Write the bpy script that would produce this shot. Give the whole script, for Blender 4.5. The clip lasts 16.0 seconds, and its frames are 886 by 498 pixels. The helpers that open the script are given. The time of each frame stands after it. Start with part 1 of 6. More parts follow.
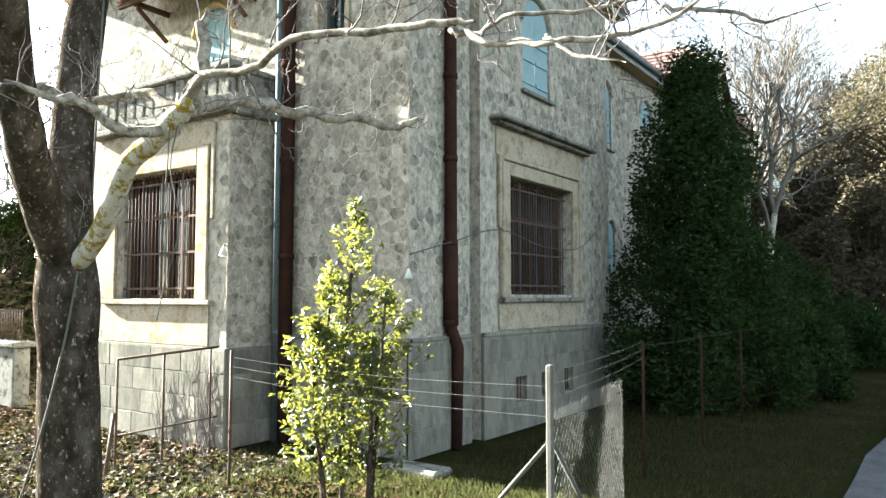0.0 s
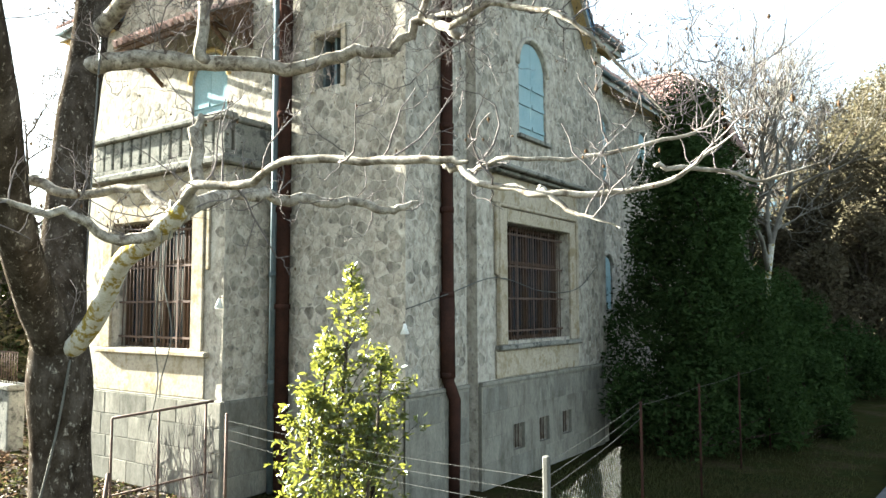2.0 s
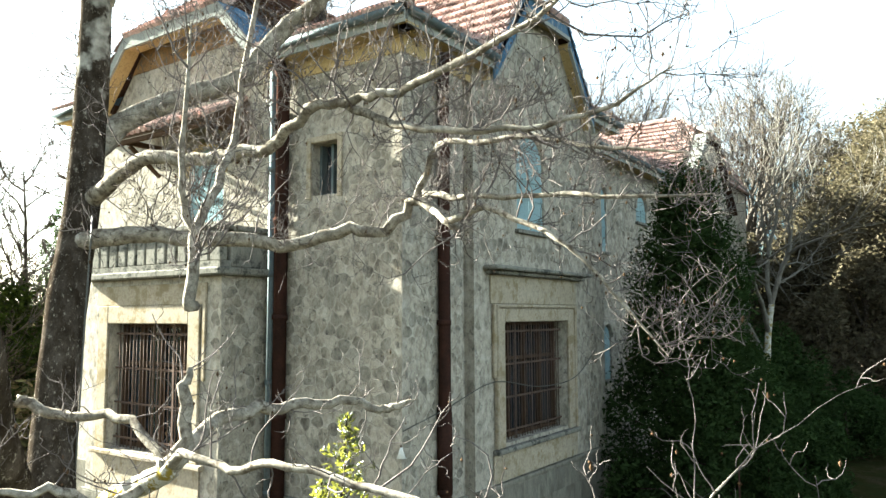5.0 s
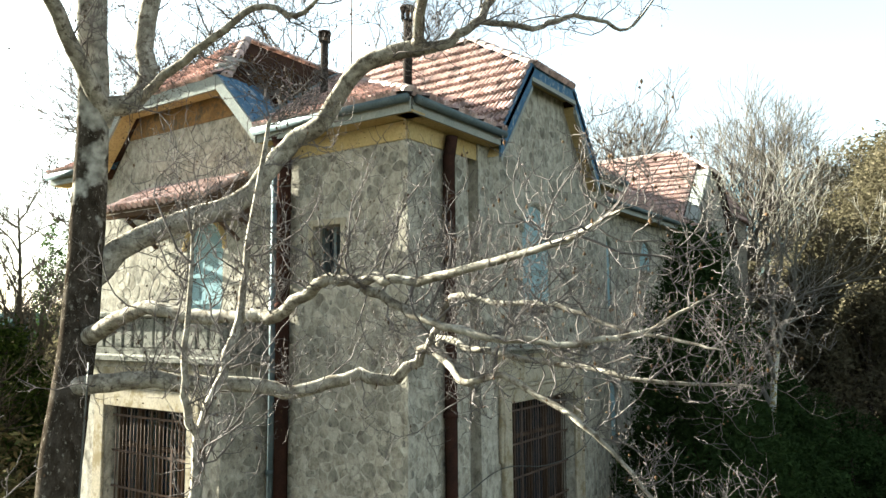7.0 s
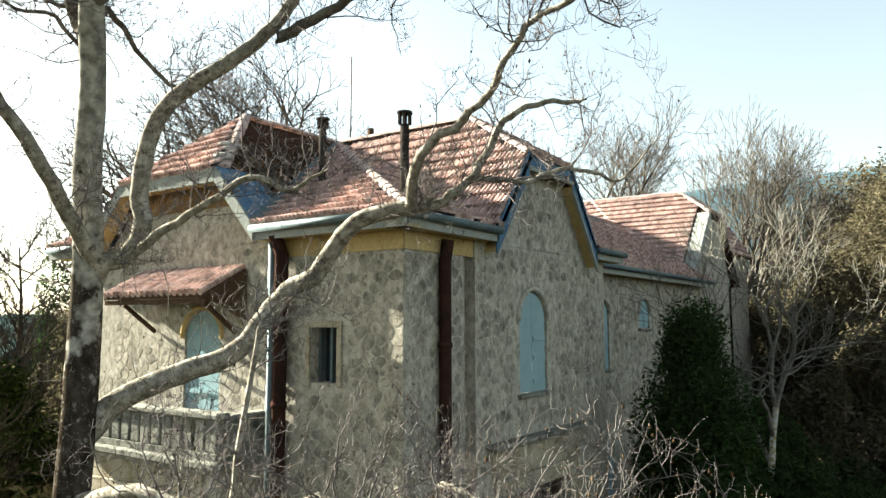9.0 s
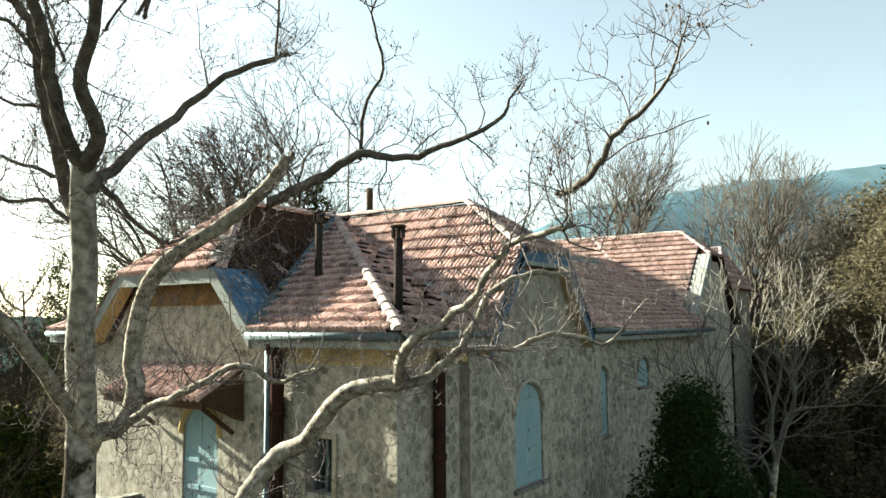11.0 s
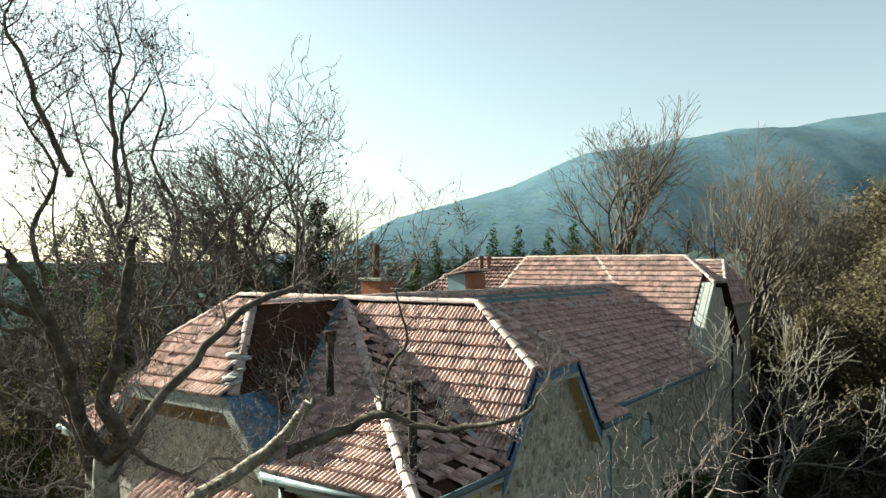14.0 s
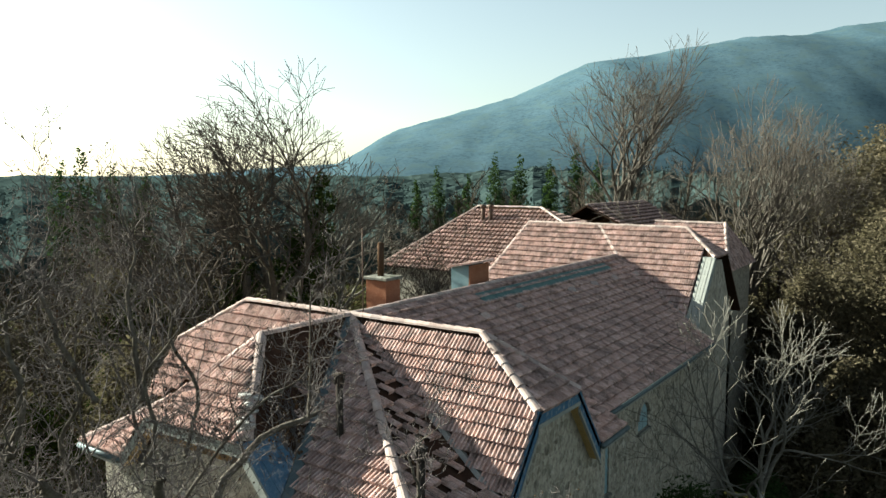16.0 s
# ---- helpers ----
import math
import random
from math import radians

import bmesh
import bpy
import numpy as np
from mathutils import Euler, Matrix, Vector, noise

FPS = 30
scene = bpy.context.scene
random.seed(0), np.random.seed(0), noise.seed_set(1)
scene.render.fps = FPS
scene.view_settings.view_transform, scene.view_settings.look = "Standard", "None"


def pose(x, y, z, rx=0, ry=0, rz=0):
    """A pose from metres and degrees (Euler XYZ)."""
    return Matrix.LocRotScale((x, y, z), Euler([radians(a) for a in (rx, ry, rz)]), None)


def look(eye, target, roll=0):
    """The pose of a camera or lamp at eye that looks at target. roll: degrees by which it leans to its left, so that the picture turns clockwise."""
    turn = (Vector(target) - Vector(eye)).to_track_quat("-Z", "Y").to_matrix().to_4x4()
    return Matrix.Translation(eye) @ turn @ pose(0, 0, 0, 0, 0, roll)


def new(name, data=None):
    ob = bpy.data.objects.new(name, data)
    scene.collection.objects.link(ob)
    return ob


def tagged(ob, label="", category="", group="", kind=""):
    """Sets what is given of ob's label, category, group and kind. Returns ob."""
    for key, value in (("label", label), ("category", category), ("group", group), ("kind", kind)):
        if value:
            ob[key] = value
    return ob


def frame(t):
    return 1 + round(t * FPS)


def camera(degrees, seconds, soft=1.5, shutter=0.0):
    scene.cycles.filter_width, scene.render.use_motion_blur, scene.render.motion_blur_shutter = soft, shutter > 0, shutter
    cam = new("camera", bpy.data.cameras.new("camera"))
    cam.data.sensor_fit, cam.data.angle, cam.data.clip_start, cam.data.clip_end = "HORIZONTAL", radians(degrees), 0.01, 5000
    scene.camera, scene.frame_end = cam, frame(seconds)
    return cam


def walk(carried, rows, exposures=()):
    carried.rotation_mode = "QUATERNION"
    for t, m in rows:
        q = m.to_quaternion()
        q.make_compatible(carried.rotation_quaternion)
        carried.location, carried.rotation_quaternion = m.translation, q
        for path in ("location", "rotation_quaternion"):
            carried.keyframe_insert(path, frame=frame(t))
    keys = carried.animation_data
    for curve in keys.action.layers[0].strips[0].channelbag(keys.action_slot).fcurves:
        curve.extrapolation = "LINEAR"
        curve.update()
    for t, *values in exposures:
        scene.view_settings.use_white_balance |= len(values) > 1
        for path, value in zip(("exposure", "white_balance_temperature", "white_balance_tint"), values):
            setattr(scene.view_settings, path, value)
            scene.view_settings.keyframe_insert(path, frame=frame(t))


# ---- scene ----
cam = camera(62.4, 16.0)
PATH = [
    (0, (0.363, -0.151, 2.664), (-0.786, 1.481, 2.793), -0.0),
    (0.5, (0.357, -0.133, 2.815), (-0.791, 1.499, 2.946), -0.2),
    (1, (0.351, -0.102, 2.952), (-0.796, 1.53, 3.092), -0.1),
    (1.5, (0.37, -0.12, 3.155), (-0.774, 1.513, 3.303), -0.1),
    (2, (0.391, -0.146, 3.378), (-0.752, 1.487, 3.537), -0.2),
    (2.5, (0.405, -0.15, 3.599), (-0.739, 1.482, 3.768), -0.3),
    (3, (0.399, -0.154, 3.942), (-0.743, 1.479, 4.112), -0.2),
    (3.5, (0.419, -0.138, 4.218), (-0.724, 1.493, 4.393), -0.2),
    (4, (0.478, -0.164, 4.577), (-0.666, 1.467, 4.752), -0.3),
    (6.5, (0.316, -0.144, 6.249), (-0.821, 1.49, 6.44), -0.1),
    (7, (0.21, -0.086, 6.707), (-0.922, 1.551, 6.901), -0.4),
    (7.5, (0.339, -0.129, 7.183), (-0.798, 1.506, 7.368), 0.1),
    (8, (0.36, -0.155, 7.626), (-0.777, 1.48, 7.815), 0.0),
    (8.5, (0.383, -0.201, 8.045), (-0.753, 1.433, 8.239), -0.0),
    (9, (0.423, -0.177, 8.482), (-0.715, 1.456, 8.683), -0.1),
    (11.5, (0.788, -0.325, 11.063), (-0.364, 1.298, 11.258), -0.3),
    (12, (0.699, -0.342, 11.629), (-0.45, 1.284, 11.816), 0.2),
    (12.5, (0.59, -0.305, 12.053), (-0.554, 1.325, 12.243), -0.0),
    (13, (0.517, -0.309, 12.689), (-0.624, 1.325, 12.853), -0.4),
    (13.5, (0.577, -0.442, 13.453), (-0.57, 1.192, 13.563), -0.0),
    (14, (0.593, -0.563, 14.216), (-0.557, 1.073, 14.263), -0.0),
    (14.5, (0.588, -0.646, 14.923), (-0.561, 0.99, 14.911), 0.1),
    (15, (0.567, -0.614, 15.67), (-0.584, 1.02, 15.597), -0.0),
    (15.5, (0.553, -0.656, 16.367), (-0.596, 0.976, 16.235), 0.0),
    (16, (0.538, -0.683, 17.121), (-0.608, 0.944, 16.927), -0.0),
]
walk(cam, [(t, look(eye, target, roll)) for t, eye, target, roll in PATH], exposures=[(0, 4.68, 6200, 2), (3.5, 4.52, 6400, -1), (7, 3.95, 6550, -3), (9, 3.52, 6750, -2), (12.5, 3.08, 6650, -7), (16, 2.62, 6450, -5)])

# ---- world and sun ----
SUN = Vector((-0.91, -0.10, 0.375)).normalized()
world = bpy.data.worlds.new("sky")
scene.world = world
world.use_nodes = True
wn = world.node_tree.nodes
sky = wn.new("ShaderNodeTexSky")
sky.sky_type = "NISHITA"
sky.sun_disc = False
sky.sun_elevation = math.asin(SUN.z)
sky.sun_rotation = math.atan2(SUN.x, SUN.y)
sky.air_density, sky.dust_density, sky.ozone_density = 1.0, 1.0, 0.6
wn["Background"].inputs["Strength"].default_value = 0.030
haze = wn.new("ShaderNodeHueSaturation")
haze.inputs["Saturation"].default_value = 0.62
world.node_tree.links.new(sky.outputs[0], haze.inputs["Color"])
world.node_tree.links.new(haze.outputs[0], wn["Background"].inputs["Color"])
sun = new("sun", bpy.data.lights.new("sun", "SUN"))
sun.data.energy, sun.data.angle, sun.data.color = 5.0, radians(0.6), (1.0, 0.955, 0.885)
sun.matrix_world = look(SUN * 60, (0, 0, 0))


# ---- materials ----
def material(name, tones, rough=0.85, size=1.0, bump=0.3, metal=0.0, grain=14.0, piece=0.0, dark=0.0, stain=None, axis=(1, 1, 1), spec=0.0, spots=2.3, soft=0.62, start=0.5):
    """Mottled surface: two tones at a large scale, a fine grain, an optional stain colour, and a little change from piece to piece."""
    m = bpy.data.materials.new(name)
    m.use_nodes = True
    n, l = m.node_tree.nodes, m.node_tree.links
    b = n["Principled BSDF"]
    b.inputs["Roughness"].default_value, b.inputs["Metallic"].default_value = rough, metal
    b.inputs["Specular IOR Level"].default_value = spec
    co = n.new("ShaderNodeNewGeometry")
    mp = n.new("ShaderNodeMapping")
    mp.inputs["Scale"].default_value = axis
    l.new(co.outputs["Position"], mp.inputs["Vector"])
    src = whole = mp.outputs["Vector"]
    if piece:
        info = n.new("ShaderNodeObjectInfo")
        geo = n.new("ShaderNodeNewGeometry")
        rnd = n.new("ShaderNodeMath")
        rnd.operation = "ADD"
        l.new(info.outputs["Random"], rnd.inputs[0])
        l.new(geo.outputs["Random Per Island"], rnd.inputs[1])
        fr = n.new("ShaderNodeMath")
        fr.operation = "FRACT"
        l.new(rnd.outputs[0], fr.inputs[0])
        far = n.new("ShaderNodeVectorMath")
        far.operation = "MULTIPLY_ADD"
        far.inputs[1].default_value = (1, 1, 1)
        sc = n.new("ShaderNodeVectorMath")
        sc.operation = "SCALE"
        sc.inputs[0].default_value = (37, 21, 53)
        l.new(fr.outputs[0], sc.inputs["Scale"])
        l.new(src, far.inputs[0])
        l.new(sc.outputs[0], far.inputs[2])
        src = far.outputs[0]

    def noise_of(scale, detail, rough_=0.6, at=None):
        t = n.new("ShaderNodeTexNoise")
        t.inputs["Scale"].default_value, t.inputs["Detail"].default_value, t.inputs["Roughness"].default_value = scale, detail, rough_
        l.new(at or src, t.inputs["Vector"])
        return t.outputs["Fac"]

    def ramp(fac, stops):
        r = n.new("ShaderNodeValToRGB")
        while len(r.color_ramp.elements) < len(stops):
            r.color_ramp.elements.new(0.5)
        for e, (p, c) in zip(r.color_ramp.elements, stops):
            e.position, e.color = p, (*c, 1)
        l.new(fac, r.inputs[0])
        return r.outputs["Color"]

    def mix(kind, fac, a, c):
        x = n.new("ShaderNodeMix")
        x.data_type, x.blend_type = "RGBA", kind
        for sock, v in ((x.inputs[0], fac), (x.inputs[6], a), (x.inputs[7], c)):
            if isinstance(v, bpy.types.NodeSocket):
                l.new(v, sock)
            else:
                sock.default_value = v if isinstance(v, float) else (*v, 1)
        return x.outputs[2]

    big = noise_of(1.1 / size, 7, 0.68)
    fine = noise_of(grain / size, 6, 0.7)
    k = len(tones)
    col = ramp(big, [(0.32 + 0.36 * i / max(k - 1, 1), c) for i, c in enumerate(tones)]) if k > 1 else tones[0]
    col = mix("MULTIPLY", 0.8, col, ramp(fine, [(0.25, (0.5, 0.49, 0.47)), (0.5, (0.95, 0.95, 0.94)), (0.75, (1.25, 1.24, 1.2))]))
    if stain:
        patch = noise_of(spots / size, 6, 0.72, whole)
        mask = ramp(patch, [(start, (0, 0, 0)), (soft, (1, 1, 1))])
        col = mix("MIX", mask, col, stain)
    if piece:
        col = mix("MULTIPLY", 1.0, col, ramp(fr.outputs[0], [(0.0, (1 - piece - dark,) * 3), (0.22, (1 - piece - dark * 0.8,) * 3), (0.5, (1, 0.98, 0.96)), (1.0, (1 + piece, 1 + piece * 0.9, 1 + piece * 0.8))]))
    if isinstance(col, bpy.types.NodeSocket):
        l.new(col, b.inputs["Base Color"])
    if bump:
        bp = n.new("ShaderNodeBump")
        bp.inputs["Strength"].default_value, bp.inputs["Distance"].default_value = bump, 0.02 * size
        add = n.new("ShaderNodeMath")
        add.operation = "ADD"
        l.new(fine, add.inputs[0])
        l.new(big, add.inputs[1])
        l.new(add.outputs[0], bp.inputs["Height"])
        l.new(bp.outputs[0], b.inputs["Normal"])
    return m


STONE = material("stone", [(0.120, 0.105, 0.086), (0.285, 0.258, 0.216), (0.409, 0.379, 0.329)], size=0.24, bump=1.0, piece=0.10, dark=0.20, stain=(0.095, 0.090, 0.080), spots=1.9, start=0.555, soft=0.67, axis=(1.042, 1.042, 0.729))
MORTAR = material("mortar", [(0.145, 0.127, 0.106), (0.299, 0.270, 0.227), (0.409, 0.377, 0.329)], size=0.2, bump=1.0, stain=(0.105, 0.099, 0.087), spots=1.6, start=0.555, soft=0.68, axis=(1.042, 1.042, 0.729))
PLINTH = material("plinth_render", [(0.105, 0.099, 0.084), (0.155, 0.146, 0.125), (0.189, 0.179, 0.154)], size=0.3, bump=0.8, piece=0.13, spots=0.9, start=0.52, soft=0.74, stain=(0.063, 0.062, 0.050), axis=(1, 1, 0.35))
PLASTER = material("cream_plaster", [(0.267, 0.226, 0.166), (0.326, 0.284, 0.227)], size=0.8, bump=0.25, stain=(0.189, 0.151, 0.095))
OCHRE = material("ochre_plaster", [(0.329, 0.236, 0.110), (0.408, 0.306, 0.156)], size=0.7, bump=0.2)
RUSTY = material("rust_stained_plaster", [(0.13, 0.075, 0.035), (0.25, 0.15, 0.07)], size=0.5, bump=0.3, stain=(0.09, 0.07, 0.05))
CONCRETE = material("weathered_concrete", [(0.139, 0.133, 0.117), (0.215, 0.205, 0.179)], size=0.5, bump=0.5, stain=(0.051, 0.051, 0.045))
TILE = material("clay_tile", [(0.287, 0.185, 0.160), (0.409, 0.289, 0.264), (0.515, 0.401, 0.380)], size=0.3, bump=0.35, piece=0.24, stain=(0.181, 0.131, 0.117), spots=0.9)
CAP = material("ridge_cap_clay", [(0.301, 0.222, 0.198), (0.394, 0.331, 0.318)], size=0.3, bump=0.3, piece=0.2)
UNDER = material("roof_underlay", [(0.033, 0.019, 0.014), (0.048, 0.028, 0.020)], size=0.5, bump=0.3)
BLUE = material("blue_painted_board", [(0.035, 0.085, 0.15), (0.10, 0.16, 0.23)], size=0.35, bump=0.4, stain=(0.27, 0.27, 0.275), spots=2.2, start=0.56, soft=0.63, axis=(1, 1, 0.5))
SHUTTER = material("pale_blue_shutter", [(0.181, 0.269, 0.295), (0.238, 0.316, 0.332)], size=0.4, bump=0.15, rough=0.6)
FASCIA = material("pale_fascia_paint", [(0.209, 0.218, 0.209), (0.276, 0.276, 0.252)], size=0.4, bump=0.2)
GUTTER = material("grey_gutter", [(0.072, 0.094, 0.101), (0.122, 0.144, 0.151)], size=0.3, bump=0.1, rough=0.55, metal=0.3)
RUST = material("rusty_pipe", [(0.021, 0.013, 0.011), (0.043, 0.021, 0.016)], size=0.3, bump=0.3, rough=0.7)
FLUE = material("sooty_sheet_metal", [(0.02, 0.017, 0.015), (0.04, 0.033, 0.03)], size=0.2, bump=0.2, rough=0.6)
IRON = material("rusty_iron", [(0.066, 0.048, 0.041), (0.109, 0.074, 0.058)], size=0.1, bump=0.2, rough=0.7, metal=0.3)
DARKWOOD = material("dark_old_wood", [(0.049, 0.032, 0.021), (0.084, 0.052, 0.035)], size=0.3, bump=0.3)
LEAD = material("pale_lead", [(0.239, 0.233, 0.227), (0.314, 0.295, 0.277)], size=0.4, bump=0.2)
ROOFGLASS = material("weathered_roof_glass", [(0.072, 0.120, 0.120), (0.120, 0.174, 0.168)], size=0.4, bump=0.1, rough=0.35)
BRICK = material("red_brick_chimney", [(0.216, 0.090, 0.054), (0.276, 0.132, 0.084)], size=0.3, bump=0.4)
BARK = material("plane_bark", [(0.012, 0.009, 0.007), (0.032, 0.025, 0.019), (0.066, 0.055, 0.045)], size=0.2, bump=1.0, axis=(1, 1, 0.6), stain=(0.19, 0.17, 0.14), spots=5.0, start=0.575, soft=0.66)
PALEBARK = material("pale_plane_bark", [(0.295, 0.276, 0.242), (0.426, 0.416, 0.388)], size=0.16, bump=0.4, stain=(0.180, 0.132, 0.030), spots=1.5, soft=0.56)
LIMBBARK = material("mottled_limb_bark", [(0.099, 0.085, 0.069), (0.212, 0.190, 0.159), (0.377, 0.347, 0.301)], size=0.14, bump=0.7, stain=(0.074, 0.060, 0.047), spots=1.6)
# mottled limb bark darkened: backlit shade of the high limbs, put into colour
BACKLITBARK = material("upper_bark_painted_shade", [(0.045, 0.038, 0.032), (0.085, 0.074, 0.063), (0.15, 0.135, 0.117)], size=0.14, bump=0.7)
TWIG = material("twig_bark", [(0.074, 0.064, 0.059), (0.128, 0.112, 0.109)], size=0.3, bump=0.3)
DEADLEAF = material("dead_leaf", [(0.036, 0.023, 0.015), (0.089, 0.056, 0.033)], size=0.2, bump=0.2, piece=0.3)
LAUREL = material("laurel_leaf", [(0.018, 0.034, 0.006), (0.044, 0.062, 0.014)], size=0.35, bump=0.05, rough=0.42, piece=0.4, spec=0.35)
EVERGREEN = material("evergreen_leaf", [(0.016, 0.029, 0.011), (0.029, 0.045, 0.016)], size=0.5, bump=0.1, rough=0.6, piece=0.35)
OAKLEAF = material("dry_oak_leaf", [(0.036, 0.033, 0.022), (0.068, 0.057, 0.039), (0.034, 0.036, 0.022)], size=0.9, bump=0.1, piece=0.35)
IVY = material("ivy_leaf", [(0.017, 0.029, 0.008), (0.034, 0.045, 0.010)], size=0.5, bump=0.1, piece=0.3)
GROUNDMAT = material("leaf_littered_earth", [(0.018, 0.018, 0.008), (0.022, 0.022, 0.008), (0.040, 0.030, 0.018)], size=1.6, bump=0.6, stain=(0.018, 0.022, 0.008))
GRASSMAT = material("grass_blade", [(0.020, 0.021, 0.010), (0.042, 0.042, 0.019)], size=0.6, bump=0.0, piece=0.3)
LITTER = material("bleached_leaf_litter", [(0.085, 0.068, 0.056), (0.155, 0.130, 0.112)], size=0.2, bump=0.2, piece=0.35)
ASPHALT = material("asphalt", [(0.080, 0.080, 0.080), (0.118, 0.118, 0.118)], size=0.5, bump=0.4)
# blue distance haze is painted into the hill tones, not rendered as air
HILLMAT = material("far_hill_painted_haze", [(0.038, 0.066, 0.086), (0.058, 0.092, 0.113)], size=120.0, bump=0.0, stain=(0.052, 0.080, 0.088), spots=3.0)
POSTMAT = material("white_worn_post", [(0.069, 0.066, 0.057), (0.106, 0.101, 0.089)], size=0.2, bump=0.3)
WIREMAT = material("galvanised_wire", [(0.072, 0.072, 0.066), (0.099, 0.096, 0.090)], size=0.1, bump=0.0, rough=0.5, metal=0.5)
ENAMEL = material("white_enamel", [(0.496, 0.496, 0.464), (0.592, 0.584, 0.560)], size=0.1, bump=0.0, rough=0.4)


def glass_material():
    m = bpy.data.materials.new("dark_window_glass")
    m.use_nodes = True
    b = m.node_tree.nodes["Principled BSDF"]
    b.inputs["Base Color"].default_value = (0.02, 0.024, 0.03, 1)
    b.inputs["Roughness"].default_value = 0.12
    return m


GLASS = glass_material()


def flaking_bark():
    """Dark bark that comes off in ragged plates the higher it stands, baring pale wood."""
    m = material("flaking_trunk_bark", [(0.012, 0.009, 0.007), (0.032, 0.025, 0.019), (0.066, 0.055, 0.045)], size=0.2, bump=1.0, axis=(1, 1, 0.6), stain=(0.19, 0.17, 0.14), spots=5.0, start=0.575, soft=0.66)
    n, l = m.node_tree.nodes, m.node_tree.links
    b = n["Principled BSDF"]
    dark = b.inputs["Base Color"].links[0].from_socket
    geo, sep, ask = n.new("ShaderNodeNewGeometry"), n.new("ShaderNodeSeparateXYZ"), n.new("ShaderNodeMapRange")
    l.new(geo.outputs["Position"], sep.inputs[0])
    l.new(sep.outputs["Z"], ask.inputs["Value"])
    ask.inputs["From Min"].default_value, ask.inputs["From Max"].default_value = 5.5, 11.5
    ask.inputs["To Min"].default_value, ask.inputs["To Max"].default_value = -0.32, 0.24
    plates = n.new("ShaderNodeTexNoise")
    plates.inputs["Scale"].default_value, plates.inputs["Detail"].default_value = 3.2, 5.0
    l.new(geo.outputs["Position"], plates.inputs["Vector"])
    add, edge, pale, mix = n.new("ShaderNodeMath"), n.new("ShaderNodeValToRGB"), n.new("ShaderNodeValToRGB"), n.new("ShaderNodeMix")
    l.new(plates.outputs["Fac"], add.inputs[0])
    l.new(ask.outputs[0], add.inputs[1])
    l.new(add.outputs[0], edge.inputs[0])
    edge.color_ramp.elements[0].position, edge.color_ramp.elements[1].position = 0.47, 0.55
    grain = n.new("ShaderNodeTexNoise")
    grain.inputs["Scale"].default_value, grain.inputs["Detail"].default_value = 9.0, 6.0
    l.new(geo.outputs["Position"], grain.inputs["Vector"])
    l.new(grain.outputs["Fac"], pale.inputs[0])
    for e, p, c in zip(pale.color_ramp.elements, (0.35, 0.65), ((0.11, 0.10, 0.085, 1), (0.30, 0.28, 0.245, 1))):
        e.position, e.color = p, c
    mix.data_type = "RGBA"
    l.new(edge.outputs["Color"], mix.inputs[0])
    l.new(dark, mix.inputs[6])
    l.new(pale.outputs["Color"], mix.inputs[7])
    l.new(mix.outputs[2], b.inputs["Base Color"])
    return m


TRUNKBARK = flaking_bark()


def let_light_through(m, share, tint):
    """Adds light that shines through thin leaves."""
    n, l = m.node_tree.nodes, m.node_tree.links
    t = n.new("ShaderNodeBsdfTranslucent")
    t.inputs["Color"].default_value = (*tint, 1)
    x = n.new("ShaderNodeMixShader")
    x.inputs[0].default_value = share
    l.new(n["Principled BSDF"].outputs[0], x.inputs[1])
    l.new(t.outputs[0], x.inputs[2])
    l.new(x.outputs[0], n["Material Output"].inputs["Surface"])


let_light_through(LAUREL, 0.32, (0.185, 0.185, 0.028))
let_light_through(GRASSMAT, 0.25, (0.075, 0.078, 0.026))
let_light_through(OAKLEAF, 0.2, (0.14, 0.12, 0.07))
let_light_through(EVERGREEN, 0.12, (0.05, 0.09, 0.02))


# ---- mesh helpers ----
def empty_at(name, place, **tags):
    e = new(name)
    e.location = place
    return tagged(e, **tags)


def attach(ob, parent):
    ob.parent = parent
    if parent.type == "EMPTY":
        ob.matrix_parent_inverse = Matrix.Translation(-Vector(parent.location))
    return ob


def part(name, bm, mat, parent=None, label="", smooth=False):
    me = bpy.data.meshes.new(name)
    bm.normal_update()
    bm.to_mesh(me)
    bm.free()
    me.materials.append(mat)
    if smooth:
        me.polygons.foreach_set("use_smooth", [True] * len(me.polygons))
    ob = new(name, me)
    if parent:
        attach(ob, parent)
    return tagged(ob, label=label)


def raw(name, verts, faces, mat, parent=None, label="", smooth=False):
    me = bpy.data.meshes.new(name)
    me.from_pydata(verts, [], faces)
    me.materials.append(mat)
    if smooth:
        me.polygons.foreach_set("use_smooth", [True] * len(me.polygons))
    ob = new(name, me)
    if parent:
        attach(ob, parent)
    return tagged(ob, label=label)


def add_box(bm, x0, x1, y0, y1, z0, z1, bevel=0.0):
    r = bmesh.ops.create_cube(bm, size=1.0, matrix=Matrix.LocRotScale(((x0 + x1) / 2, (y0 + y1) / 2, (z0 + z1) / 2), None, (x1 - x0, y1 - y0, z1 - z0)))
    if bevel:
        es = {e for v in r["verts"] for e in v.link_edges}
        bmesh.ops.bevel(bm, geom=list(es), offset=bevel, segments=1, affect="EDGES")


def box(name, dims, mat, parent=None, label="", bevel=0.0):
    bm = bmesh.new()
    add_box(bm, *dims, bevel)
    return part(name, bm, mat, parent, label)


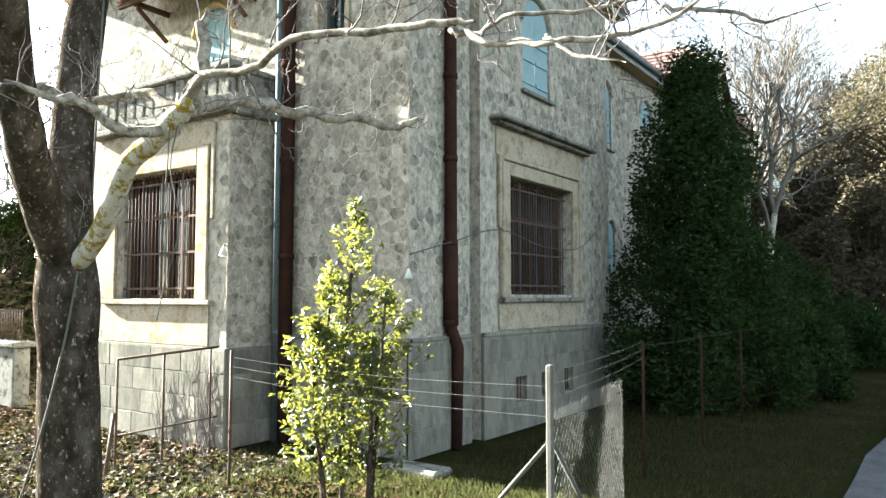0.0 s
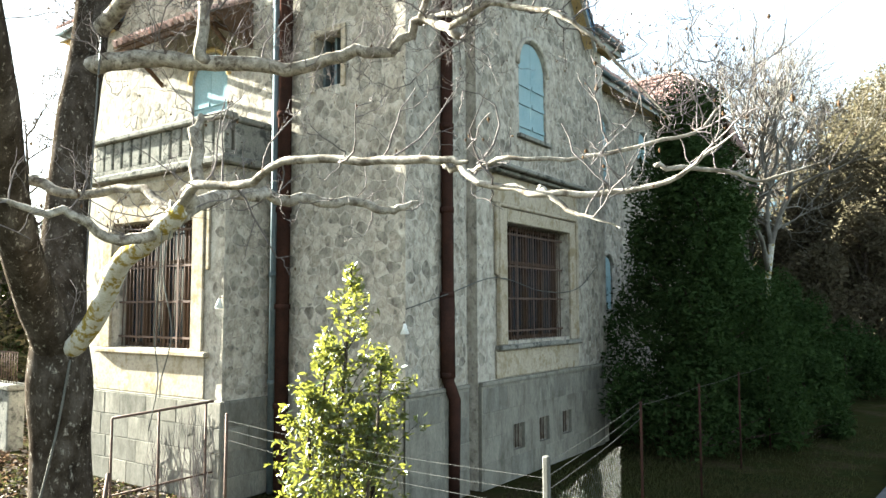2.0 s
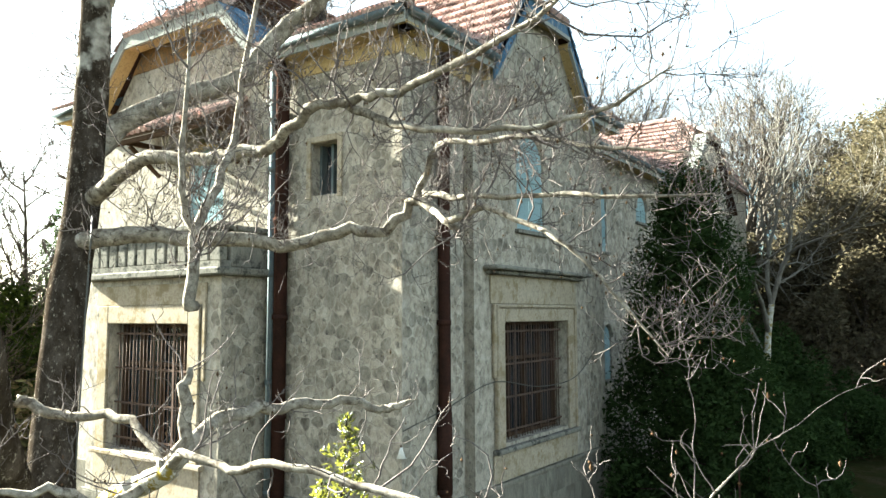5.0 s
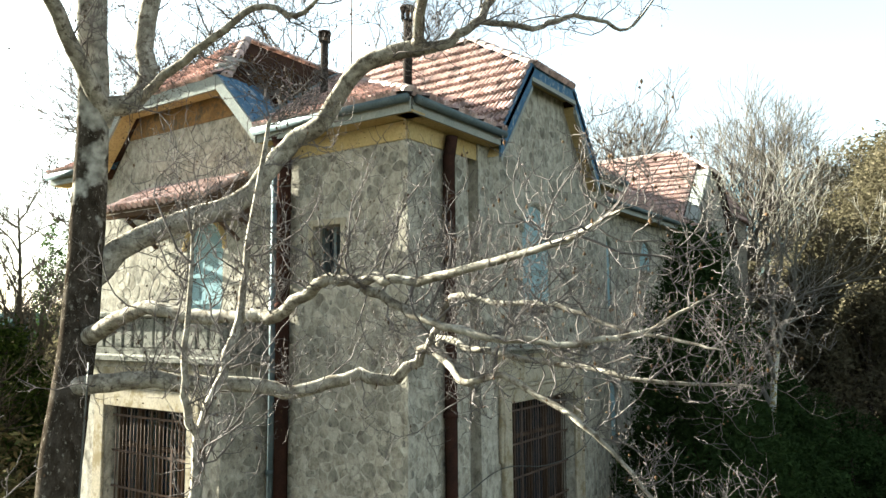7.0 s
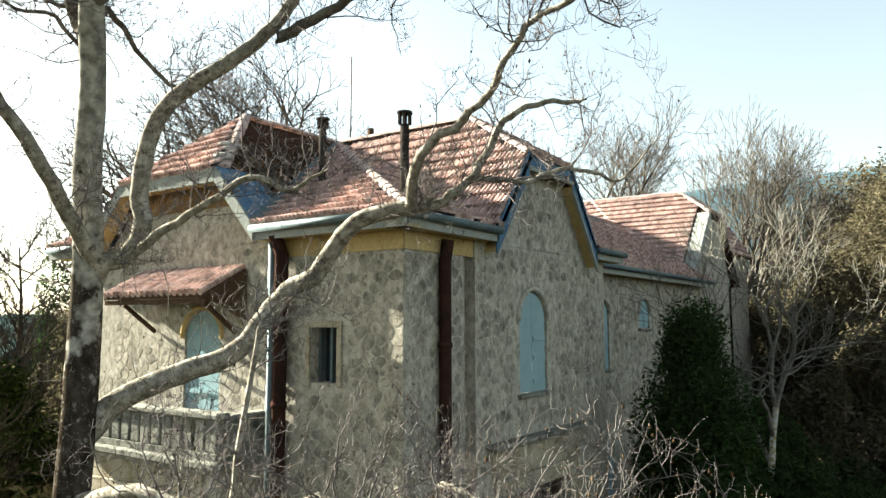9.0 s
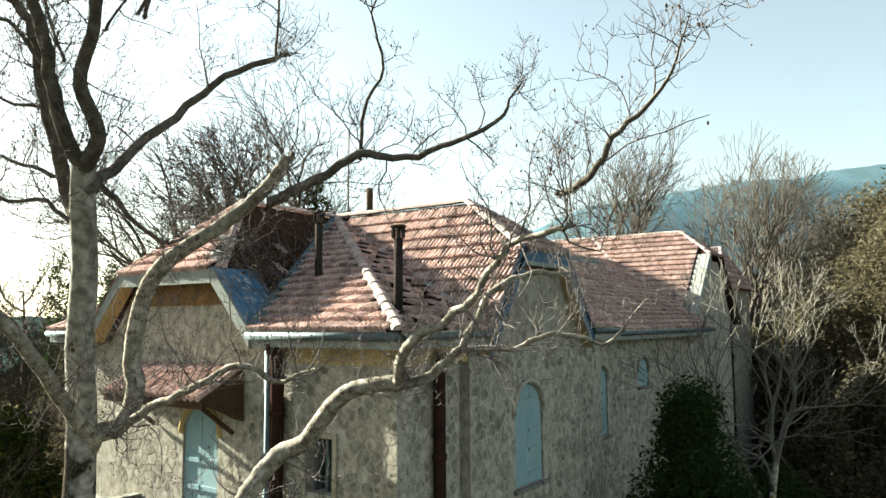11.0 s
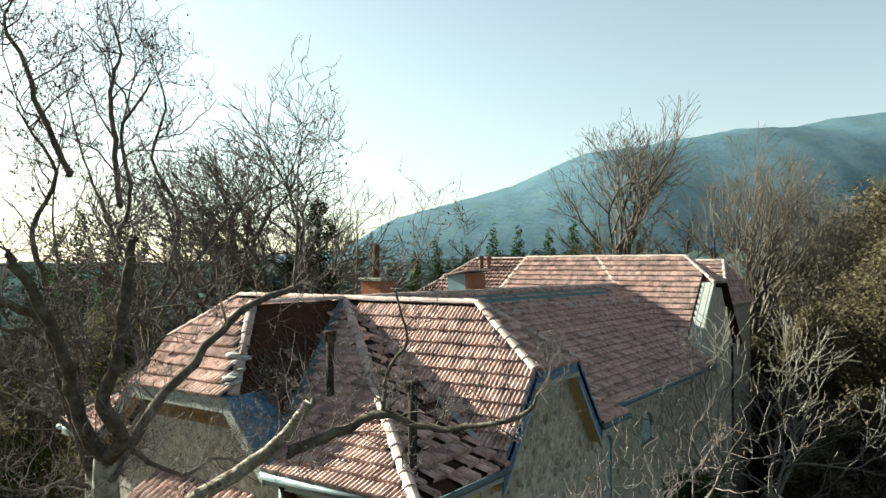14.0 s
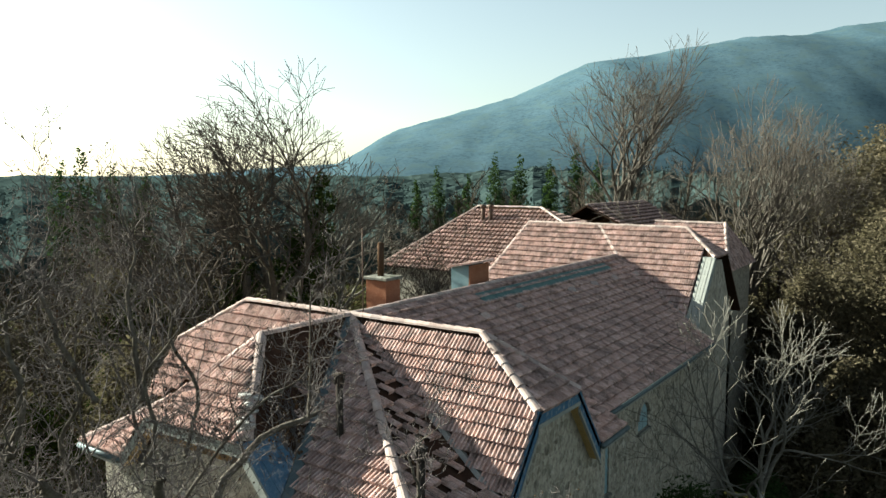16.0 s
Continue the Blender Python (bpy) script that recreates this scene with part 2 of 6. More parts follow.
def slab(bm, pts, thick, down=None):
    """A plate from a flat outline, thick along its normal or along the vector down."""
    f = bm.faces.new([bm.verts.new(p) for p in pts])
    f.normal_update()
    d = Vector(down) if down else -f.normal * thick
    r = bmesh.ops.extrude_face_region(bm, geom=[f])
    bmesh.ops.translate(bm, verts=[g for g in r["geom"] if isinstance(g, bmesh.types.BMVert)], vec=d)
    bmesh.ops.recalc_face_normals(bm, faces=bm.faces)


def tube_rings(verts, faces, pts, radii, sides=6, cap=True):
    """A tapered tube along a polyline, appended to verts and faces."""
    pts = [Vector(p) for p in pts]
    base = len(verts)
    side = None
    for i, p in enumerate(pts):
        d = (pts[min(i + 1, len(pts) - 1)] - pts[max(i - 1, 0)]).normalized()
        if side is None:
            side = d.orthogonal().normalized()
        side = (side - d * side.dot(d))
        side = side.normalized() if side.length > 1e-6 else d.orthogonal().normalized()
        up = d.cross(side)
        for k in range(sides):
            a = 2 * math.pi * k / sides
            verts.append(p + (side * math.cos(a) + up * math.sin(a)) * radii[i])
    for i in range(len(pts) - 1):
        for k in range(sides):
            a, b = base + i * sides + k, base + i * sides + (k + 1) % sides
            faces.append((a, b, b + sides, a + sides))
    if cap:
        faces.append(tuple(base + k for k in reversed(range(sides))))
        faces.append(tuple(base + (len(pts) - 1) * sides + k for k in range(sides)))


def rod(name, pts, radius, mat, parent=None, label="", sides=6):
    v, f = [], []
    tube_rings(v, f, pts, [radius] * len(pts), sides)
    return raw(name, v, f, mat, parent, label, smooth=sides > 4)


def wall(name, axis, face, inward, a0, a1, z0, z1, openings, mat, parent, thick=0.45, label=""):
    """A wall with thickness and real openings. axis 'x': its face lies at x = face and it runs along y; inward: +1 or -1."""
    A = sorted({a0, a1, *[v for o in openings for v in o[:2]]})
    Z = sorted({z0, z1, *[v for o in openings for v in o[2:]]})
    bm = bmesh.new()
    at = {}

    def corner(a, z):
        if (a, z) not in at:
            at[a, z] = bm.verts.new((face, a, z) if axis == "x" else (a, face, z))
        return at[a, z]

    for p, q in zip(A, A[1:]):
        for s, t in zip(Z, Z[1:]):
            if not any(o[0] <= (p + q) / 2 <= o[1] and o[2] <= (s + t) / 2 <= o[3] for o in openings):
                bm.faces.new((corner(p, s), corner(q, s), corner(q, t), corner(p, t)))
    r = bmesh.ops.extrude_face_region(bm, geom=list(bm.faces))
    d = (inward * thick, 0, 0) if axis == "x" else (0, inward * thick, 0)
    bmesh.ops.translate(bm, verts=[g for g in r["geom"] if isinstance(g, bmesh.types.BMVert)], vec=d)
    bmesh.ops.recalc_face_normals(bm, faces=bm.faces)
    return part(name, bm, mat, parent, label)


def curve_through(pts, per=4):
    """Catmull-Rom through (x, y, z, r) rows."""
    q = [Vector(p) for p in pts]
    q = [q[0] * 2 - q[1]] + q + [q[-1] * 2 - q[-2]]
    out = []
    for i in range(1, len(q) - 2):
        for k in range(per):
            t = k / per
            a, b, c, d = q[i - 1], q[i], q[i + 1], q[i + 2]
            out.append(0.5 * ((2 * b) + (c - a) * t + (2 * a - 5 * b + 4 * c - d) * t * t + (3 * b - a - 3 * c + d) * t ** 3))
    out.append(q[-2])
    return out


# ---- the stone house ----
XC, ZE, ZR = -13.1, 10.3, 13.3          # middle of the front, eave and ridge heights
YF, XR = 9.40, -7.05                    # front wall and right-hand wall
XL = 2 * XC - XR
APEX = (XC, 14.25, ZR)
house = empty_at("house", (XC, 14.0, 0.0), label="abandoned two-storey rubble-stone house with clay-tiled half-hipped roofs", category="house")

# openings: along the wall, then heights
RW = (12.55, 15.45, 2.70, 5.08)         # big barred window in the gable wall
AW = (13.20, 14.44, 7.02, 9.14)         # arched shuttered window over it
VENTS = [(12.68, 13.14, 0.56, 1.06), (13.78, 14.24, 0.56, 1.06), (14.88, 15.34, 0.56, 1.06)]
DW = (-9.17, -8.52, 7.42, 8.40)         # small dark window in the front wall
DOOR = (-12.85, -11.70, 6.15, 8.75)     # balcony door
LW = (-13.72, -11.10, 2.62, 5.08)       # big barred window of the bay

wall_front = wall("wall", "y", YF, 1, -17.4, XR, 0.0, 10.05, [DW, DOOR], MORTAR, house, label="rough rubble stone front wall with pale mortar")
wall_right = wall("wall", "x", XR, -1, YF + 0.45, 11.22, 0.0, 10.05, [], MORTAR, house)
wall("wall", "x", -7.20, -1, 11.22, 11.50, 0.0, 10.05, [], MORTAR, house, thick=0.3)
wall_gable = wall("wall", "x", -6.98, -1, 11.50, 17.25, 0.0, 10.05, [RW, AW, *VENTS], MORTAR, house, label="shaded rubble stone gable wall with grey stains")
BODYWIN = [(20.0, 20.75, 7.1, 9.1), (23.3, 24.3, 8.3, 9.25), (20.2, 20.9, 3.3, 4.9)]
wall_body = wall("wall", "x", -8.10, -1, 17.25, 33.0, 0.0, 10.0, BODYWIN, MORTAR, house)
box("wall", (-8.10 - 0.45, -6.985, 17.26, 17.70, 0, 10.05), MORTAR, house)
wall("wall", "x", -17.4, 1, YF + 0.45, 11.9, 0.0, 10.0, [], MORTAR, house)
wall("wall", "x", XL, 1, 11.9, 33.0, 0.0, 10.0, [], MORTAR, house)
wall("wall", "x", -8.65, -1, 33.0, 37.9, 0.0, 10.3, [], MORTAR, house)
wall("wall", "y", 37.9, -1, -20.5, -8.65, 0.0, 10.3, [], MORTAR, house)
# bay under the balcony
BF, BX0, BX1 = 8.25, -14.45, -10.22
wall_bay = wall("bay_wall", "y", BF, 1, BX0, BX1, 0.0, 5.95, [LW], MORTAR, house, thick=0.4, label="stone bay wall with a cream stone window surround")
wall_bay_side = wall("bay_wall", "x", BX1, -1, BF + 0.4, YF, 0.0, 5.95, [], MORTAR, house, thick=0.4)
wall("bay_wall", "x", BX0, 1, BF + 0.4, YF, 0.0, 5.95, [], MORTAR, house, thick=0.4)

# gable triangles (half-hipped outlines) above the eaves
bm = bmesh.new()
slab(bm, [(-6.98, 12.02, 10.04), (-6.98, 16.48, 10.04), (-6.98, 15.22, 11.86), (-6.98, 13.28, 11.86)], 0, down=(-0.45, 0, 0))
gable_r = part("gable_wall", bm, MORTAR, house)
bm = bmesh.new()
slab(bm, [(-10.45, YF, 10.04), (-15.75, YF, 10.04), (-14.6, YF, 11.42), (-11.55, YF, 11.42)], 0, down=(0, 0.45, 0))
part("gable_wall", bm, MORTAR, house)
bm = bmesh.new()
slab(bm, [(-8.65, 31.6, 10.29), (-8.65, 37.8, 10.29), (-8.65, 35.7, 13.2), (-8.65, 34.1, 13.2)], 0, down=(-0.45, 0, 0))
part("gable_wall", bm, MORTAR, house)

bm = bmesh.new()
slab(bm, [(-11.12, YF - 0.006, 10.85), (-15.06, YF - 0.006, 10.85), (-14.62, YF - 0.006, 11.40), (-11.56, YF - 0.006, 11.40)], 0, down=(0, -0.02, 0))
part("gable_band", bm, RUSTY, house, "rust-stained plaster band under the half-hip")
# smooth plinth courses, proud of the walls, and the string course on top
for dims in [(-17.4, -10.22, 9.33, 9.396, 0, 1.9), (-10.22, -6.99, 9.33, 9.396, 0, 1.9), (-7.046, -6.985, 9.33, 11.22, 0, 1.9), (BX0 - 0.05, BX1 + 0.06, 8.185, 8.246, 0, 1.75), (BX1 + 0.004, BX1 + 0.06, 8.246, 9.33, 0, 1.75)]:
    box("plinth", dims, PLINTH, house, "grey rendered plinth", bevel=0.012)
wall("plinth", "x", -6.90, -1, 11.5, 17.25, 0.0, 1.9, VENTS, PLINTH, house, thick=0.076)
for dims in [(-7.044, -6.955, 9.30, 11.22, 1.9, 1.97), (-10.1, -6.955, 9.30, 9.396, 1.9, 1.97), (-6.976, -6.87, 11.5, 17.27, 1.9, 1.98)]:
    box("string_course", dims, PLINTH, house, bevel=0.015)
for y0, y1, z0, z1 in VENTS:
    v = box("vent_opening", (-7.2, -7.15, y0, y1, z0, z1), DARKWOOD, house, "small barred cellar vent")
    for k in range(4):
        y = y0 + (k + 0.5) * (y1 - y0) / 4
        rod("bar", [(-7.02, y, z0), (-7.02, y, z1)], 0.012, IRON, v, sides=5)


def barred_window(axis, face, inward, o, label):
    """Tall casement behind a close iron grille, in a moulded cream surround."""
    a0, a1, z0, z1 = o
    P = (lambda a, d, z: (face + inward * d, a, z)) if axis == "x" else (lambda a, d, z: (a, face + inward * d, z))

    def bx(name, a, b, d0, d1, s, t, mat, parent, label="", bevel=0.0):
        p, q = P(a, d0, s), P(b, d1, t)
        lo, hi = [min(u, v) for u, v in zip(p, q)], [max(u, v) for u, v in zip(p, q)]
        return box(name, (lo[0], hi[0], lo[1], hi[1], lo[2], hi[2]), mat, parent, label, bevel)

    w = bx("window", a0, a1, 0.40, 0.43, z0, z1, GLASS, house, label)
    n = 4
    for i in range(n + 1):
        c = a0 + 0.03 + (a1 - a0 - 0.06) * i / n
        bx("mullion", c - 0.035, c + 0.035, 0.30, 0.395, z0, z1, DARKWOOD, w, "weathered red-brown wooden mullion")
    for zz in (z0 + 0.04, z0 + (z1 - z0) * 0.68, z1 - 0.04):
        for i in range(n):
            c0 = a0 + 0.03 + (a1 - a0 - 0.06) * i / n + 0.036
            c1 = a0 + 0.03 + (a1 - a0 - 0.06) * (i + 1) / n - 0.036
            bx("transom", c0, c1, 0.32, 0.39, zz - 0.035, zz + 0.035, DARKWOOD, w)
    k = int((a1 - a0) / 0.115)
    for i in range(1, k):
        a = a0 + (a1 - a0) * i / k
        rod("grille_bar", [P(a, 0.16, z0 + 0.001), P(a, 0.16, z1 - 0.001)], 0.011, IRON, w, "rusty upright grille bar" if i == 1 else "", sides=5)
    for zz in (0.08, 0.36, 0.64, 0.92):
        z = z0 + (z1 - z0) * zz
        bx("grille_rail", a0, a1, 0.145, 0.155, z - 0.02, z + 0.02, IRON, w)
    for i in (1, 2, 3):
        a = a0 + (a1 - a0) * i / 4
        bx("grille_stile", a - 0.02, a + 0.02, 0.13, 0.144, z0, z1, IRON, w, "pale worn grille stile")
    return P, bx, w


# gable window: moulded surround, apron below, ochre panel and cornice above
P, bx, w = barred_window("x", -6.98, -1, RW, "wide dark window behind a rusty iron grille")
y0, y1, z0, z1 = RW
for a, b, s, t, d in [(y0 - 0.30, y0 - 0.005, z0 - 0.06, z1 + 0.28, 0.07), (y1 + 0.005, y1 + 0.30, z0 - 0.06, z1 + 0.28, 0.07), (y0 - 0.005, y1 + 0.005, z1 + 0.005, z1 + 0.28, 0.07)]:
    bx("surround", a, b, -0.002, -d, s, t, PLASTER, house, "moulded cream stone surround", bevel=0.015)
for a, b, s, t in [(y0 - 0.36, y0 - 0.30, z0 - 0.06, z1 + 0.36), (y1 + 0.30, y1 + 0.36, z0 - 0.06, z1 + 0.36), (y0 - 0.30, y1 + 0.30, z1 + 0.29, z1 + 0.36)]:
    bx("surround", a, b, -0.002, -0.11, s, t, PLASTER, house, bevel=0.02)
bx("surround_ear", y0 - 0.44, y0 - 0.365, -0.002, -0.09, z0 + 1.3, z1 + 0.36, PLASTER, house, bevel=0.02)
bx("surround_ear", y1 + 0.365, y1 + 0.44, -0.002, -0.09, z0 + 1.3, z1 + 0.36, PLASTER, house, bevel=0.02)
bx("sill", y0 - 0.42, y1 + 0.42, -0.002, -0.16, z0 - 0.16, z0 - 0.065, CONCRETE, house, bevel=0.02)
bx("apron_panel", y0 - 0.42, y1 + 0.42, -0.003, -0.05, 2.0, z0 - 0.17, PLASTER, house, "cream rendered panel under the sill", bevel=0.01)
bx("head_panel", y0 - 0.50, y1 + 0.50, -0.003, -0.035, z1 + 0.37, 6.02, PLASTER, house, "ochre-stained cream panel", bevel=0.01)
bx("cornice", y0 - 0.62, y1 + 0.72, -0.003, -0.20, 6.025, 6.10, CONCRETE, house, bevel=0.02)
bx("cornice", y0 - 0.74, y1 + 0.86, -0.003, -0.34, 6.105, 6.19, CONCRETE, house, "stained stone cornice slab", bevel=0.025)

# bay window
P, bx, w = barred_window("y", BF, 1, LW, "dark casement window behind an iron grille in the bay")
a0, a1, z0, z1 = LW
for a, b, s, t in [(a0 - 0.34, a0 - 0.005, z0 - 0.02, z1 + 0.36), (a1 + 0.005, a1 + 0.34, z0 - 0.02, z1 + 0.36), (a0 - 0.005, a1 + 0.005, z1 + 0.005, z1 + 0.36)]:
    bx("surround", a, b, -0.002, -0.06, s, t, PLASTER, house, bevel=0.015)
bx("pilaster", a1 + 0.41, a1 + 0.49, -0.003, -0.05, z0 + 1.45, z1 + 0.55, PLASTER, house, bevel=0.01)
bx("sill", a0 - 0.42, a1 + 0.52, -0.002, -0.13, z0 - 0.12, z0 - 0.025, PLASTER, house, bevel=0.02)
bx("apron_panel", a0 - 0.40, a1 + 0.40, -0.003, -0.035, 1.76, z0 - 0.125, PLASTER, house, bevel=0.01)
bx("head_panel", a0 - 0.45, a1 + 0.50, -0.003, -0.03, z1 + 0.365, 5.84, PLASTER, house, bevel=0.01)

# balcony slab and pierced parapet
box("balcony_slab", (BX0 - 0.18, BX1 + 0.18, 8.03, YF - 0.004, 5.955, 6.10), CONCRETE, house, "stained stone balcony slab", bevel=0.03)
balustrade = box("parapet", (BX0 - 0.05, BX1 + 0.05, 8.16, 8.40, 6.105, 6.22), CONCRETE, house, "weathered balcony parapet with narrow slots")
box("coping", (BX0 - 0.10, BX1 + 0.10, 8.12, 8.44, 6.80, 6.92), CONCRETE, balustrade, bevel=0.03)
for i in range(13):
    c = BX0 + 0.15 + i * (BX1 - BX0 - 0.3) / 12
    wd = 0.155 if i in (0, 6, 12) else 0.128
    box("baluster", (c - wd, c + wd, 8.20, 8.36, 6.222, 6.798), CONCRETE, balustrade, bevel=0.02)
side = box("parapet", (BX1 - 0.20, BX1 + 0.05, 8.405, YF - 0.01, 6.105, 6.75), CONCRETE, house, bevel=0.02)
box("coping", (BX1 - 0.24, BX1 + 0.10, 8.445, YF - 0.005, 6.755, 6.87), CONCRETE, side, bevel=0.03)
box("parapet", (BX0 - 0.05, BX0 + 0.20, 8.405, YF - 0.01, 6.105, 6.75), CONCRETE, house, bevel=0.02)


def arched(name, axis, face, inward, a0, a1, z0, z1, mat, label, leaves=2, jamb=PLASTER):
    """A round-headed shuttered opening: leaves with boards, and a thin stone frame."""
    r = (a1 - a0) / 2
    zc, ac = z1 - r, (a0 + a1) / 2
    P = (lambda a, d, z: (face + inward * d, a, z)) if axis == "x" else (lambda a, d, z: (a, face + inward * d, z))
    top = None
    for k in range(leaves):
        lo, hi = a0 + 0.012 + (a1 - a0 - 0.024) * k / leaves, a0 - 0.012 + (a1 - a0 + 0.0) * (k + 1) / leaves
        pts = [P(lo, 0.05, z0 + 0.01), P(hi, 0.05, z0 + 0.01)]
        for i in range(9):
            a = hi + (lo - hi) * i / 8
            pts.append(P(a, 0.05, zc + math.sqrt(max(r * r - (a - ac) ** 2, 0)) - 0.02))
        bm = bmesh.new()
        slab(bm, pts, 0, down=tuple(Vector(P(0, 0.05, 0)) - Vector(P(0, 0, 0))))
        leaf = part(name, bm, mat, house if top is None else top, label if top is None else "")
        top = top or leaf
        for s in (0.12, 0.45, 0.72):
            z = z0 + (zc - z0) * s
            p, q = P(lo + 0.03, 0.02, z), P(hi - 0.03, 0.048, z + 0.09)
            box("batten", (min(p[0], q[0]), max(p[0], q[0]), min(p[1], q[1]), max(p[1], q[1]), p[2], q[2]), mat, leaf)
    # corner fillings that make the head round
    for sgn in (-1, 1):
        pts = [P(ac + sgn * r, 0.0, z1)]
        for i in range(7):
            t = math.pi / 2 * i / 6
            pts.append(P(ac + sgn * r * math.cos(t), 0.0, zc + r * math.sin(t)))
        bm = bmesh.new()
        slab(bm, pts, 0, down=tuple(Vector(P(0, 0.3, 0)) - Vector(P(0, 0, 0))))
        part("arch_filling", bm, MORTAR, top)
    arch = [P(ac + (r + 0.07) * math.cos(math.pi * i / 14), -0.01, zc + (r + 0.07) * math.sin(math.pi * i / 14)) for i in range(15)]
    rod("arch_stone", arch, 0.06, jamb, top, sides=6)
    p, q = P(a0 - 0.10, -0.10, z0 - 0.09), P(a1 + 0.10, 0.05, z0 - 0.003)
    box("sill", (min(p[0], q[0]), max(p[0], q[0]), min(p[1], q[1]), max(p[1], q[1]), p[2], q[2]), CONCRETE, top, bevel=0.015)
    return top


arched("shuttered_window", "x", -6.98, -1, *AW, SHUTTER, "round-headed window with closed pale-blue shutters", jamb=MORTAR)
arched("shuttered_window", "x", -8.10, -1, 20.0, 20.75, 7.1, 9.1, SHUTTER, "narrow arched window with pale-blue shutters", jamb=MORTAR)
arched("shuttered_window", "x", -8.10, -1, 23.3, 24.3, 8.3, 9.25, SHUTTER, "small arched window with pale-blue shutters", jamb=MORTAR)
arched("shuttered_window", "x", -8.10, -1, 20.2, 20.9, 3.3, 4.9, SHUTTER, "small arched window with pale-blue shutters", jamb=MORTAR)
arched("balcony_door", "y", YF, 1, *DOOR, SHUTTER, "arched balcony door with pale-blue shutters", jamb=OCHRE)
# small dark window with an open casement
dw = box("window", (DW[0], DW[1], 9.75, 9.78, DW[2], DW[3]), GLASS, house, "small window with broken dark panes")
for d in [(-9.17, -9.11, 9.60, 9.74, 7.42, 8.40), (-8.58, -8.52, 9.60, 9.74, 7.42, 8.40), (-8.88, -8.82, 9.60, 9.74, 7.42, 8.40)]:
    box("window_frame", d, GUTTER, dw)
for d in [(-9.29, -9.175, 9.36, 9.398, 7.36, 8.52), (-8.515, -8.40, 9.36, 9.398, 7.36, 8.52), (-9.175, -8.515, 9.36, 9.398, 8.405, 8.52)]:
    box("surround", d, PLASTER, house, bevel=0.01)


# ---- roofs ----
roofs = []


def roof_plane(name, pts, mat=UNDER, thick=0.10, label="", parent=house):
    bm = bmesh.new()
    n = (Vector(pts[1]) - Vector(pts[0])).cross(Vector(pts[2]) - Vector(pts[0]))
    if n.z < 0:
        pts = pts[::-1]
    slab(bm, pts, thick)
    ob = part(name, bm, mat, parent, label)
    return ob


def caps(a, b, parent, step=0.40, r=0.115):
    """A line of overlapping half-round ridge tiles."""
    a, b = Vector(a), Vector(b)
    n = max(1, int(round((b - a).length / step)))
    d = (b - a) / n
    turn = d.to_track_quat("X", "Z")
    made = None
    for i in range(n):
        if made is None:
            v, f = [], []
            L = d.length * 1.12
            for x, rr in ((0, r * 1.12), (L, r * 0.92)):
                for k in range(7):
                    t = math.pi * k / 6
                    v.append((x, rr * math.cos(t), rr * 0.8 * math.sin(t)))
            for k in range(6):
                f.append((k, k + 1, k + 8, k + 7))
            f += [tuple(range(6, -1, -1)), tuple(range(7, 14))]
            made = raw("ridge_tile", v, f, CAP, parent, smooth=False)
            ob = made
        else:
            ob = new("ridge_tile", made.data)
            attach(ob, parent)
        ob.rotation_mode = "QUATERNION"
        ob.rotation_quaternion = turn
        ob.location = a + d * i + Vector((0, 0, 0.03 + random.uniform(-0.008, 0.012)))


XE, YE = -6.68, 8.98                     # outer roof edges on the right and at the front
XEL = 2 * XC - XE
GF, GB = 11.90, 16.60                    # gable slope edges on the right wing
RH = 12.0                                # height at which the half-hip begins
# right wing: steep front and back slopes, half-hip
fy = lambda z: GF + (14.25 - GF) * (z - ZE) / (ZR - ZE)
by = lambda z: GB + (14.25 - GB) * (z - ZE) / (ZR - ZE)
RIDGE_R = (-8.8, 14.25, ZR)
HR1, HR2 = (XE, fy(RH), RH), (XE, by(RH), RH)
slopes = {}
slopes["front_r"] = [APEX, RIDGE_R, HR1, (XE, GF, ZE)]
slopes["back_r"] = [APEX, RIDGE_R, HR2, (XE, GB, ZE)]
slopes["hip_r"] = [RIDGE_R, HR1, HR2]
slopes["corner_f"] = [APEX, (XE, YE, ZE), (-10.3, YE, ZE)]
slopes["corner_s"] = [APEX, (XE, YE, ZE), (XE, GF, ZE)]
slopes["block_s"] = [APEX, (XE, GB, ZE), (XE, 18.35, ZE), (XC, 18.35, ZR)]
# left wing with its gable to the front
LH = 11.55
lx = lambda z: -10.3 + (XC + 10.3) * (z - ZE) / (ZR - ZE)
mx = lambda z: -15.9 + (XC + 15.9) * (z - ZE) / (ZR - ZE)
RIDGE_L = (XC, 11.06, ZR)
slopes["wing_r"] = [APEX, RIDGE_L, (lx(LH), YE, LH), (-10.3, YE, ZE)]
slopes["wing_l"] = [APEX, RIDGE_L, (mx(LH), YE, LH), (-15.9, YE, ZE)]
slopes["wing_hip"] = [RIDGE_L, (lx(LH), YE, LH), (mx(LH), YE, LH)]
# far side of the front, a mirror of the near one
RIDGE_LL = (-17.4, 14.25, ZR)
XK = -17.75
slopes["left_f"] = [APEX, (XK, YE, ZE), (-15.9, YE, ZE)]
slopes["left_s"] = [APEX, (XK, YE, ZE), (XK, GF, ZE)]
slopes["left_front"] = [APEX, RIDGE_LL, (XEL, fy(RH), RH), (XEL, GF, ZE)]
slopes["left_back"] = [APEX, RIDGE_LL, (XEL, by(RH), RH), (XEL, GB, ZE)]
slopes["left_hip"] = [RIDGE_LL, (XEL, fy(RH), RH), (XEL, by(RH), RH)]
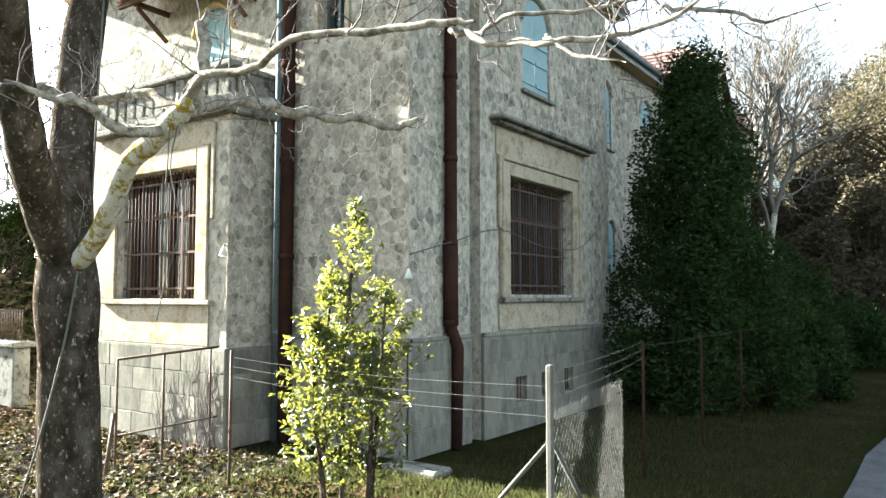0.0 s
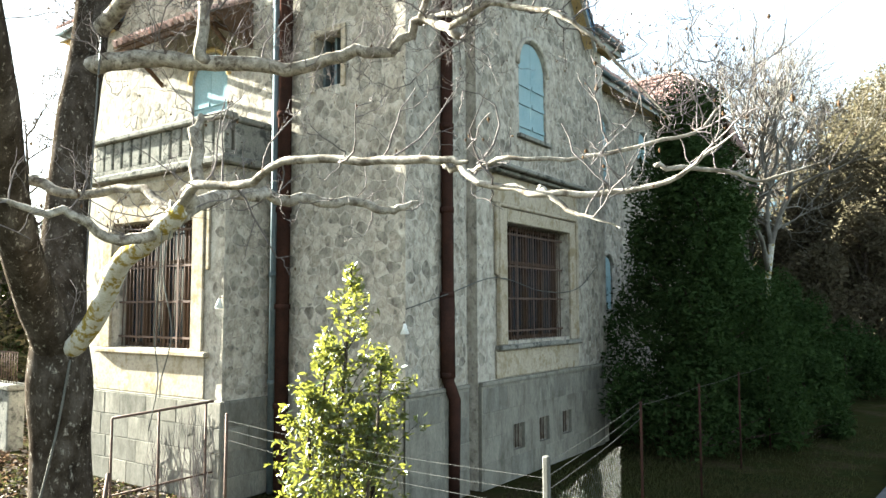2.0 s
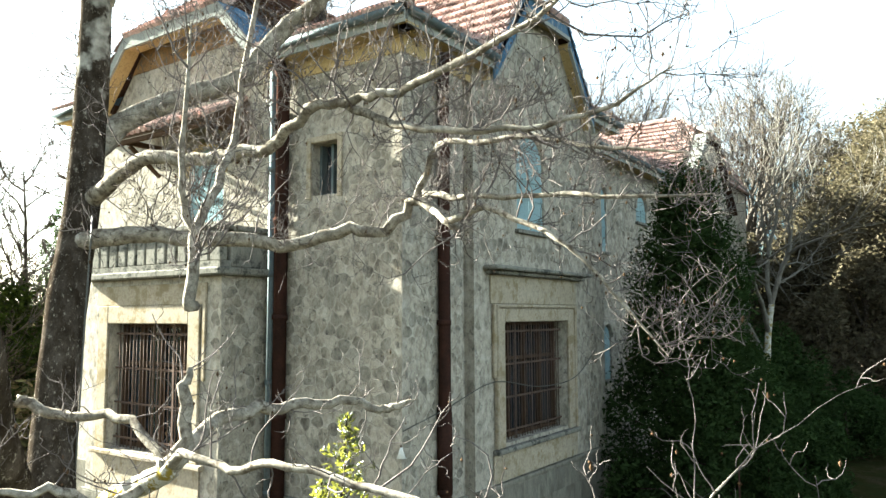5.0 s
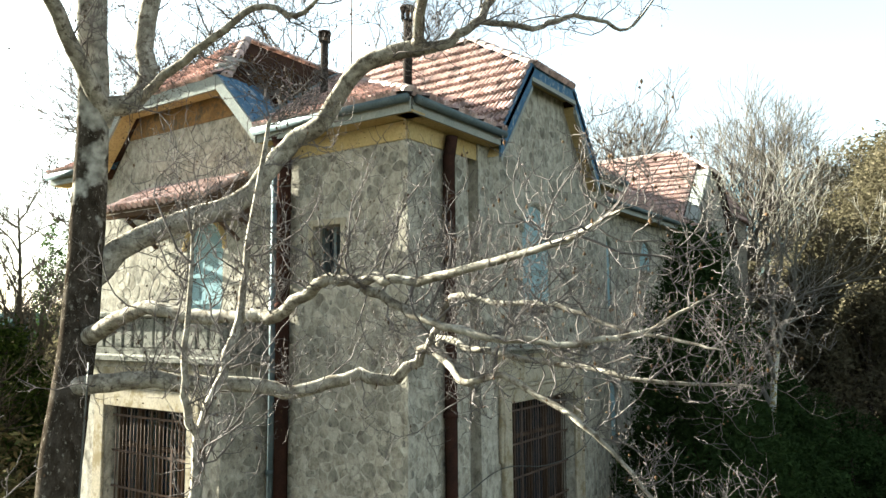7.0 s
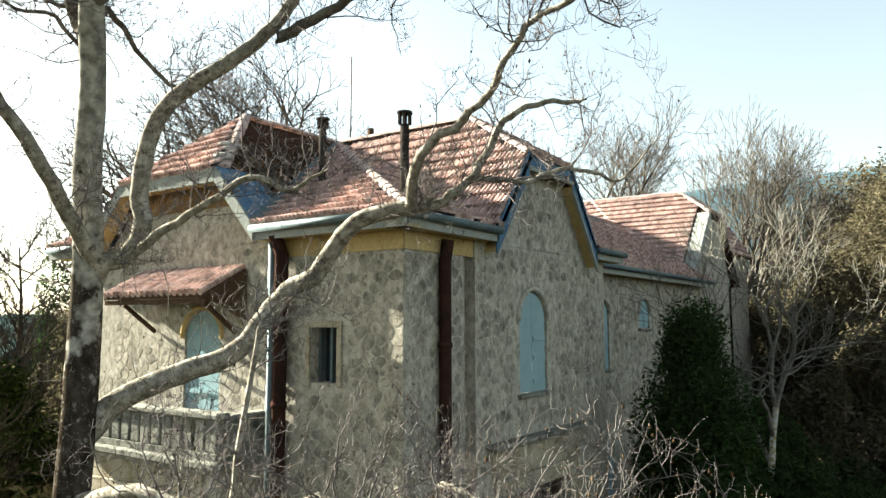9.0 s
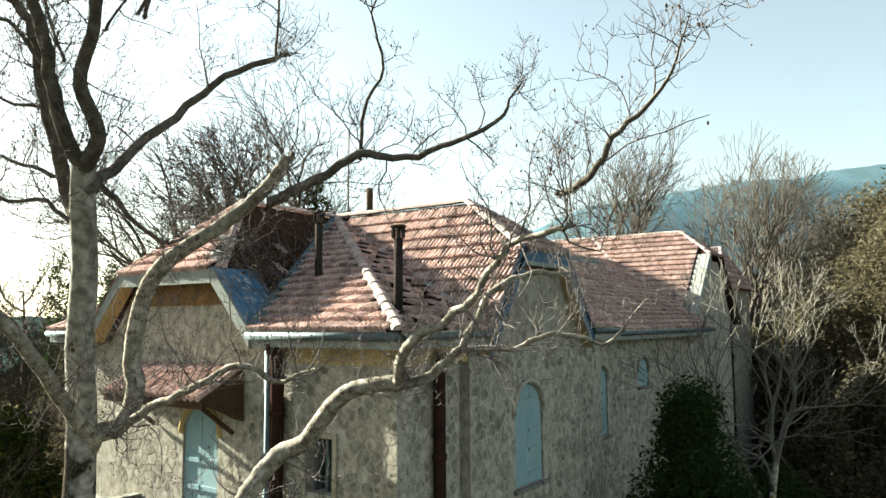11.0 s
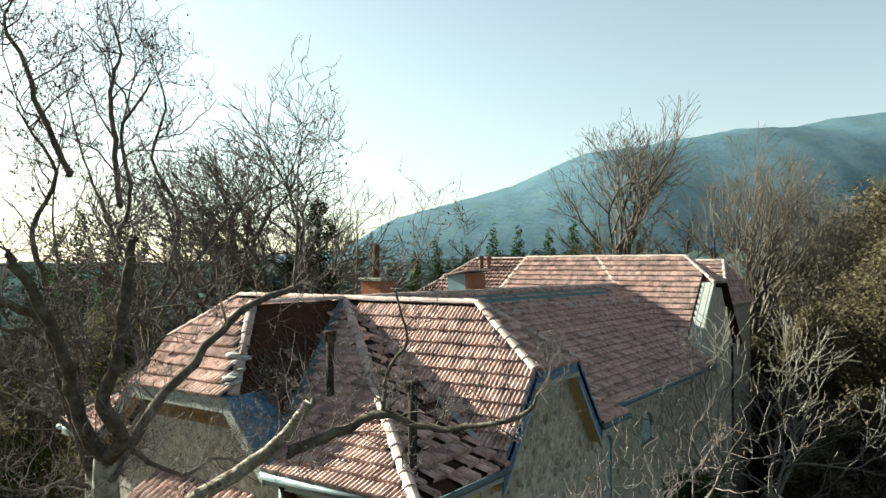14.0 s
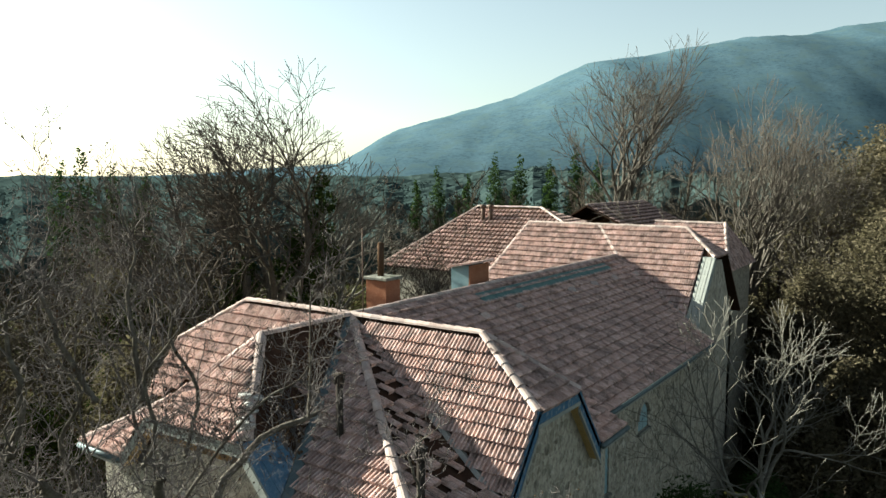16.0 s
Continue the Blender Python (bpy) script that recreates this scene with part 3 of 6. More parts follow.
# long body and the rear wing
XB, YR, ZRR = -7.68, 34.9, 14.66
ry = lambda z: 30.85 + (YR - 30.85) * (z - ZE) / (ZRR - ZE)
slopes["body_r"] = [(XC, 18.35, ZR), (XB, 18.35, 10.16), (XB, 30.7, 10.16), (XC, ry(ZR), ZR)]
slopes["body_l"] = [APEX, (XEL, 16.6, ZE), (XEL, 31.0, ZE), (XC, ry(ZR), ZR)]
RIDGE_B, HB = (-10.1, YR, ZRR), 13.45
slopes["rear_front"] = [(-18.7, YR, ZRR), RIDGE_B, (-8.45, ry(HB), HB), (-8.45, 30.85, ZE), (-20.6, 30.85, ZE)]
slopes["rear_back"] = [(-18.7, YR, ZRR), RIDGE_B, (-8.45, 2 * YR - ry(HB), HB), (-8.45, 38.95, ZE), (-20.6, 38.95, ZE)]
slopes["rear_hip"] = [RIDGE_B, (-8.45, ry(HB), HB), (-8.45, 2 * YR - ry(HB), HB)]
slopes["rear_left"] = [(-18.7, YR, ZRR), (-20.6, 30.85, ZE), (-20.6, 38.95, ZE)]
roof_ob = {}
for key, pts in slopes.items():
    roof_ob[key] = roof_plane("roof", pts, label="clay-tiled roof slope" if key == "front_r" else "")

# bare blue verge boards along the gable edges, pale fascia below them
def verge(a, b, across, mat, width=0.55):
    """Boards laid on the roof edge from a up to b, reaching inwards along across; and the raking fascia."""
    a, b, n = Vector(a), Vector(b), Vector(across)
    up = n.cross(b - a).normalized()
    up = up if up.z > 0 else -up
    for k in range(4):
        p, q = a + n * width * k / 4 + up * 0.03, a + n * (width * (k + 1) / 4 - 0.012) + up * 0.03
        bm = bmesh.new()
        slab(bm, [p, q, q + (b - a), p + (b - a)], 0, down=tuple(up * (0.02 + 0.01 * (k % 2))))
        part("verge_board", bm, mat, house, "bare verge boards in flaking blue paint" if k == 0 else "")
    bm = bmesh.new()
    lo = Vector((0, 0, -0.30))
    slab(bm, [a + lo + up * 0.03, a + up * 0.03, b + up * 0.03, b + lo + up * 0.03], 0, down=tuple(-n * 0.05))
    part("bargeboard", bm, FASCIA, house)
    bm = bmesh.new()
    lo2 = Vector((0, 0, -0.20))
    slab(bm, [a + lo2, a + lo2 + n * 0.34, b + lo2 + n * 0.34, b + lo2], 0, down=(0, 0, -0.04))
    part("soffit", bm, OCHRE, house)


IN = (-1, 0, 0)


def mortar_patch():
    """Lumps of pale mortar left on the broken hip of the front gable."""
    rng = random.Random(71)
    a, b = Vector((lx(LH), YE + 0.15, LH + 0.06)), Vector((RIDGE_L[0], RIDGE_L[1], RIDGE_L[2] + 0.06))
    bm = bmesh.new()
    for k in range(16):
        c = a.lerp(b, rng.uniform(0.0, 0.42)) + Vector((rng.uniform(-0.28, 0.1), rng.uniform(-0.1, 0.1), rng.uniform(-0.03, 0.05)))
        r = bmesh.ops.create_icosphere(bm, subdivisions=1, radius=rng.uniform(0.09, 0.2), matrix=Matrix.Translation(c))
        for v in r["verts"]:
            d = v.co - c
            v.co = c + Vector((d.x * rng.uniform(0.7, 1.3), d.y * rng.uniform(0.7, 1.3), d.z * 0.45))
    part("mortar_patch", bm, LEAD, house, "crumbled pale mortar on the broken hip")


mortar_patch()


def barge(a, b, across, deep=0.5):
    """Deep blue bargeboard with a pale moulding along its foot, and a soffit behind it."""
    a, b, n = Vector(a), Vector(b), Vector(across)
    D = Vector((0, 0, -deep))
    bm = bmesh.new()
    slab(bm, [a, b, b + D, a + D], 0, down=tuple(n * 0.04))
    board = part("bargeboard", bm, BLUE, house, "deep bargeboard in flaking blue paint")
    bm = bmesh.new()
    slab(bm, [a + D - n * 0.02, b + D - n * 0.02, b + D - n * 0.02 + Vector((0, 0, -0.09)), a + D - n * 0.02 + Vector((0, 0, -0.09))], 0, down=tuple(n * 0.07))
    part("moulding", bm, FASCIA, board)
    bm = bmesh.new()
    S = D + Vector((0, 0, 0.03))
    slab(bm, [a + S + n * 0.05, b + S + n * 0.05, b + S + n * 0.32, a + S + n * 0.32], 0, down=(0, 0, 0.05))
    part("soffit", bm, OCHRE, board)


barge((XE, GF - 0.06, ZE), (HR1[0], HR1[1] - 0.05, HR1[2] + 0.05), IN)
barge((XE, GB + 0.06, ZE), (HR2[0], HR2[1] + 0.05, HR2[2] + 0.05), IN)
barge((HR1[0], HR1[1] - 0.05, HR1[2] + 0.05), (HR2[0], HR2[1] + 0.05, HR2[2] + 0.05), IN, 0.3)
INY = (0, 1, 0)
verge((-10.3, YE, ZE), (lx(LH), YE, LH), INY, BLUE, 1.08)
verge((-15.9, YE, ZE), (mx(LH), YE, LH), INY, BLUE, 0.6)
verge((lx(LH), YE, LH), (mx(LH), YE, LH), INY, BLUE, 0.12)
verge((-8.45, 30.85, ZE), (-8.45, ry(HB), HB), IN, FASCIA)


def eave(a, b, inward, overhang=0.38):
    """Half-round gutter, fascia board and soffit below a level eave."""
    a, b, n = Vector(a), Vector(b), Vector(inward)
    v, f = [], []
    out = -n * 0.07
    tube_rings(v, f, [a + out + Vector((0, 0, -0.06)), b + out + Vector((0, 0, -0.06))], [0.075, 0.075], 8)
    g = raw("gutter", v, f, GUTTER, house, "grey metal gutter", smooth=True)
    for nm, d0, d1, z0, z1, mat in (("fascia", 0.0, 0.035, -0.27, -0.03, FASCIA), ("soffit", 0.036, overhang, -0.26, -0.225, OCHRE)):
        p, q = a + n * d0 + Vector((0, 0, z0)), b + n * d1 + Vector((0, 0, z1))
        box(nm, (min(p.x, q.x), max(p.x, q.x), min(p.y, q.y), max(p.y, q.y), p.z, q.z), mat, g)
    return g


eave((-10.3, YE, ZE), (XE, YE, ZE), (0, 1, 0), 0.41)
eave((XE, YE + 0.09, ZE), (XE, GF, ZE), (-1, 0, 0), 0.36)
eave((XE, GB, ZE), (XE, 18.35, ZE), (-1, 0, 0), 0.36)
eave((XB, 18.4, 10.16), (XB, 30.7, 10.16), (-1, 0, 0), 0.40)
eave((XK, YE, ZE), (-15.9, YE, ZE), (0, 1, 0), 0.41)
box("cornice_band", (-10.3, XE - 0.37, YF - 0.03, YF - 0.003, 9.72, 10.03), OCHRE, house, "ochre band under the eaves")
box("cornice_band", (XR + 0.003, XR + 0.03, YF, 11.6, 9.72, 10.03), OCHRE, house)

# ridge, hip and valley lines
rr = roof_ob["front_r"]
caps(APEX, RIDGE_R, rr)
caps((XE - 0.03, fy(RH), RH), RIDGE_R, rr)
caps(HR2, RIDGE_R, rr)
caps((XE + 0.02, YE, ZE + 0.02), APEX, roof_ob["corner_f"])
caps(RIDGE_L, APEX, roof_ob["wing_r"])
caps((lx(LH), YE + 0.2, LH), RIDGE_L, roof_ob["wing_r"])
caps((mx(LH), YE + 0.2, LH), RIDGE_L, roof_ob["wing_r"])
caps(RIDGE_LL, APEX, roof_ob["left_front"])
caps((XEL, fy(RH), RH), RIDGE_LL, roof_ob["left_front"])
caps((XK, YE, ZE), APEX, roof_ob["left_f"])
caps(APEX, (XC, ry(ZR), ZR), roof_ob["body_r"])
caps((-18.7, YR, ZRR), RIDGE_B, roof_ob["rear_front"])
caps((-8.45, ry(HB), HB), RIDGE_B, roof_ob["rear_front"])
caps((-20.6, 30.85, ZE), (-18.7, YR, ZRR), roof_ob["rear_front"])
caps((XC, ry(ZR), ZR), (-14.6, YR, ZRR), roof_ob["rear_front"])


def valley(a, b, wide=0.17, mat=LEAD, label="pale mortared valley strip"):
    a, b = Vector(a), Vector(b)
    v, f = [], []
    tube_rings(v, f, [a + Vector((0, 0, 0.0)), b + Vector((0, 0, 0.0))], [wide, wide * 0.7], 6)
    raw("valley_flashing", v, f, mat, house, label)


valley((XE - 0.1, GF, ZE), APEX, 0.13)
valley((-10.3, YE + 0.1, ZE), APEX, 0.22, GUTTER, "dark blue-grey metal valley flashing")
valley((XB - 0.3, 30.85, 10.35), (XC, ry(ZR), ZR), 0.12)


# ---- pipes, flues, chimneys, awning ----
def pipe(name, pts, r, mat, label, clamps=()):
    """A downpipe with sleeve joints."""
    p = rod(name, pts, r, mat, house, label, sides=10)
    for c in clamps:
        rod("sleeve", [(c[0], c[1], c[2] - 0.05), (c[0], c[1], c[2] + 0.05)], r * 1.18, mat, p, sides=10)
    return p


pipe("downpipe", [(-10.06, 9.26, 0.0), (-10.06, 9.26, 10.0)], 0.085, GUTTER, "blue-grey metal downpipe", [(-10.06, 9.26, z) for z in (2.0, 4.0, 6.0, 8.0)])
pipe("downpipe", [(-9.80, 9.24, 0.0), (-9.80, 9.24, 9.75), (-9.80, 9.05, 10.12)], 0.125, RUST, "thick rust-brown downpipe", [(-9.80, 9.24, z) for z in (1.6, 3.4, 5.2, 7.0, 8.8)])
pipe("downpipe", [(-6.94, 10.62, 0.0), (-6.90, 10.62, 1.75), (-6.93, 10.46, 2.1), (-6.93, 10.44, 9.55), (-6.86, 10.44, 9.95)], 0.11, RUST, "thick rust-brown downpipe on the shaded wall", [(-6.93, 10.44, z) for z in (2.2, 3.6, 5.1, 6.6, 8.1)])
pipe("casing", [(-6.93, 10.45, 2.15), (-6.93, 10.44, 3.55)], 0.135, RUST, "")


def flue(x, y, z0, z1):
    f = rod("flue", [(x, y, z0), (x, y, z1)], 0.08, FLUE, house, "dark sheet-metal flue with a slotted cowl", sides=10)
    for k in range(6):
        a = k * math.pi / 3
        c, s = 0.10 * math.cos(a), 0.10 * math.sin(a)
        box("cowl_strip", (x + c - 0.02, x + c + 0.02, y + s - 0.02, y + s + 0.02, z1, z1 + 0.2), FLUE, f)
    rod("cowl_cap", [(x, y, z1 + 0.19), (x, y, z1 + 0.23)], 0.14, FLUE, f, sides=10)


flue(-10.39, 10.87, 10.9, 12.6)
flue(-7.31, 9.75, 10.3, 11.95)
mast = rod("antenna_mast", [(-12.75, 14.35, 13.2), (-12.75, 14.35, 15.75)], 0.018, IRON, house, "thin rusty antenna mast")
stack = box("chimney", (-15.6, -14.75, 17.75, 18.5, 11.4, 13.72), BRICK, house, "red plastered chimney stack")
box("chimney_cap", (-15.68, -14.67, 17.67, 18.58, 13.724, 13.83), CONCRETE, stack, bevel=0.02)
rod("chimney_pot", [(-15.25, 18.1, 13.83), (-15.25, 18.1, 14.95)], 0.11, DARKWOOD, stack, sides=10)
dorm = box("roof_hatch", (-14.5, -13.75, 21.2, 22.5, 12.6, 13.95), SHUTTER, house, "small pale-blue boarded roof hatch")
bm = bmesh.new()
slab(bm, [(-14.62, 21.05, 13.93), (-13.55, 21.05, 14.12), (-13.55, 22.65, 14.12), (-14.62, 22.65, 13.93)], 0.07)
part("hatch_roof", bm, TILE, dorm)
box("hatch_side", (-13.745, -13.70, 21.2, 22.5, 12.8, 13.97), BRICK, dorm)
# glazed strip below the ridge of the long roof
for k in range(12):
    a = 20.0 + k * 0.92
    f0, f1 = (0.07, 0.155)
    X = lambda u: XC + (XB - XC) * u
    Z = lambda u: ZR + (10.16 - ZR) * u
    bm = bmesh.new()
    slab(bm, [(X(f0), a, Z(f0) + 0.10), (X(f1), a, Z(f1) + 0.10), (X(f1), a + 0.88, Z(f1) + 0.10), (X(f0), a + 0.88, Z(f0) + 0.10)], 0, down=(0.01, 0, 0.03))
    part("roof_pane", bm, ROOFGLASS, roof_ob["body_r"], "dull greenish roof glass" if k == 0 else "")

# tiled awning over the balcony door
AX0, AX1 = -14.3, -10.95
bm = bmesh.new()
slab(bm, [(AX0, 9.38, 9.55), (AX1, 9.38, 9.55), (AX1, 8.42, 9.02), (AX0, 8.42, 9.02)], 0, down=(0, 0, -0.06))
awn = part("awning", bm, DARKWOOD, house, "sagging clay-tiled awning on wooden brackets")
av, af = [], []
for k in range(17):
    x = AX0 + 0.10 + k * (AX1 - AX0 - 0.2) / 16
    for j in range(3):
        u0, u1 = j / 3 - 0.02, (j + 1) / 3 + 0.03
        a, b = Vector((x, 9.37 - 0.97 * u0, 9.60 - 0.53 * u0)), Vector((x, 9.37 - 0.97 * u1, 9.60 - 0.53 * u1 + 0.012))
        tv, tf = [], []
        tube_rings(tv, tf, [a, b], [0.062, 0.074], 8)
        raw("awning_tile", tv, tf, TILE, awn)
for x in (AX0 + 0.45, AX1 - 0.25):
    box("beam", (x - 0.05, x + 0.05, 8.5, 9.39, 8.88, 8.98), DARKWOOD, awn)
    rod("bracket", [(x, 8.62, 8.86), (x, 9.36, 8.30)], 0.05, DARKWOOD, awn, sides=4)
box("front_beam", (AX0, AX1, 8.44, 8.52, 8.86, 8.95), DARKWOOD, awn)
bm = bmesh.new()
slab(bm, [(AX1 + 0.002, 8.44, 8.98), (AX1 + 0.002, 9.38, 9.50), (AX1 + 0.002, 9.38, 8.55), (AX1 + 0.002, 9.15, 8.62)], 0, down=(0.04, 0, 0))
part("end_board", bm, DARKWOOD, awn, "red-brown end board")


def bell_lamp(at, out, label):
    """A small enamelled bell lamp on a bracket."""
    a, o = Vector(at), Vector(out)
    v, f = [], []
    tube_rings(v, f, [a + o * 0.14, a + o * 0.14 + Vector((0, 0, -0.06)), a + o * 0.15 + Vector((0, 0, -0.17))], [0.018, 0.035, 0.075], 10)
    l = tagged(raw("wall_lamp", v, f, ENAMEL, None, smooth=True), label=label, category="lamp")
    rod("bracket", [a, a + o * 0.07 + Vector((0, 0, 0.03)), a + o * 0.14], 0.010, IRON, l, sides=5)


bell_lamp((-7.03, 9.33, 3.12), (0.7, -0.7, 0), "small white enamel bell lamp on the house corner")
bell_lamp((-10.26, 8.25, 3.55), (0.5, -0.85, 0), "small white enamel bell lamp on the bay corner")


def cable(name, pts, r, mat, label):
    c = curve_through([(*p, r) for p in pts], 5)
    v, f = [], []
    tube_rings(v, f, [p.to_3d() for p in c], [r] * len(c), 5)
    return tagged(raw(name, v, f, mat, smooth=True), label=label, category="cable")


cable("wall_cable", [(-7.0, 9.35, 3.35), (-6.85, 10.4, 3.62), (-6.84, 12.0, 3.95), (-6.84, 13.8, 3.72), (-6.86, 15.6, 3.78), (-6.9, 16.9, 4.35)], 0.011, WIREMAT, "loose pale cable strung along the shaded wall")


# ---- ground and road ----
RIGHT, AHEAD = Vector((0.817, 0.577, 0)), Vector((-0.577, 0.817, 0))


def ground_height(x, y):
    u, d = x * 0.817 + y * 0.577, -x * 0.577 + y * 0.817
    t = min(1.0, max(0.0, (d - 30) / 50))
    rise = t * t * (3 - 2 * t) * (0.16 * max(0.0, u - 4) + 0.02 * max(0, d - 60)) * (1.0 if u < 60 else 60 / u * 1.0)
    left = 0.0 if u > -20 else min(1.0, (-20 - u) / 60) * -4.0
    near = min(1.0, max(0.0, (math.hypot(x + 8, y - 12) - 3) / 10))
    return 0.12 * noise.noise(Vector((x * 0.15, y * 0.15, 0))) * near + min(rise, 16.0) + left * t


n = 130
xs = [math.copysign(abs(u) ** 2.8 * 1200, u) - 6 for u in np.linspace(-1, 1, n)]
ys = [math.copysign(abs(u) ** 2.8 * 1200, u) + 10 for u in np.linspace(-1, 1, n)]
gv = [(x, y, ground_height(x, y) - 0.02) for y in ys for x in xs]
gf = [(j * n + i, j * n + i + 1, (j + 1) * n + i + 1, (j + 1) * n + i) for j in range(n - 1) for i in range(n - 1)]
ground = tagged(raw("ground", gv, gf, GROUNDMAT, smooth=True), label="rough garden ground with leaf litter and thin grass", category="ground", kind="structure")
rv, rf = [], []
for i in range(50):
    y = -20 + i * 2
    for x in (-0.95, 1.2, 3.6):
        rv.append((x + 0.2 * noise.noise(Vector((y * 0.4, x, 3))), y, ground_height(x, y) + 0.04))
for i in range(49):
    for k in range(2):
        a = i * 3 + k
        rf.append((a, a + 1, a + 4, a + 3))
tagged(raw("road", rv, rf, ASPHALT), label="narrow grey asphalt lane beside the fence", category="road", kind="structure")
slabs = box("paving_slab", (-7.0, -5.95, 8.62, 9.1, -0.05, 0.10), CONCRETE, label="pale worn concrete slab at the house corner", bevel=0.04)
tagged(slabs, category="slab")


def scatter(name, mat, count, areas, make, seed, label, category):
    """Small loose pieces lying or growing on the ground, as one object."""
    rng = random.Random(seed)
    v, f = [], []
    for _ in range(count):
        x0, x1, y0, y1 = rng.choice(areas)
        x, y = rng.uniform(x0, x1), rng.uniform(y0, y1)
        if -17.6 < x < -6.6 and y > 9.2 or (-14.7 < x < -10.0 and y > 8.1):
            continue
        make(rng, Vector((x, y, ground_height(x, y) - 0.02)), v, f)
    return tagged(raw(name, v, f, mat), label=label, category=category, kind="stuff")


def fallen_leaf(rng, p, v, f):
    s, a = rng.uniform(0.04, 0.10), rng.uniform(0, 6.28)
    d, e = Vector((math.cos(a), math.sin(a), rng.uniform(-0.2, 0.5))), Vector((-math.sin(a), math.cos(a), rng.uniform(-0.3, 0.5)))
    p = p + Vector((0, 0, 0.035))
    b = len(v)
    v += [p - d * s, p + e * s * 0.7 + Vector((0, 0, s * 0.3)), p + d * s, p - e * s * 0.7 + Vector((0, 0, s * 0.25))]
    f += [(b, b + 1, b + 2), (b, b + 2, b + 3)]


def grass_blade(rng, p, v, f):
    h, a = rng.uniform(0.03, 0.13), rng.uniform(0, 6.28)
    w = Vector((math.cos(a), math.sin(a), 0)) * rng.uniform(0.006, 0.014)
    t = p + Vector((rng.gauss(0, 0.05), rng.gauss(0, 0.05), h))
    b = len(v)
    v += [p - w, p + w, t]
    f += [(b, b + 1, b + 2)]


scatter("fallen_leaves", DEADLEAF, 11000, [(-22, -4, 2, 8.2), (-18, -9, 4, 8.2), (-24, -17, 4, 20), (-8, -3, 5, 7.5)], fallen_leaf, 3, "dry brown fallen plane leaves", "leaves")
scatter("pale_fallen_leaves", LITTER, 9000, [(-20, -9, 3, 8.2), (-14, -8.2, 4, 8.2), (-24, -14, 3, 14), (-8, -3, 5, 6.6)], fallen_leaf, 4, "sun-bleached fallen leaves", "leaves")
scatter("grass", GRASSMAT, 46000, [(-10, -2.5, 5.5, 9.3), (-8.5, -4, 6, 9.2), (-6.5, -1.2, 6, 24), (-16, -8, 4, 8.2), (-6.5, -1.2, 6, 16)], grass_blade, 5, "short rough green grass", "grass")

# ---- fence ----
def post(name, x, y, h, r, mat, label, square=False):
    z = ground_height(x, y) - 0.05
    if square:
        bm = bmesh.new()
        add_box(bm, x - r, x + r, y - r, y + r, z, z + h + 0.05, bevel=0.012)
        p = part(name, bm, mat)
    else:
        p = rod(name, [(x, y, z), (x + 0.01, y, z + h)], r, mat, sides=6)
    return tagged(p, label=label, category="fence post", group="fence posts")


white = post("corner_post", -2.69, 5.86, 2.05, 0.030, POSTMAT, "worn white corner fence post with wooden braces", True)
for a, b in (((-2.72, 5.9, 1.35), (-4.15, 6.6, 0.0)), ((-2.70, 5.92, 1.35), (-2.86, 7.45, 0.0))):
    rod("brace", [a, b], 0.022, POSTMAT, white, sides=5)
for y in (10.35, 13.3, 16.2, 19.1, 22.0):
    post("fence_post", -3.46, y, 2.05, 0.022, RUST, "thin rusty iron fence post")
post("fence_post", -8.14, 6.69, 1.95, 0.022, IRON, "thin pale iron fence post")
post("fence_post", -13.2, 6.5, 1.5, 0.025, IRON, "thin rusty iron fence post")


def strand(a, b, label, barbs=True, r=0.0018, sag=0.03):
    """A wire with barbs."""
    a, b = Vector(a), Vector(b)
    v, f = [], []
    pts = [a.lerp(b, i / 10) + Vector((0, 0, -sag * math.sin(math.pi * i / 10))) for i in range(11)]
    tube_rings(v, f, pts, [r] * 11, 4)
    if barbs:
        k = int((b - a).length / 0.13)
        for i in range(k):
            p = a.lerp(b, (i + 0.5) / k) + Vector((0, 0, -sag * math.sin(math.pi * (i + 0.5) / k)))
            tube_rings(v, f, [p + Vector((0.012, 0, 0.02)), p - Vector((0.012, 0, 0.02))], [0.0022] * 2, 3)
    return tagged(raw("fence_wire", v, f, WIREMAT), label=label, category="wire", group="fence wires")


for z in (1.98, 1.86, 1.74):
    strand((-2.69, 5.86, z), (-3.46, 10.35, z + 0.02), "slack barbed wire along the lane")
for z in (1.85, 1.72, 1.58):
    strand((-2.69, 5.86, z), (-8.14, 6.69, z - 0.05), "slack barbed wire before the house", sag=0.06)
for y in (10.35, 13.3, 16.2, 19.1):
    strand((-3.46, y, 1.95), (-3.46, y + 2.93, 1.95), "slack barbed wire along the lane")


def netting(a, b, z0, z1, label, pitch=0.062, r=0.0026):
    """Chain-link netting: two families of crossing wires."""
    a, b = Vector(a), Vector(b)
    L = (b - a).length
    d = (b - a) / L
    v, f = [], []
    H = z1 - z0
    s = -H
    while s < L:
        for sign in (1, -1):
            lo, hi = max(0, -s), min(H, L - s)
            if hi - lo > 0.05:
                p, q = (lo, hi) if sign == 1 else (lo, hi)
                u0, u1 = s + lo, s + hi
                w0, w1 = (z0 + lo, z0 + hi) if sign == 1 else (z1 - lo, z1 - hi)
                P0, P1 = a + d * u0, a + d * u1
                tube_rings(v, f, [(P0.x, P0.y, w0), (P1.x, P1.y, w1)], [r, r], 3, cap=False)
        s += pitch
    return tagged(raw("chain_link", v, f, WIREMAT), label=label, category="fence netting", kind="stuff")


netting((-2.69, 5.9, 0), (-3.22, 8.95, 0), 0.05, 1.62, "sagging chain-link netting on the lane side", pitch=0.12, r=0.0011)

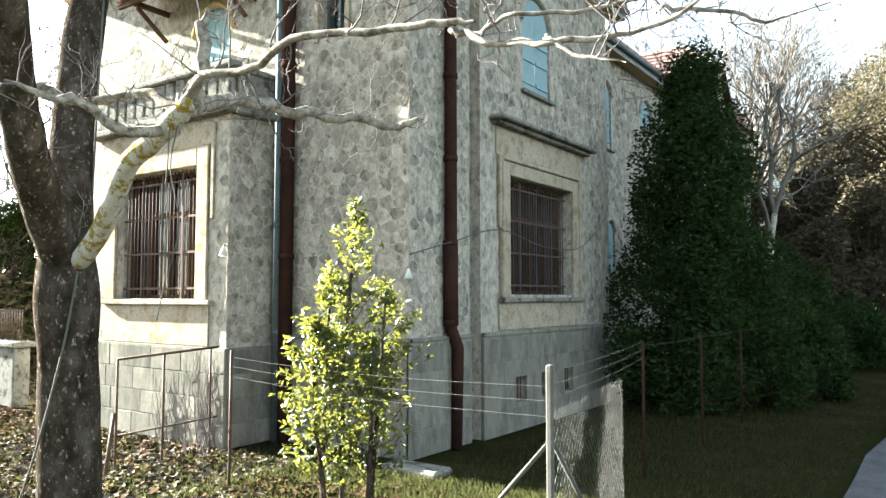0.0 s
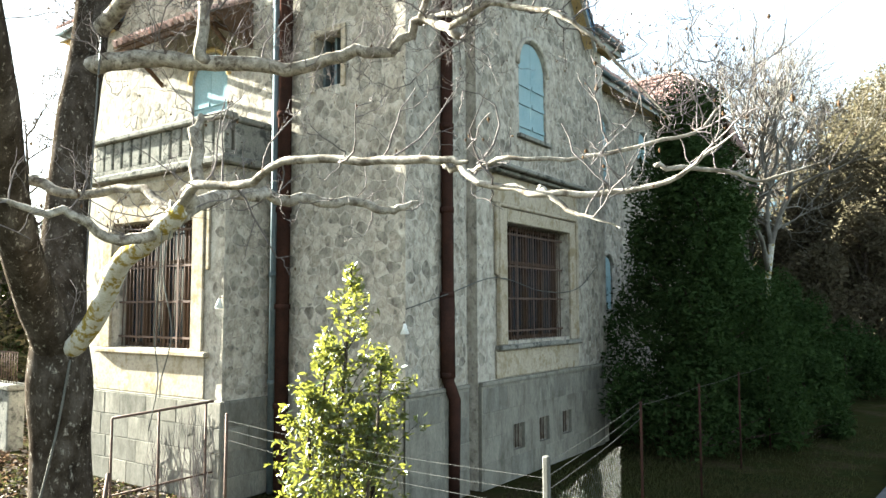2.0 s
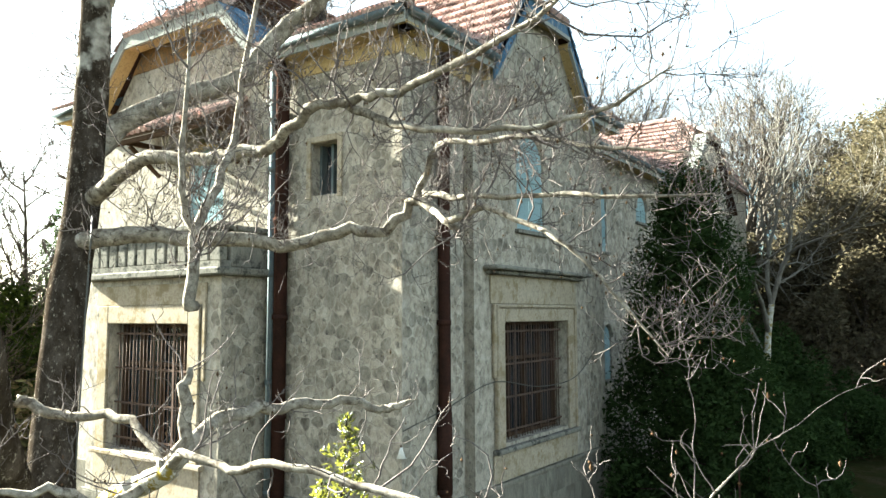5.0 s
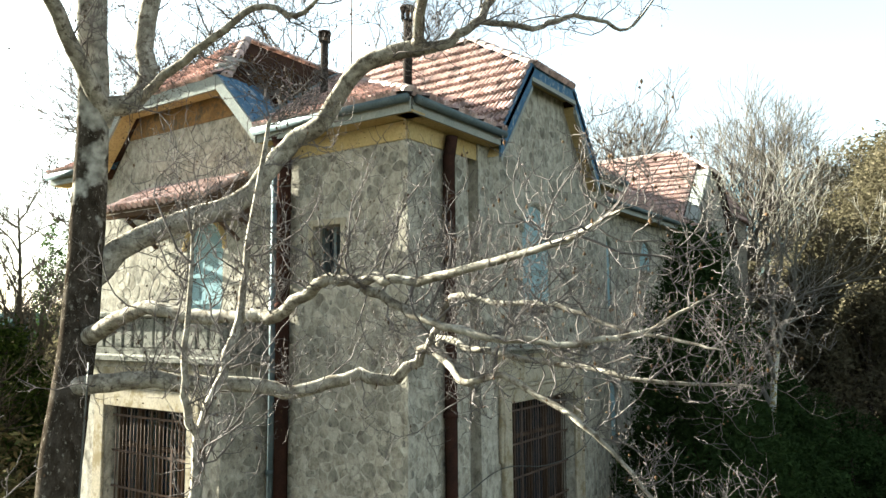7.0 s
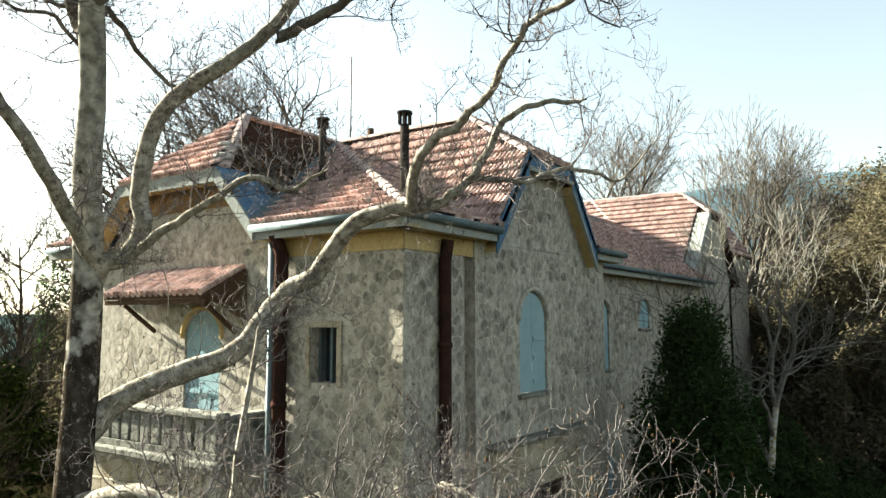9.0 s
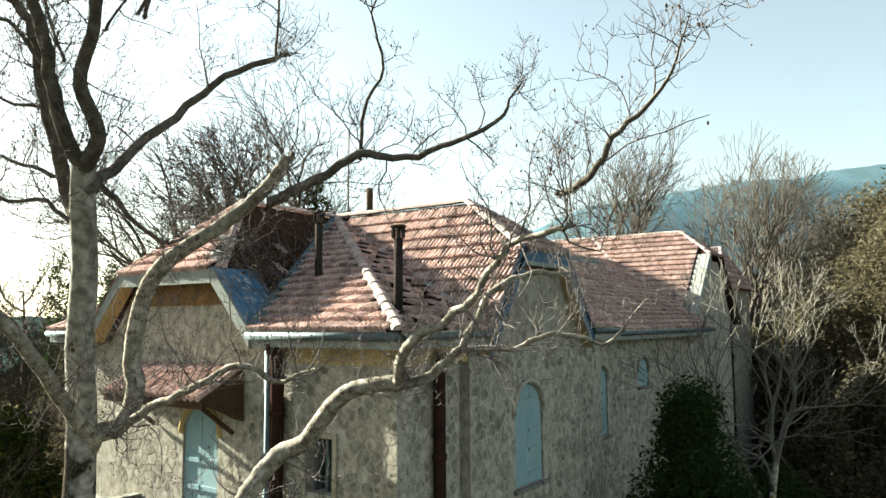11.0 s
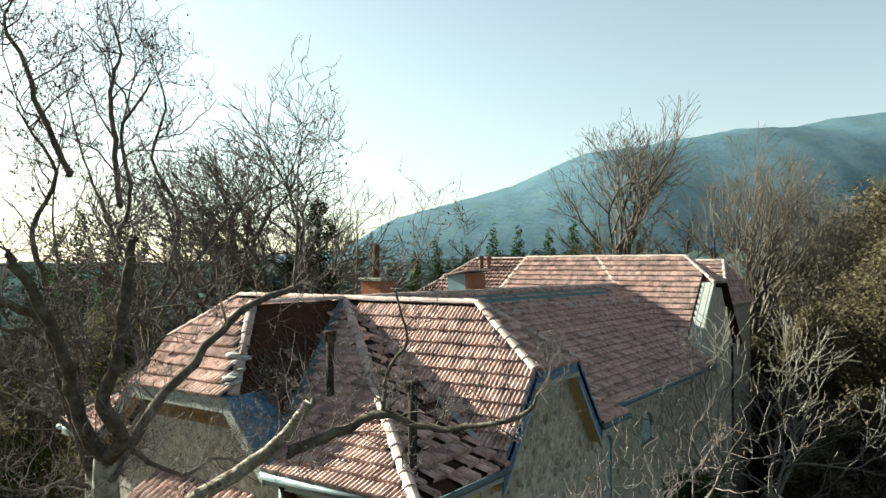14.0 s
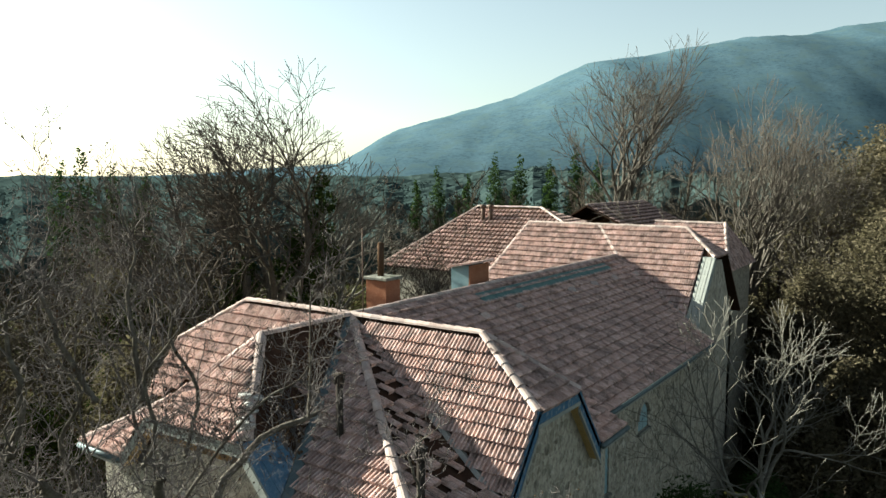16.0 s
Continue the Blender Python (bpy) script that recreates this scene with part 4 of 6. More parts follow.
gate = tagged(rod("iron_gate", [(-10.42, 6.34, 1.68), (-10.05, 7.95, 1.80)], 0.022, IRON, sides=6), label="old iron gate frame of thin rusty tubes", category="gate")
for x, y, z in ((-10.42, 6.34, 1.68), (-10.26, 7.05, 1.73), (-10.08, 7.82, 1.79)):
    rod("upright", [(x, y, 0), (x, y, z)], 0.02, IRON, gate, sides=6)
rod("lower_rail", [(-10.42, 6.34, 0.5), (-10.05, 7.95, 0.62)], 0.016, IRON, gate, sides=6)
rod("strut", [(-10.42, 6.30, 0.85), (-10.1, 6.0, 0.0)], 0.03, IRON, gate, sides=6)

# dry creepers climbing on the bay corner and the gate
def creeper(seed, at, h, label):
    rng = random.Random(seed)
    v, f = [], []
    for _ in range(14):
        p = Vector(at) + Vector((rng.uniform(-0.35, 0.35), rng.uniform(-0.06, 0.06), 0))
        pts = [p.copy()]
        for k in range(8):
            p = p + Vector((rng.gauss(0, 0.06), rng.gauss(0, 0.02), h / 8 * rng.uniform(0.5, 1.2)))
            pts.append(p.copy())
        tube_rings(v, f, pts, [0.008 * (1 - k * 0.09) for k in range(9)], 4, cap=False)
    return tagged(raw("dry_creeper", v, f, TWIG), label=label, category="creeper")


creeper(1, (-10.6, 8.12, 0), 2.0, "dry brown creeper on the bay wall")
creeper(2, (-11.9, 8.12, 0), 1.4, "dry brown creeper on the bay wall")
creeper(3, (-10.2, 7.6, 0), 1.7, "dry brown creeper in the gate")

# porch wall with an iron railing beyond the house
porch = tagged(box("porch_wall", (-21.5, -18.3, 8.4, 8.8, -0.1, 1.42), CONCRETE, bevel=0.03), label="low rendered porch wall with a coping", category="wall")
box("coping", (-21.6, -18.2, 8.32, 8.88, 1.424, 1.56), CONCRETE, porch, bevel=0.03)
rail = tagged(rod("iron_railing", [(-21.4, 8.6, 2.32), (-18.35, 8.6, 2.32)], 0.02, IRON, sides=6), label="dark iron railing on the porch wall", category="railing")
for k in range(24):
    x = -21.4 + 3.05 * k / 23
    rod("baluster", [(x, 8.6, 1.56), (x, 8.6, 2.32)], 0.011, IRON, rail, sides=5)
# rope and cable on the plane tree
cable("rope", [(-6.45, 3.52, 2.9), (-6.40, 3.38, 2.2), (-6.55, 3.25, 1.3), (-6.85, 3.2, 0.6), (-7.0, 3.1, 0.0)], 0.011, POSTMAT, "pale rope hanging down the trunk")
for dx, dy, low_, sway in ((0.0, 0.0, 2.48, 0.05), (0.07, 0.04, 2.72, -0.04)):
    cable("hanging_vine", [(-4.50 + dx, 3.14 + dy, 4.02), (-4.53 + dx + sway, 3.12 + dy, 3.65), (-4.50 + dx - sway, 3.13 + dy, 3.2), (-4.52 + dx + sway, 3.12 + dy, 2.85), (-4.54 + dx, 3.10 + dy, low_)], 0.005, POSTMAT, "thin pale dead vine hanging from a limb")
cable("drop_cable", [(-7.05, 4.05, 6.3), (-6.95, 3.95, 5.0), (-6.75, 3.80, 3.4), (-6.62, 3.72, 2.9)], 0.010, WIREMAT, "grey cable running up the trunk")


# dry creeper over the shaded slope beside the front gable
def roof_creeper():
    rng = random.Random(61)
    P = [Vector(q) for q in slopes["wing_r"]]
    n = (P[1] - P[0]).cross(P[2] - P[0]).normalized()
    n = n if n.z > 0 else -n
    v, f, lv, lf = [], [], [], []
    for k in range(80):
        a, b = rng.random(), rng.random()
        if a + b > 1:
            a, b = 1 - a, 1 - b
        p = P[3] + (P[2] - P[3]) * a * 0.9 + (P[0] - P[3]) * b * 0.75 + n * 0.08
        p.y = max(p.y, P[3].y + 0.95)
        d = (P[1] - P[3]).normalized()
        pts = [p.copy()]
        for i in range(7):
            d = (d + Vector((rng.gauss(0, 0.4), rng.gauss(0, 0.4), rng.gauss(0, 0.4))))
            d = (d - n * (d.dot(n) - rng.uniform(-0.06, 0.04))).normalized()
            p = p + d * rng.uniform(0.1, 0.28)
            pts.append(p.copy())
            for _ in range(1):
                c = p + Vector((rng.gauss(0, 0.1), rng.gauss(0, 0.1), rng.gauss(0, 0.06))) + n * 0.05
                e = Vector((rng.gauss(0, 1), rng.gauss(0, 1), rng.gauss(0, 1))).normalized() * rng.uniform(0.02, 0.05)
                g = e.orthogonal() * 0.6
                j = len(lv)
                lv += [c - e, c + g, c + e, c - g]
                lf.append((j, j + 1, j + 2, j + 3))
        tube_rings(v, f, pts, [0.011 * (1 - 0.1 * i) for i in range(8)], 4, cap=False)
    vine = tagged(raw("roof_creeper", v, f, TWIG), label="dry brown creeper spread over the roof slope", category="creeper")
    tagged(raw("withered_foliage", lv, lf, DEADLEAF, vine, "withered dark leaves"), kind="stuff")


roof_creeper()


# ---- trees ----
class Wood:
    """Collects tapered tubes for one mesh."""

    def __init__(self):
        self.v, self.f = [], []

    def tube(self, pts, radii, sides):
        tube_rings(self.v, self.f, pts, radii, sides, cap=False)

    def mesh(self, name, mat, parent, label=""):
        return raw(name, self.v, self.f, mat, parent, label, smooth=True)


def shoot(rng, start, way, length, r, lift, segs=5, crook=0.3):
    """A crooked shoot that bends upwards (lift > 0) or droops."""
    pts, d, p = [Vector(start)], Vector(way).normalized(), Vector(start)
    step = length / segs
    for i in range(segs):
        d = (d + Vector((rng.gauss(0, crook), rng.gauss(0, crook), rng.gauss(0, crook) + lift))).normalized()
        p = p + d * step
        pts.append(p.copy())
    return pts, [r * (1 - 0.62 * i / segs) for i in range(segs + 1)]


def sprout(rng, wood, tips, pts, radii, level, density, reach, lift):
    """Side shoots along a limb, each with its own twigs."""
    total = sum((b - a).length for a, b in zip(pts, pts[1:]))
    n = max(1, int(total * density))
    for _ in range(n):
        u = rng.uniform(0.12, 1.0) * (len(pts) - 1)
        i = min(int(u), len(pts) - 2)
        s = pts[i].lerp(pts[i + 1], u - i)
        along = (pts[i + 1] - pts[i]).normalized()
        out = Vector((rng.gauss(0, 1), rng.gauss(0, 1), rng.gauss(0.25, 0.8)))
        out = (out - along * out.dot(along)).normalized()
        way = along * rng.uniform(0.2, 0.8) + out
        L = reach * rng.uniform(0.35, 1.0)
        r = min(max(radii[i] * 0.6, 0.0036), 0.0036 + 0.0062 * L)
        p, rad = shoot(rng, s, way, L, r, lift, 6, 0.30)
        wood.tube(p, rad, 4 if level > 0 else 3)
        tips.append(p[-1])
        if level > 0:
            sprout(rng, wood, tips, p, rad, level - 1, density * 1.15, reach * 0.5, lift)


def plane_tree():
    """The big leafless plane tree before the corner of the house."""
    rng = random.Random(5)
    tree = empty_at("plane_tree", (-6.79, 3.72, 0.0), label="large leafless plane tree with mottled bark and seed balls", category="tree")
    trunk = Wood()
    pts = curve_through([(-6.80, 3.74, -0.15, 0.46), (-6.78, 3.70, 0.35, 0.33), (-6.76, 3.67, 1.0, 0.29), (-6.73, 3.61, 1.98, 0.27), (-6.72, 3.57, 2.69, 0.29), (-6.79, 3.59, 3.24, 0.24), (-7.11, 3.77, 4.27, 0.205),
                         (-7.31, 3.95, 5.37, 0.20), (-7.62, 4.25, 6.6, 0.19), (-7.86, 4.44, 8.1, 0.185), (-7.78, 4.4, 9.3, 0.17), (-7.65, 4.27, 10.2, 0.155), (-7.40, 4.15, 11.1, 0.145), (-7.05, 3.9, 11.9, 0.13), (-6.9, 3.82, 12.2, 0.125)], 5)
    trunk.tube([p.to_3d() for p in pts], [p.w * (1 + 0.07 * noise.noise(Vector((p.z * 2.1, 0, 0)))) for p in pts], 18)
    trunk.mesh("trunk", TRUNKBARK, tree, "dark flaking trunk, paler higher up")
    twigs, tips = Wood(), []

    def limb(rows, sub, mat=None, label=""):
        a, b, y, z = (Vector(rows[k]) for k in (0, 1, -2, -1))
        back, on = (a - b).normalized() * 0.05, (z - y).normalized() * 0.18
        heart = min(pts, key=lambda q: (q.to_3d() - a.to_3d()).length)
        gap = (heart.to_3d() - a.to_3d()).length
        if heart.w * 0.5 < gap < 0.75 and a.w > 0.03:
            rows = [(heart.x, heart.y, heart.z - 0.05, a.w)] + rows
            a, b, back = Vector(rows[0]), Vector(rows[1]), Vector((0, 0, 0, 0))
        thin = 0.62 if a.z > 12.4 else 1.0
        rows = [(*r_[:3], r_[3] * thin) for r_ in rows]
        rows = [(*(a + back)[:3], a.w * 0.95 * thin)] + rows + [(*(z + on)[:3], z.w * 0.4 * thin)]
        c = curve_through(rows, 4)
        rad = [max(p.w, 0.004) for p in c]
        j = [p.to_3d() + Vector((rng.gauss(0, 1), rng.gauss(0, 1), rng.gauss(0, 1))) * (0.006 if p.w > 0.07 else min(0.4 * p.w, 0.02)) for p in c]
        w = Wood()
        w.tube(j, rad, 10 if rad[0] > 0.05 else 6)
        # limbs starting above 11.3 m get the bark with painted backlit shade
        w.mesh("limb", mat or (BARK if rad[0] >= 0.2 else BACKLITBARK if rows[0][2] > 11.3 else LIMBBARK), tree, label)
        if sub:
            sprout(rng, twigs, tips, j, rad, 2, (0, 4.6, 7.0, 7.4)[sub], (0, 0.75, 1.1, 1.05)[sub], 0.15)

    limb([(-6.7, 3.55, 2.96, 0.22), (-6.47, 3.18, 3.51, 0.18), (-6.07, 2.8, 4.07, 0.16), (-5.7, 2.53, 4.61, 0.14), (-5.31, 2.28, 5.1, 0.13), (-4.98, 1.98, 5.65, 0.11)], 1)
    limb([(-6.51, 3.56, 3, 0.099), (-5.92, 3.46, 3.3, 0.091), (-5.27, 3.27, 3.72, 0.087), (-4.8, 3.22, 3.91, 0.084), (-4.41, 3.18, 4.07, 0.080)], 0, PALEBARK, "pale limb with mustard patches of bark")
    limb([(-4.41, 3.18, 4.07, 0.05), (-4.04, 3.12, 4.26, 0.034), (-3.55, 3.1, 4.22, 0.03), (-3.07, 3.06, 4.3, 0.027), (-2.49, 3.11, 4.26, 0.025), (-1.93, 3.14, 4.19, 0.023)], 1)
    limb([(-1.93, 3.25, 4.17, 0.023), (-1.65, 3.21, 4.04, 0.02), (-1.27, 3.12, 3.94, 0.018), (-0.94, 3.17, 3.93, 0.015), (-0.67, 3.17, 3.95, 0.012), (-0.51, 3.15, 4.04, 0.008)], 1)
    limb([(-1.77, 3.24, 4.14, 0.014), (-1.5, 3.18, 4.16, 0.012), (-1.14, 3.31, 4.14, 0.011), (-0.82, 3.41, 4.2, 0.01), (-0.64, 3.53, 4.25, 0.008), (-0.52, 3.6, 4.39, 0.006)], 1)
    limb([(-1.27, 3.12, 3.95, 0.016), (-1.14, 3.1, 3.85, 0.013), (-1.01, 3.07, 3.8, 0.008)], 1)
    limb([(-0.7, 3.27, 4.04, 0.012), (-0.46, 3.43, 4.01, 0.01), (-0.34, 3.53, 3.97, 0.008), (-0.23, 3.6, 4.01, 0.005)], 1)
    limb([(-4.42, 3.23, 4.11, 0.07), (-4.66, 3.78, 4.32, 0.06), (-4.72, 4.34, 4.4, 0.055), (-4.6, 4.8, 4.4, 0.05), (-4.38, 5.2, 4.41, 0.043), (-4.16, 5.36, 4.31, 0.038), (-4.03, 5.44, 4.35, 0.036)], 1)
    limb([(-4.36, 3.21, 4.1, 0.06), (-4.24, 3.22, 4.25, 0.052), (-4.24, 3.25, 4.65, 0.048)], 1)
    limb([(-4.3, 3.3, 5.37, 0.047), (-4.34, 3.34, 5.83, 0.042), (-4.48, 3.68, 6.31, 0.037), (-4.58, 3.92, 6.86, 0.032), (-4.65, 4.06, 7.45, 0.026), (-4.63, 4.22, 8.33, 0.02)], 2)
    limb([(-4.34, 3.34, 5.83, 0.035), (-4.31, 3.2, 6.19, 0.027), (-4.27, 3.18, 6.66, 0.02), (-4.28, 3.22, 7.32, 0.012)], 2)
    limb([(-4.62, 3.22, 3.96, 0.05), (-4.61, 2.87, 3.87, 0.04), (-4.67, 2.57, 4.01, 0.035), (-4.76, 2.26, 4.07, 0.025)], 1)
    limb([(-6.18, 3, 4.5, 0.05), (-5.91, 3.21, 4.37, 0.045), (-5.32, 3.38, 4.39, 0.04), (-4.7, 3.34, 4.17, 0.04)], 1)
    limb([(-7.2, 4.13, 6.06, 0.105), (-6.74, 4.45, 6.12, 0.095), (-6.29, 4.77, 6.07, 0.088), (-5.78, 5.13, 6.05, 0.08), (-5.42, 5.33, 5.98, 0.072), (-4.95, 5.58, 6.12, 0.068), (-4.44, 5.81, 6.13, 0.06), (-4.09, 5.9, 6.44, 0.052), (-3.67, 5.86, 6.15, 0.045)], 2)
    limb([(-4.14, 6.12, 6.5, 0.045), (-3.62, 5.67, 6.14, 0.036), (-3.05, 5.57, 6.21, 0.032), (-2.39, 5.45, 5.94, 0.026), (-2.05, 5.47, 5.68, 0.02), (-1.77, 5.58, 5.33, 0.015), (-1.54, 5.66, 5.03, 0.009)], 2)
    limb([(-4.14, 6.12, 6.5, 0.04), (-3.25, 5.9, 6.38, 0.03), (-2.42, 5.75, 6.31, 0.024), (-1.83, 5.68, 6.22, 0.018), (-1.25, 5.85, 6.2, 0.01)], 2)
    limb([(-4.09, 5.9, 6.44, 0.04), (-3.72, 5.74, 6.92, 0.034), (-3.18, 5.64, 6.88, 0.03), (-2.55, 5.59, 6.83, 0.026), (-1.98, 5.52, 6.64, 0.02), (-1.35, 5.49, 6.51, 0.012)], 2)
    limb([(-7.65, 4.29, 6.5, 0.11), (-6.88, 4.19, 6.71, 0.085), (-6.22, 4.14, 6.84, 0.072), (-5.58, 4.23, 6.76, 0.066), (-4.94, 4.31, 6.76, 0.06), (-4.59, 4.31, 6.76, 0.055), (-4.06, 4.28, 7, 0.05), (-3.66, 4.31, 7.06, 0.045), (-3.3, 4.32, 7.03, 0.038), (-2.86, 4.26, 7.02, 0.033), (-2.12, 4.15, 7.13, 0.026), (-1.71, 4.06, 7.21, 0.019), (-1.46, 3.98, 7.29, 0.011)], 2)
    limb([(-3.61, 4.35, 7.01, 0.04), (-3.27, 4.37, 6.8, 0.035), (-2.69, 4.3, 6.63, 0.03), (-1.96, 4.33, 6.55, 0.024), (-1.44, 4.44, 6.61, 0.018), (-1.12, 4.52, 6.78, 0.01)], 2)
    limb([(-7.8, 4.53, 7.27, 0.15), (-7.58, 4.77, 7.62, 0.135), (-7.08, 5.2, 7.9, 0.13), (-6.6, 5.62, 8.16, 0.12), (-6.38, 5.85, 8.56, 0.115), (-6.18, 6.02, 8.87, 0.112), (-5.78, 6.09, 9.06, 0.108), (-5.28, 6.13, 9.6, 0.1), (-4.88, 6.26, 9.75, 0.095), (-4.58, 6.35, 9.78, 0.09)], 2)
    limb([(-4.58, 6.35, 9.78, 0.07), (-4.03, 5.82, 10.24, 0.055), (-3.64, 5.82, 10.45, 0.047), (-3.16, 5.75, 10.7, 0.04), (-2.81, 5.59, 11, 0.034), (-2.53, 5.51, 11.2, 0.03), (-2.09, 5.45, 11.27, 0.025)], 2)
    limb([(-2.08, 5.58, 11.62, 0.036), (-1.74, 5.44, 11.71, 0.03), (-1.49, 5.34, 11.97, 0.026), (-1.25, 5.36, 12.18, 0.02), (-1.04, 5.36, 12.38, 0.014), (-0.9, 5.31, 12.67, 0.008)], 2)
    limb([(-4.58, 6.35, 9.78, 0.07), (-4.23, 6.69, 9.94, 0.055), (-4, 6.93, 10.32, 0.05), (-3.75, 7.04, 10.81, 0.042), (-3.42, 7.25, 11, 0.035), (-3.09, 7.47, 11.04, 0.026)], 2)
    limb([(-4.06, 6.91, 10.14, 0.04), (-3.67, 7.42, 10.16, 0.034), (-3.38, 7.73, 10.3, 0.03), (-3.04, 7.97, 10.28, 0.026), (-2.81, 8.26, 10.2, 0.018), (-2.5, 8.43, 10.61, 0.01)], 2)
    limb([(-7.67, 4.51, 9.18, 0.12), (-7.52, 4.73, 9.29, 0.115), (-7.53, 4.92, 9.65, 0.112), (-7.62, 4.92, 10.14, 0.108), (-7.54, 5.01, 10.85, 0.104), (-7.23, 5.17, 11.3, 0.098), (-6.75, 5.46, 11.65, 0.09), (-6.33, 5.71, 12.02, 0.08), (-6.02, 5.87, 12.44, 0.07)], 2)
    limb([(-6.09, 5.77, 11.97, 0.07), (-5.58, 5.99, 12.21, 0.06), (-4.98, 6.13, 12.47, 0.05), (-4.53, 6.22, 12.37, 0.042), (-3.92, 6.27, 12.41, 0.034), (-3.24, 6.36, 12.63, 0.024), (-3.02, 6.36, 12.88, 0.012)], 2)
    limb([(-4.98, 6.13, 12.47, 0.04), (-4.85, 6.04, 12.97, 0.034), (-4.51, 5.99, 13.38, 0.028), (-4.45, 5.72, 13.95, 0.02), (-4.09, 5.68, 14.31, 0.012)], 2)
    limb([(-7.49, 4.75, 9.29, 0.06), (-6.83, 4.8, 9.58, 0.05), (-6.2, 4.85, 9.79, 0.042), (-5.67, 4.94, 10.02, 0.036), (-5.18, 5.06, 9.87, 0.028), (-4.79, 5.07, 9.97, 0.016)], 2)
    limb([(-7.71, 4.5, 9.09, 0.1), (-7.47, 3.98, 9.67, 0.085), (-7.22, 3.47, 10.23, 0.075), (-7.06, 3.05, 10.63, 0.065), (-6.83, 2.54, 11.09, 0.05)], 2)
    limb([(-6.9, 3.82, 12.14, 0.09), (-6.47, 3.73, 12.42, 0.08), (-6.29, 3.43, 12.87, 0.07), (-5.85, 3.31, 13.33, 0.06), (-5.47, 3.15, 13.9, 0.05), (-5.21, 3.04, 14.32, 0.042)], 2)
    limb([(-6.9, 3.82, 12.14, 0.085), (-6.77, 3.5, 12.53, 0.075), (-6.55, 3.21, 13.15, 0.065), (-6.36, 2.91, 13.71, 0.055), (-6.23, 2.57, 14.22, 0.045)], 2)
    limb([(-6.93, 3.94, 11.99, 0.07), (-7.22, 4.43, 12.39, 0.065), (-7.1, 5.05, 13.03, 0.055), (-6.88, 5.63, 13.66, 0.045), (-6.4, 6.05, 13.95, 0.036)], 2)
    limb([(-6.4, 6.05, 13.95, 0.03), (-6.32, 6.02, 14.68, 0.024), (-6.24, 5.97, 15.56, 0.014)], 2)
    limb([(-5.48, 3.07, 14.5, 0.04), (-5.27, 3.07, 14.82, 0.034), (-5.24, 2.94, 15.33, 0.026), (-4.96, 2.99, 15.67, 0.016)], 2)
    limb([(-6.64, 3.02, 14.06, 0.05), (-6.5, 2.84, 14.57, 0.04), (-6.21, 2.89, 15.07, 0.03), (-6.3, 2.67, 15.5, 0.018)], 2)
    limb([(-7.58, 4.04, 11.89, 0.085), (-7.37, 3.76, 12.45, 0.075), (-7.17, 3.47, 13.02, 0.068), (-6.99, 3.29, 13.5, 0.058), (-6.93, 2.93, 13.8, 0.045), (-6.99, 2.5, 13.94, 0.03)], 3)
    limb([(-7.08, 3.38, 13.24, 0.04), (-7.04, 3.12, 13.54, 0.034), (-7.12, 2.81, 13.61, 0.024), (-7.35, 2.5, 13.91, 0.014)], 3)
    limb([(-7.25, 3.55, 12.85, 0.035), (-7.74, 3.44, 12.93, 0.028), (-8.29, 3.27, 13.21, 0.02), (-8.76, 3.05, 13.28, 0.012)], 3)
    limb([(-6.38, 3.71, 13.56, 0.028), (-6, 3.7, 13.77, 0.022), (-5.64, 3.71, 13.83, 0.018), (-5.41, 3.75, 13.84, 0.013), (-5.19, 3.78, 13.83, 0.008)], 2)
    limb([(-6, 3.7, 13.77, 0.018), (-5.78, 3.71, 13.99, 0.014), (-5.58, 3.7, 14.21, 0.01), (-5.44, 3.65, 14.47, 0.006)], 2)
    limb([(-7.53, 4.18, 12.08, 0.035), (-8.14, 4.1, 12.28, 0.03), (-8.72, 3.91, 12.49, 0.024), (-9.31, 3.71, 12.71, 0.016)], 3)
    limb([(-7.61, 4.18, 11.57, 0.03), (-7.5, 3.74, 11.84, 0.026), (-7.53, 3.35, 11.79, 0.02), (-7.52, 2.97, 11.97, 0.012)], 3)
    limb([(-7.37, 4.29, 12.08, 0.04), (-7.59, 4.78, 11.82, 0.032), (-7.62, 5.28, 11.52, 0.026), (-7.61, 5.77, 11.65, 0.018), (-7.56, 6.19, 11.48, 0.01)], 2)
    limb([(-6.96, 3.57, 13.34, 0.03), (-7.38, 3.57, 14.03, 0.026), (-7.69, 3.62, 14.8, 0.02), (-7.85, 3.79, 15.62, 0.014)], 3)
    limb([(-6.28, 3.56, 14.38, 0.03), (-6.78, 3.64, 14.92, 0.024), (-7.19, 3.64, 15.53, 0.018), (-7.46, 3.63, 16.18, 0.012)], 3)
    limb([(-5.96, 2.86, 15.11, 0.05), (-6, 2.64, 15.58, 0.042), (-6.05, 2.53, 16, 0.034), (-6.13, 2.39, 16.31, 0.024), (-6.06, 2.47, 16.61, 0.012)], 3)
    limb([(-6.3, 3.58, 14.88, 0.05), (-6.29, 3.53, 15.48, 0.042), (-6.29, 3.46, 15.96, 0.034), (-6.24, 3.54, 16.36, 0.022), (-6.35, 3.51, 16.7, 0.01)], 3)
    limb([(-6.56, 4.27, 13.99, 0.04), (-6.32, 4.28, 14.76, 0.034), (-6.44, 4.03, 15.37, 0.028), (-6.28, 4.08, 15.88, 0.02), (-6.4, 4.04, 16.3, 0.01)], 3)
    limb([(-5.91, 2.12, 14.81, 0.05), (-5.65, 2.12, 15.35, 0.04), (-5.69, 2.03, 15.79, 0.03), (-5.57, 2.04, 16.21, 0.018)], 3)
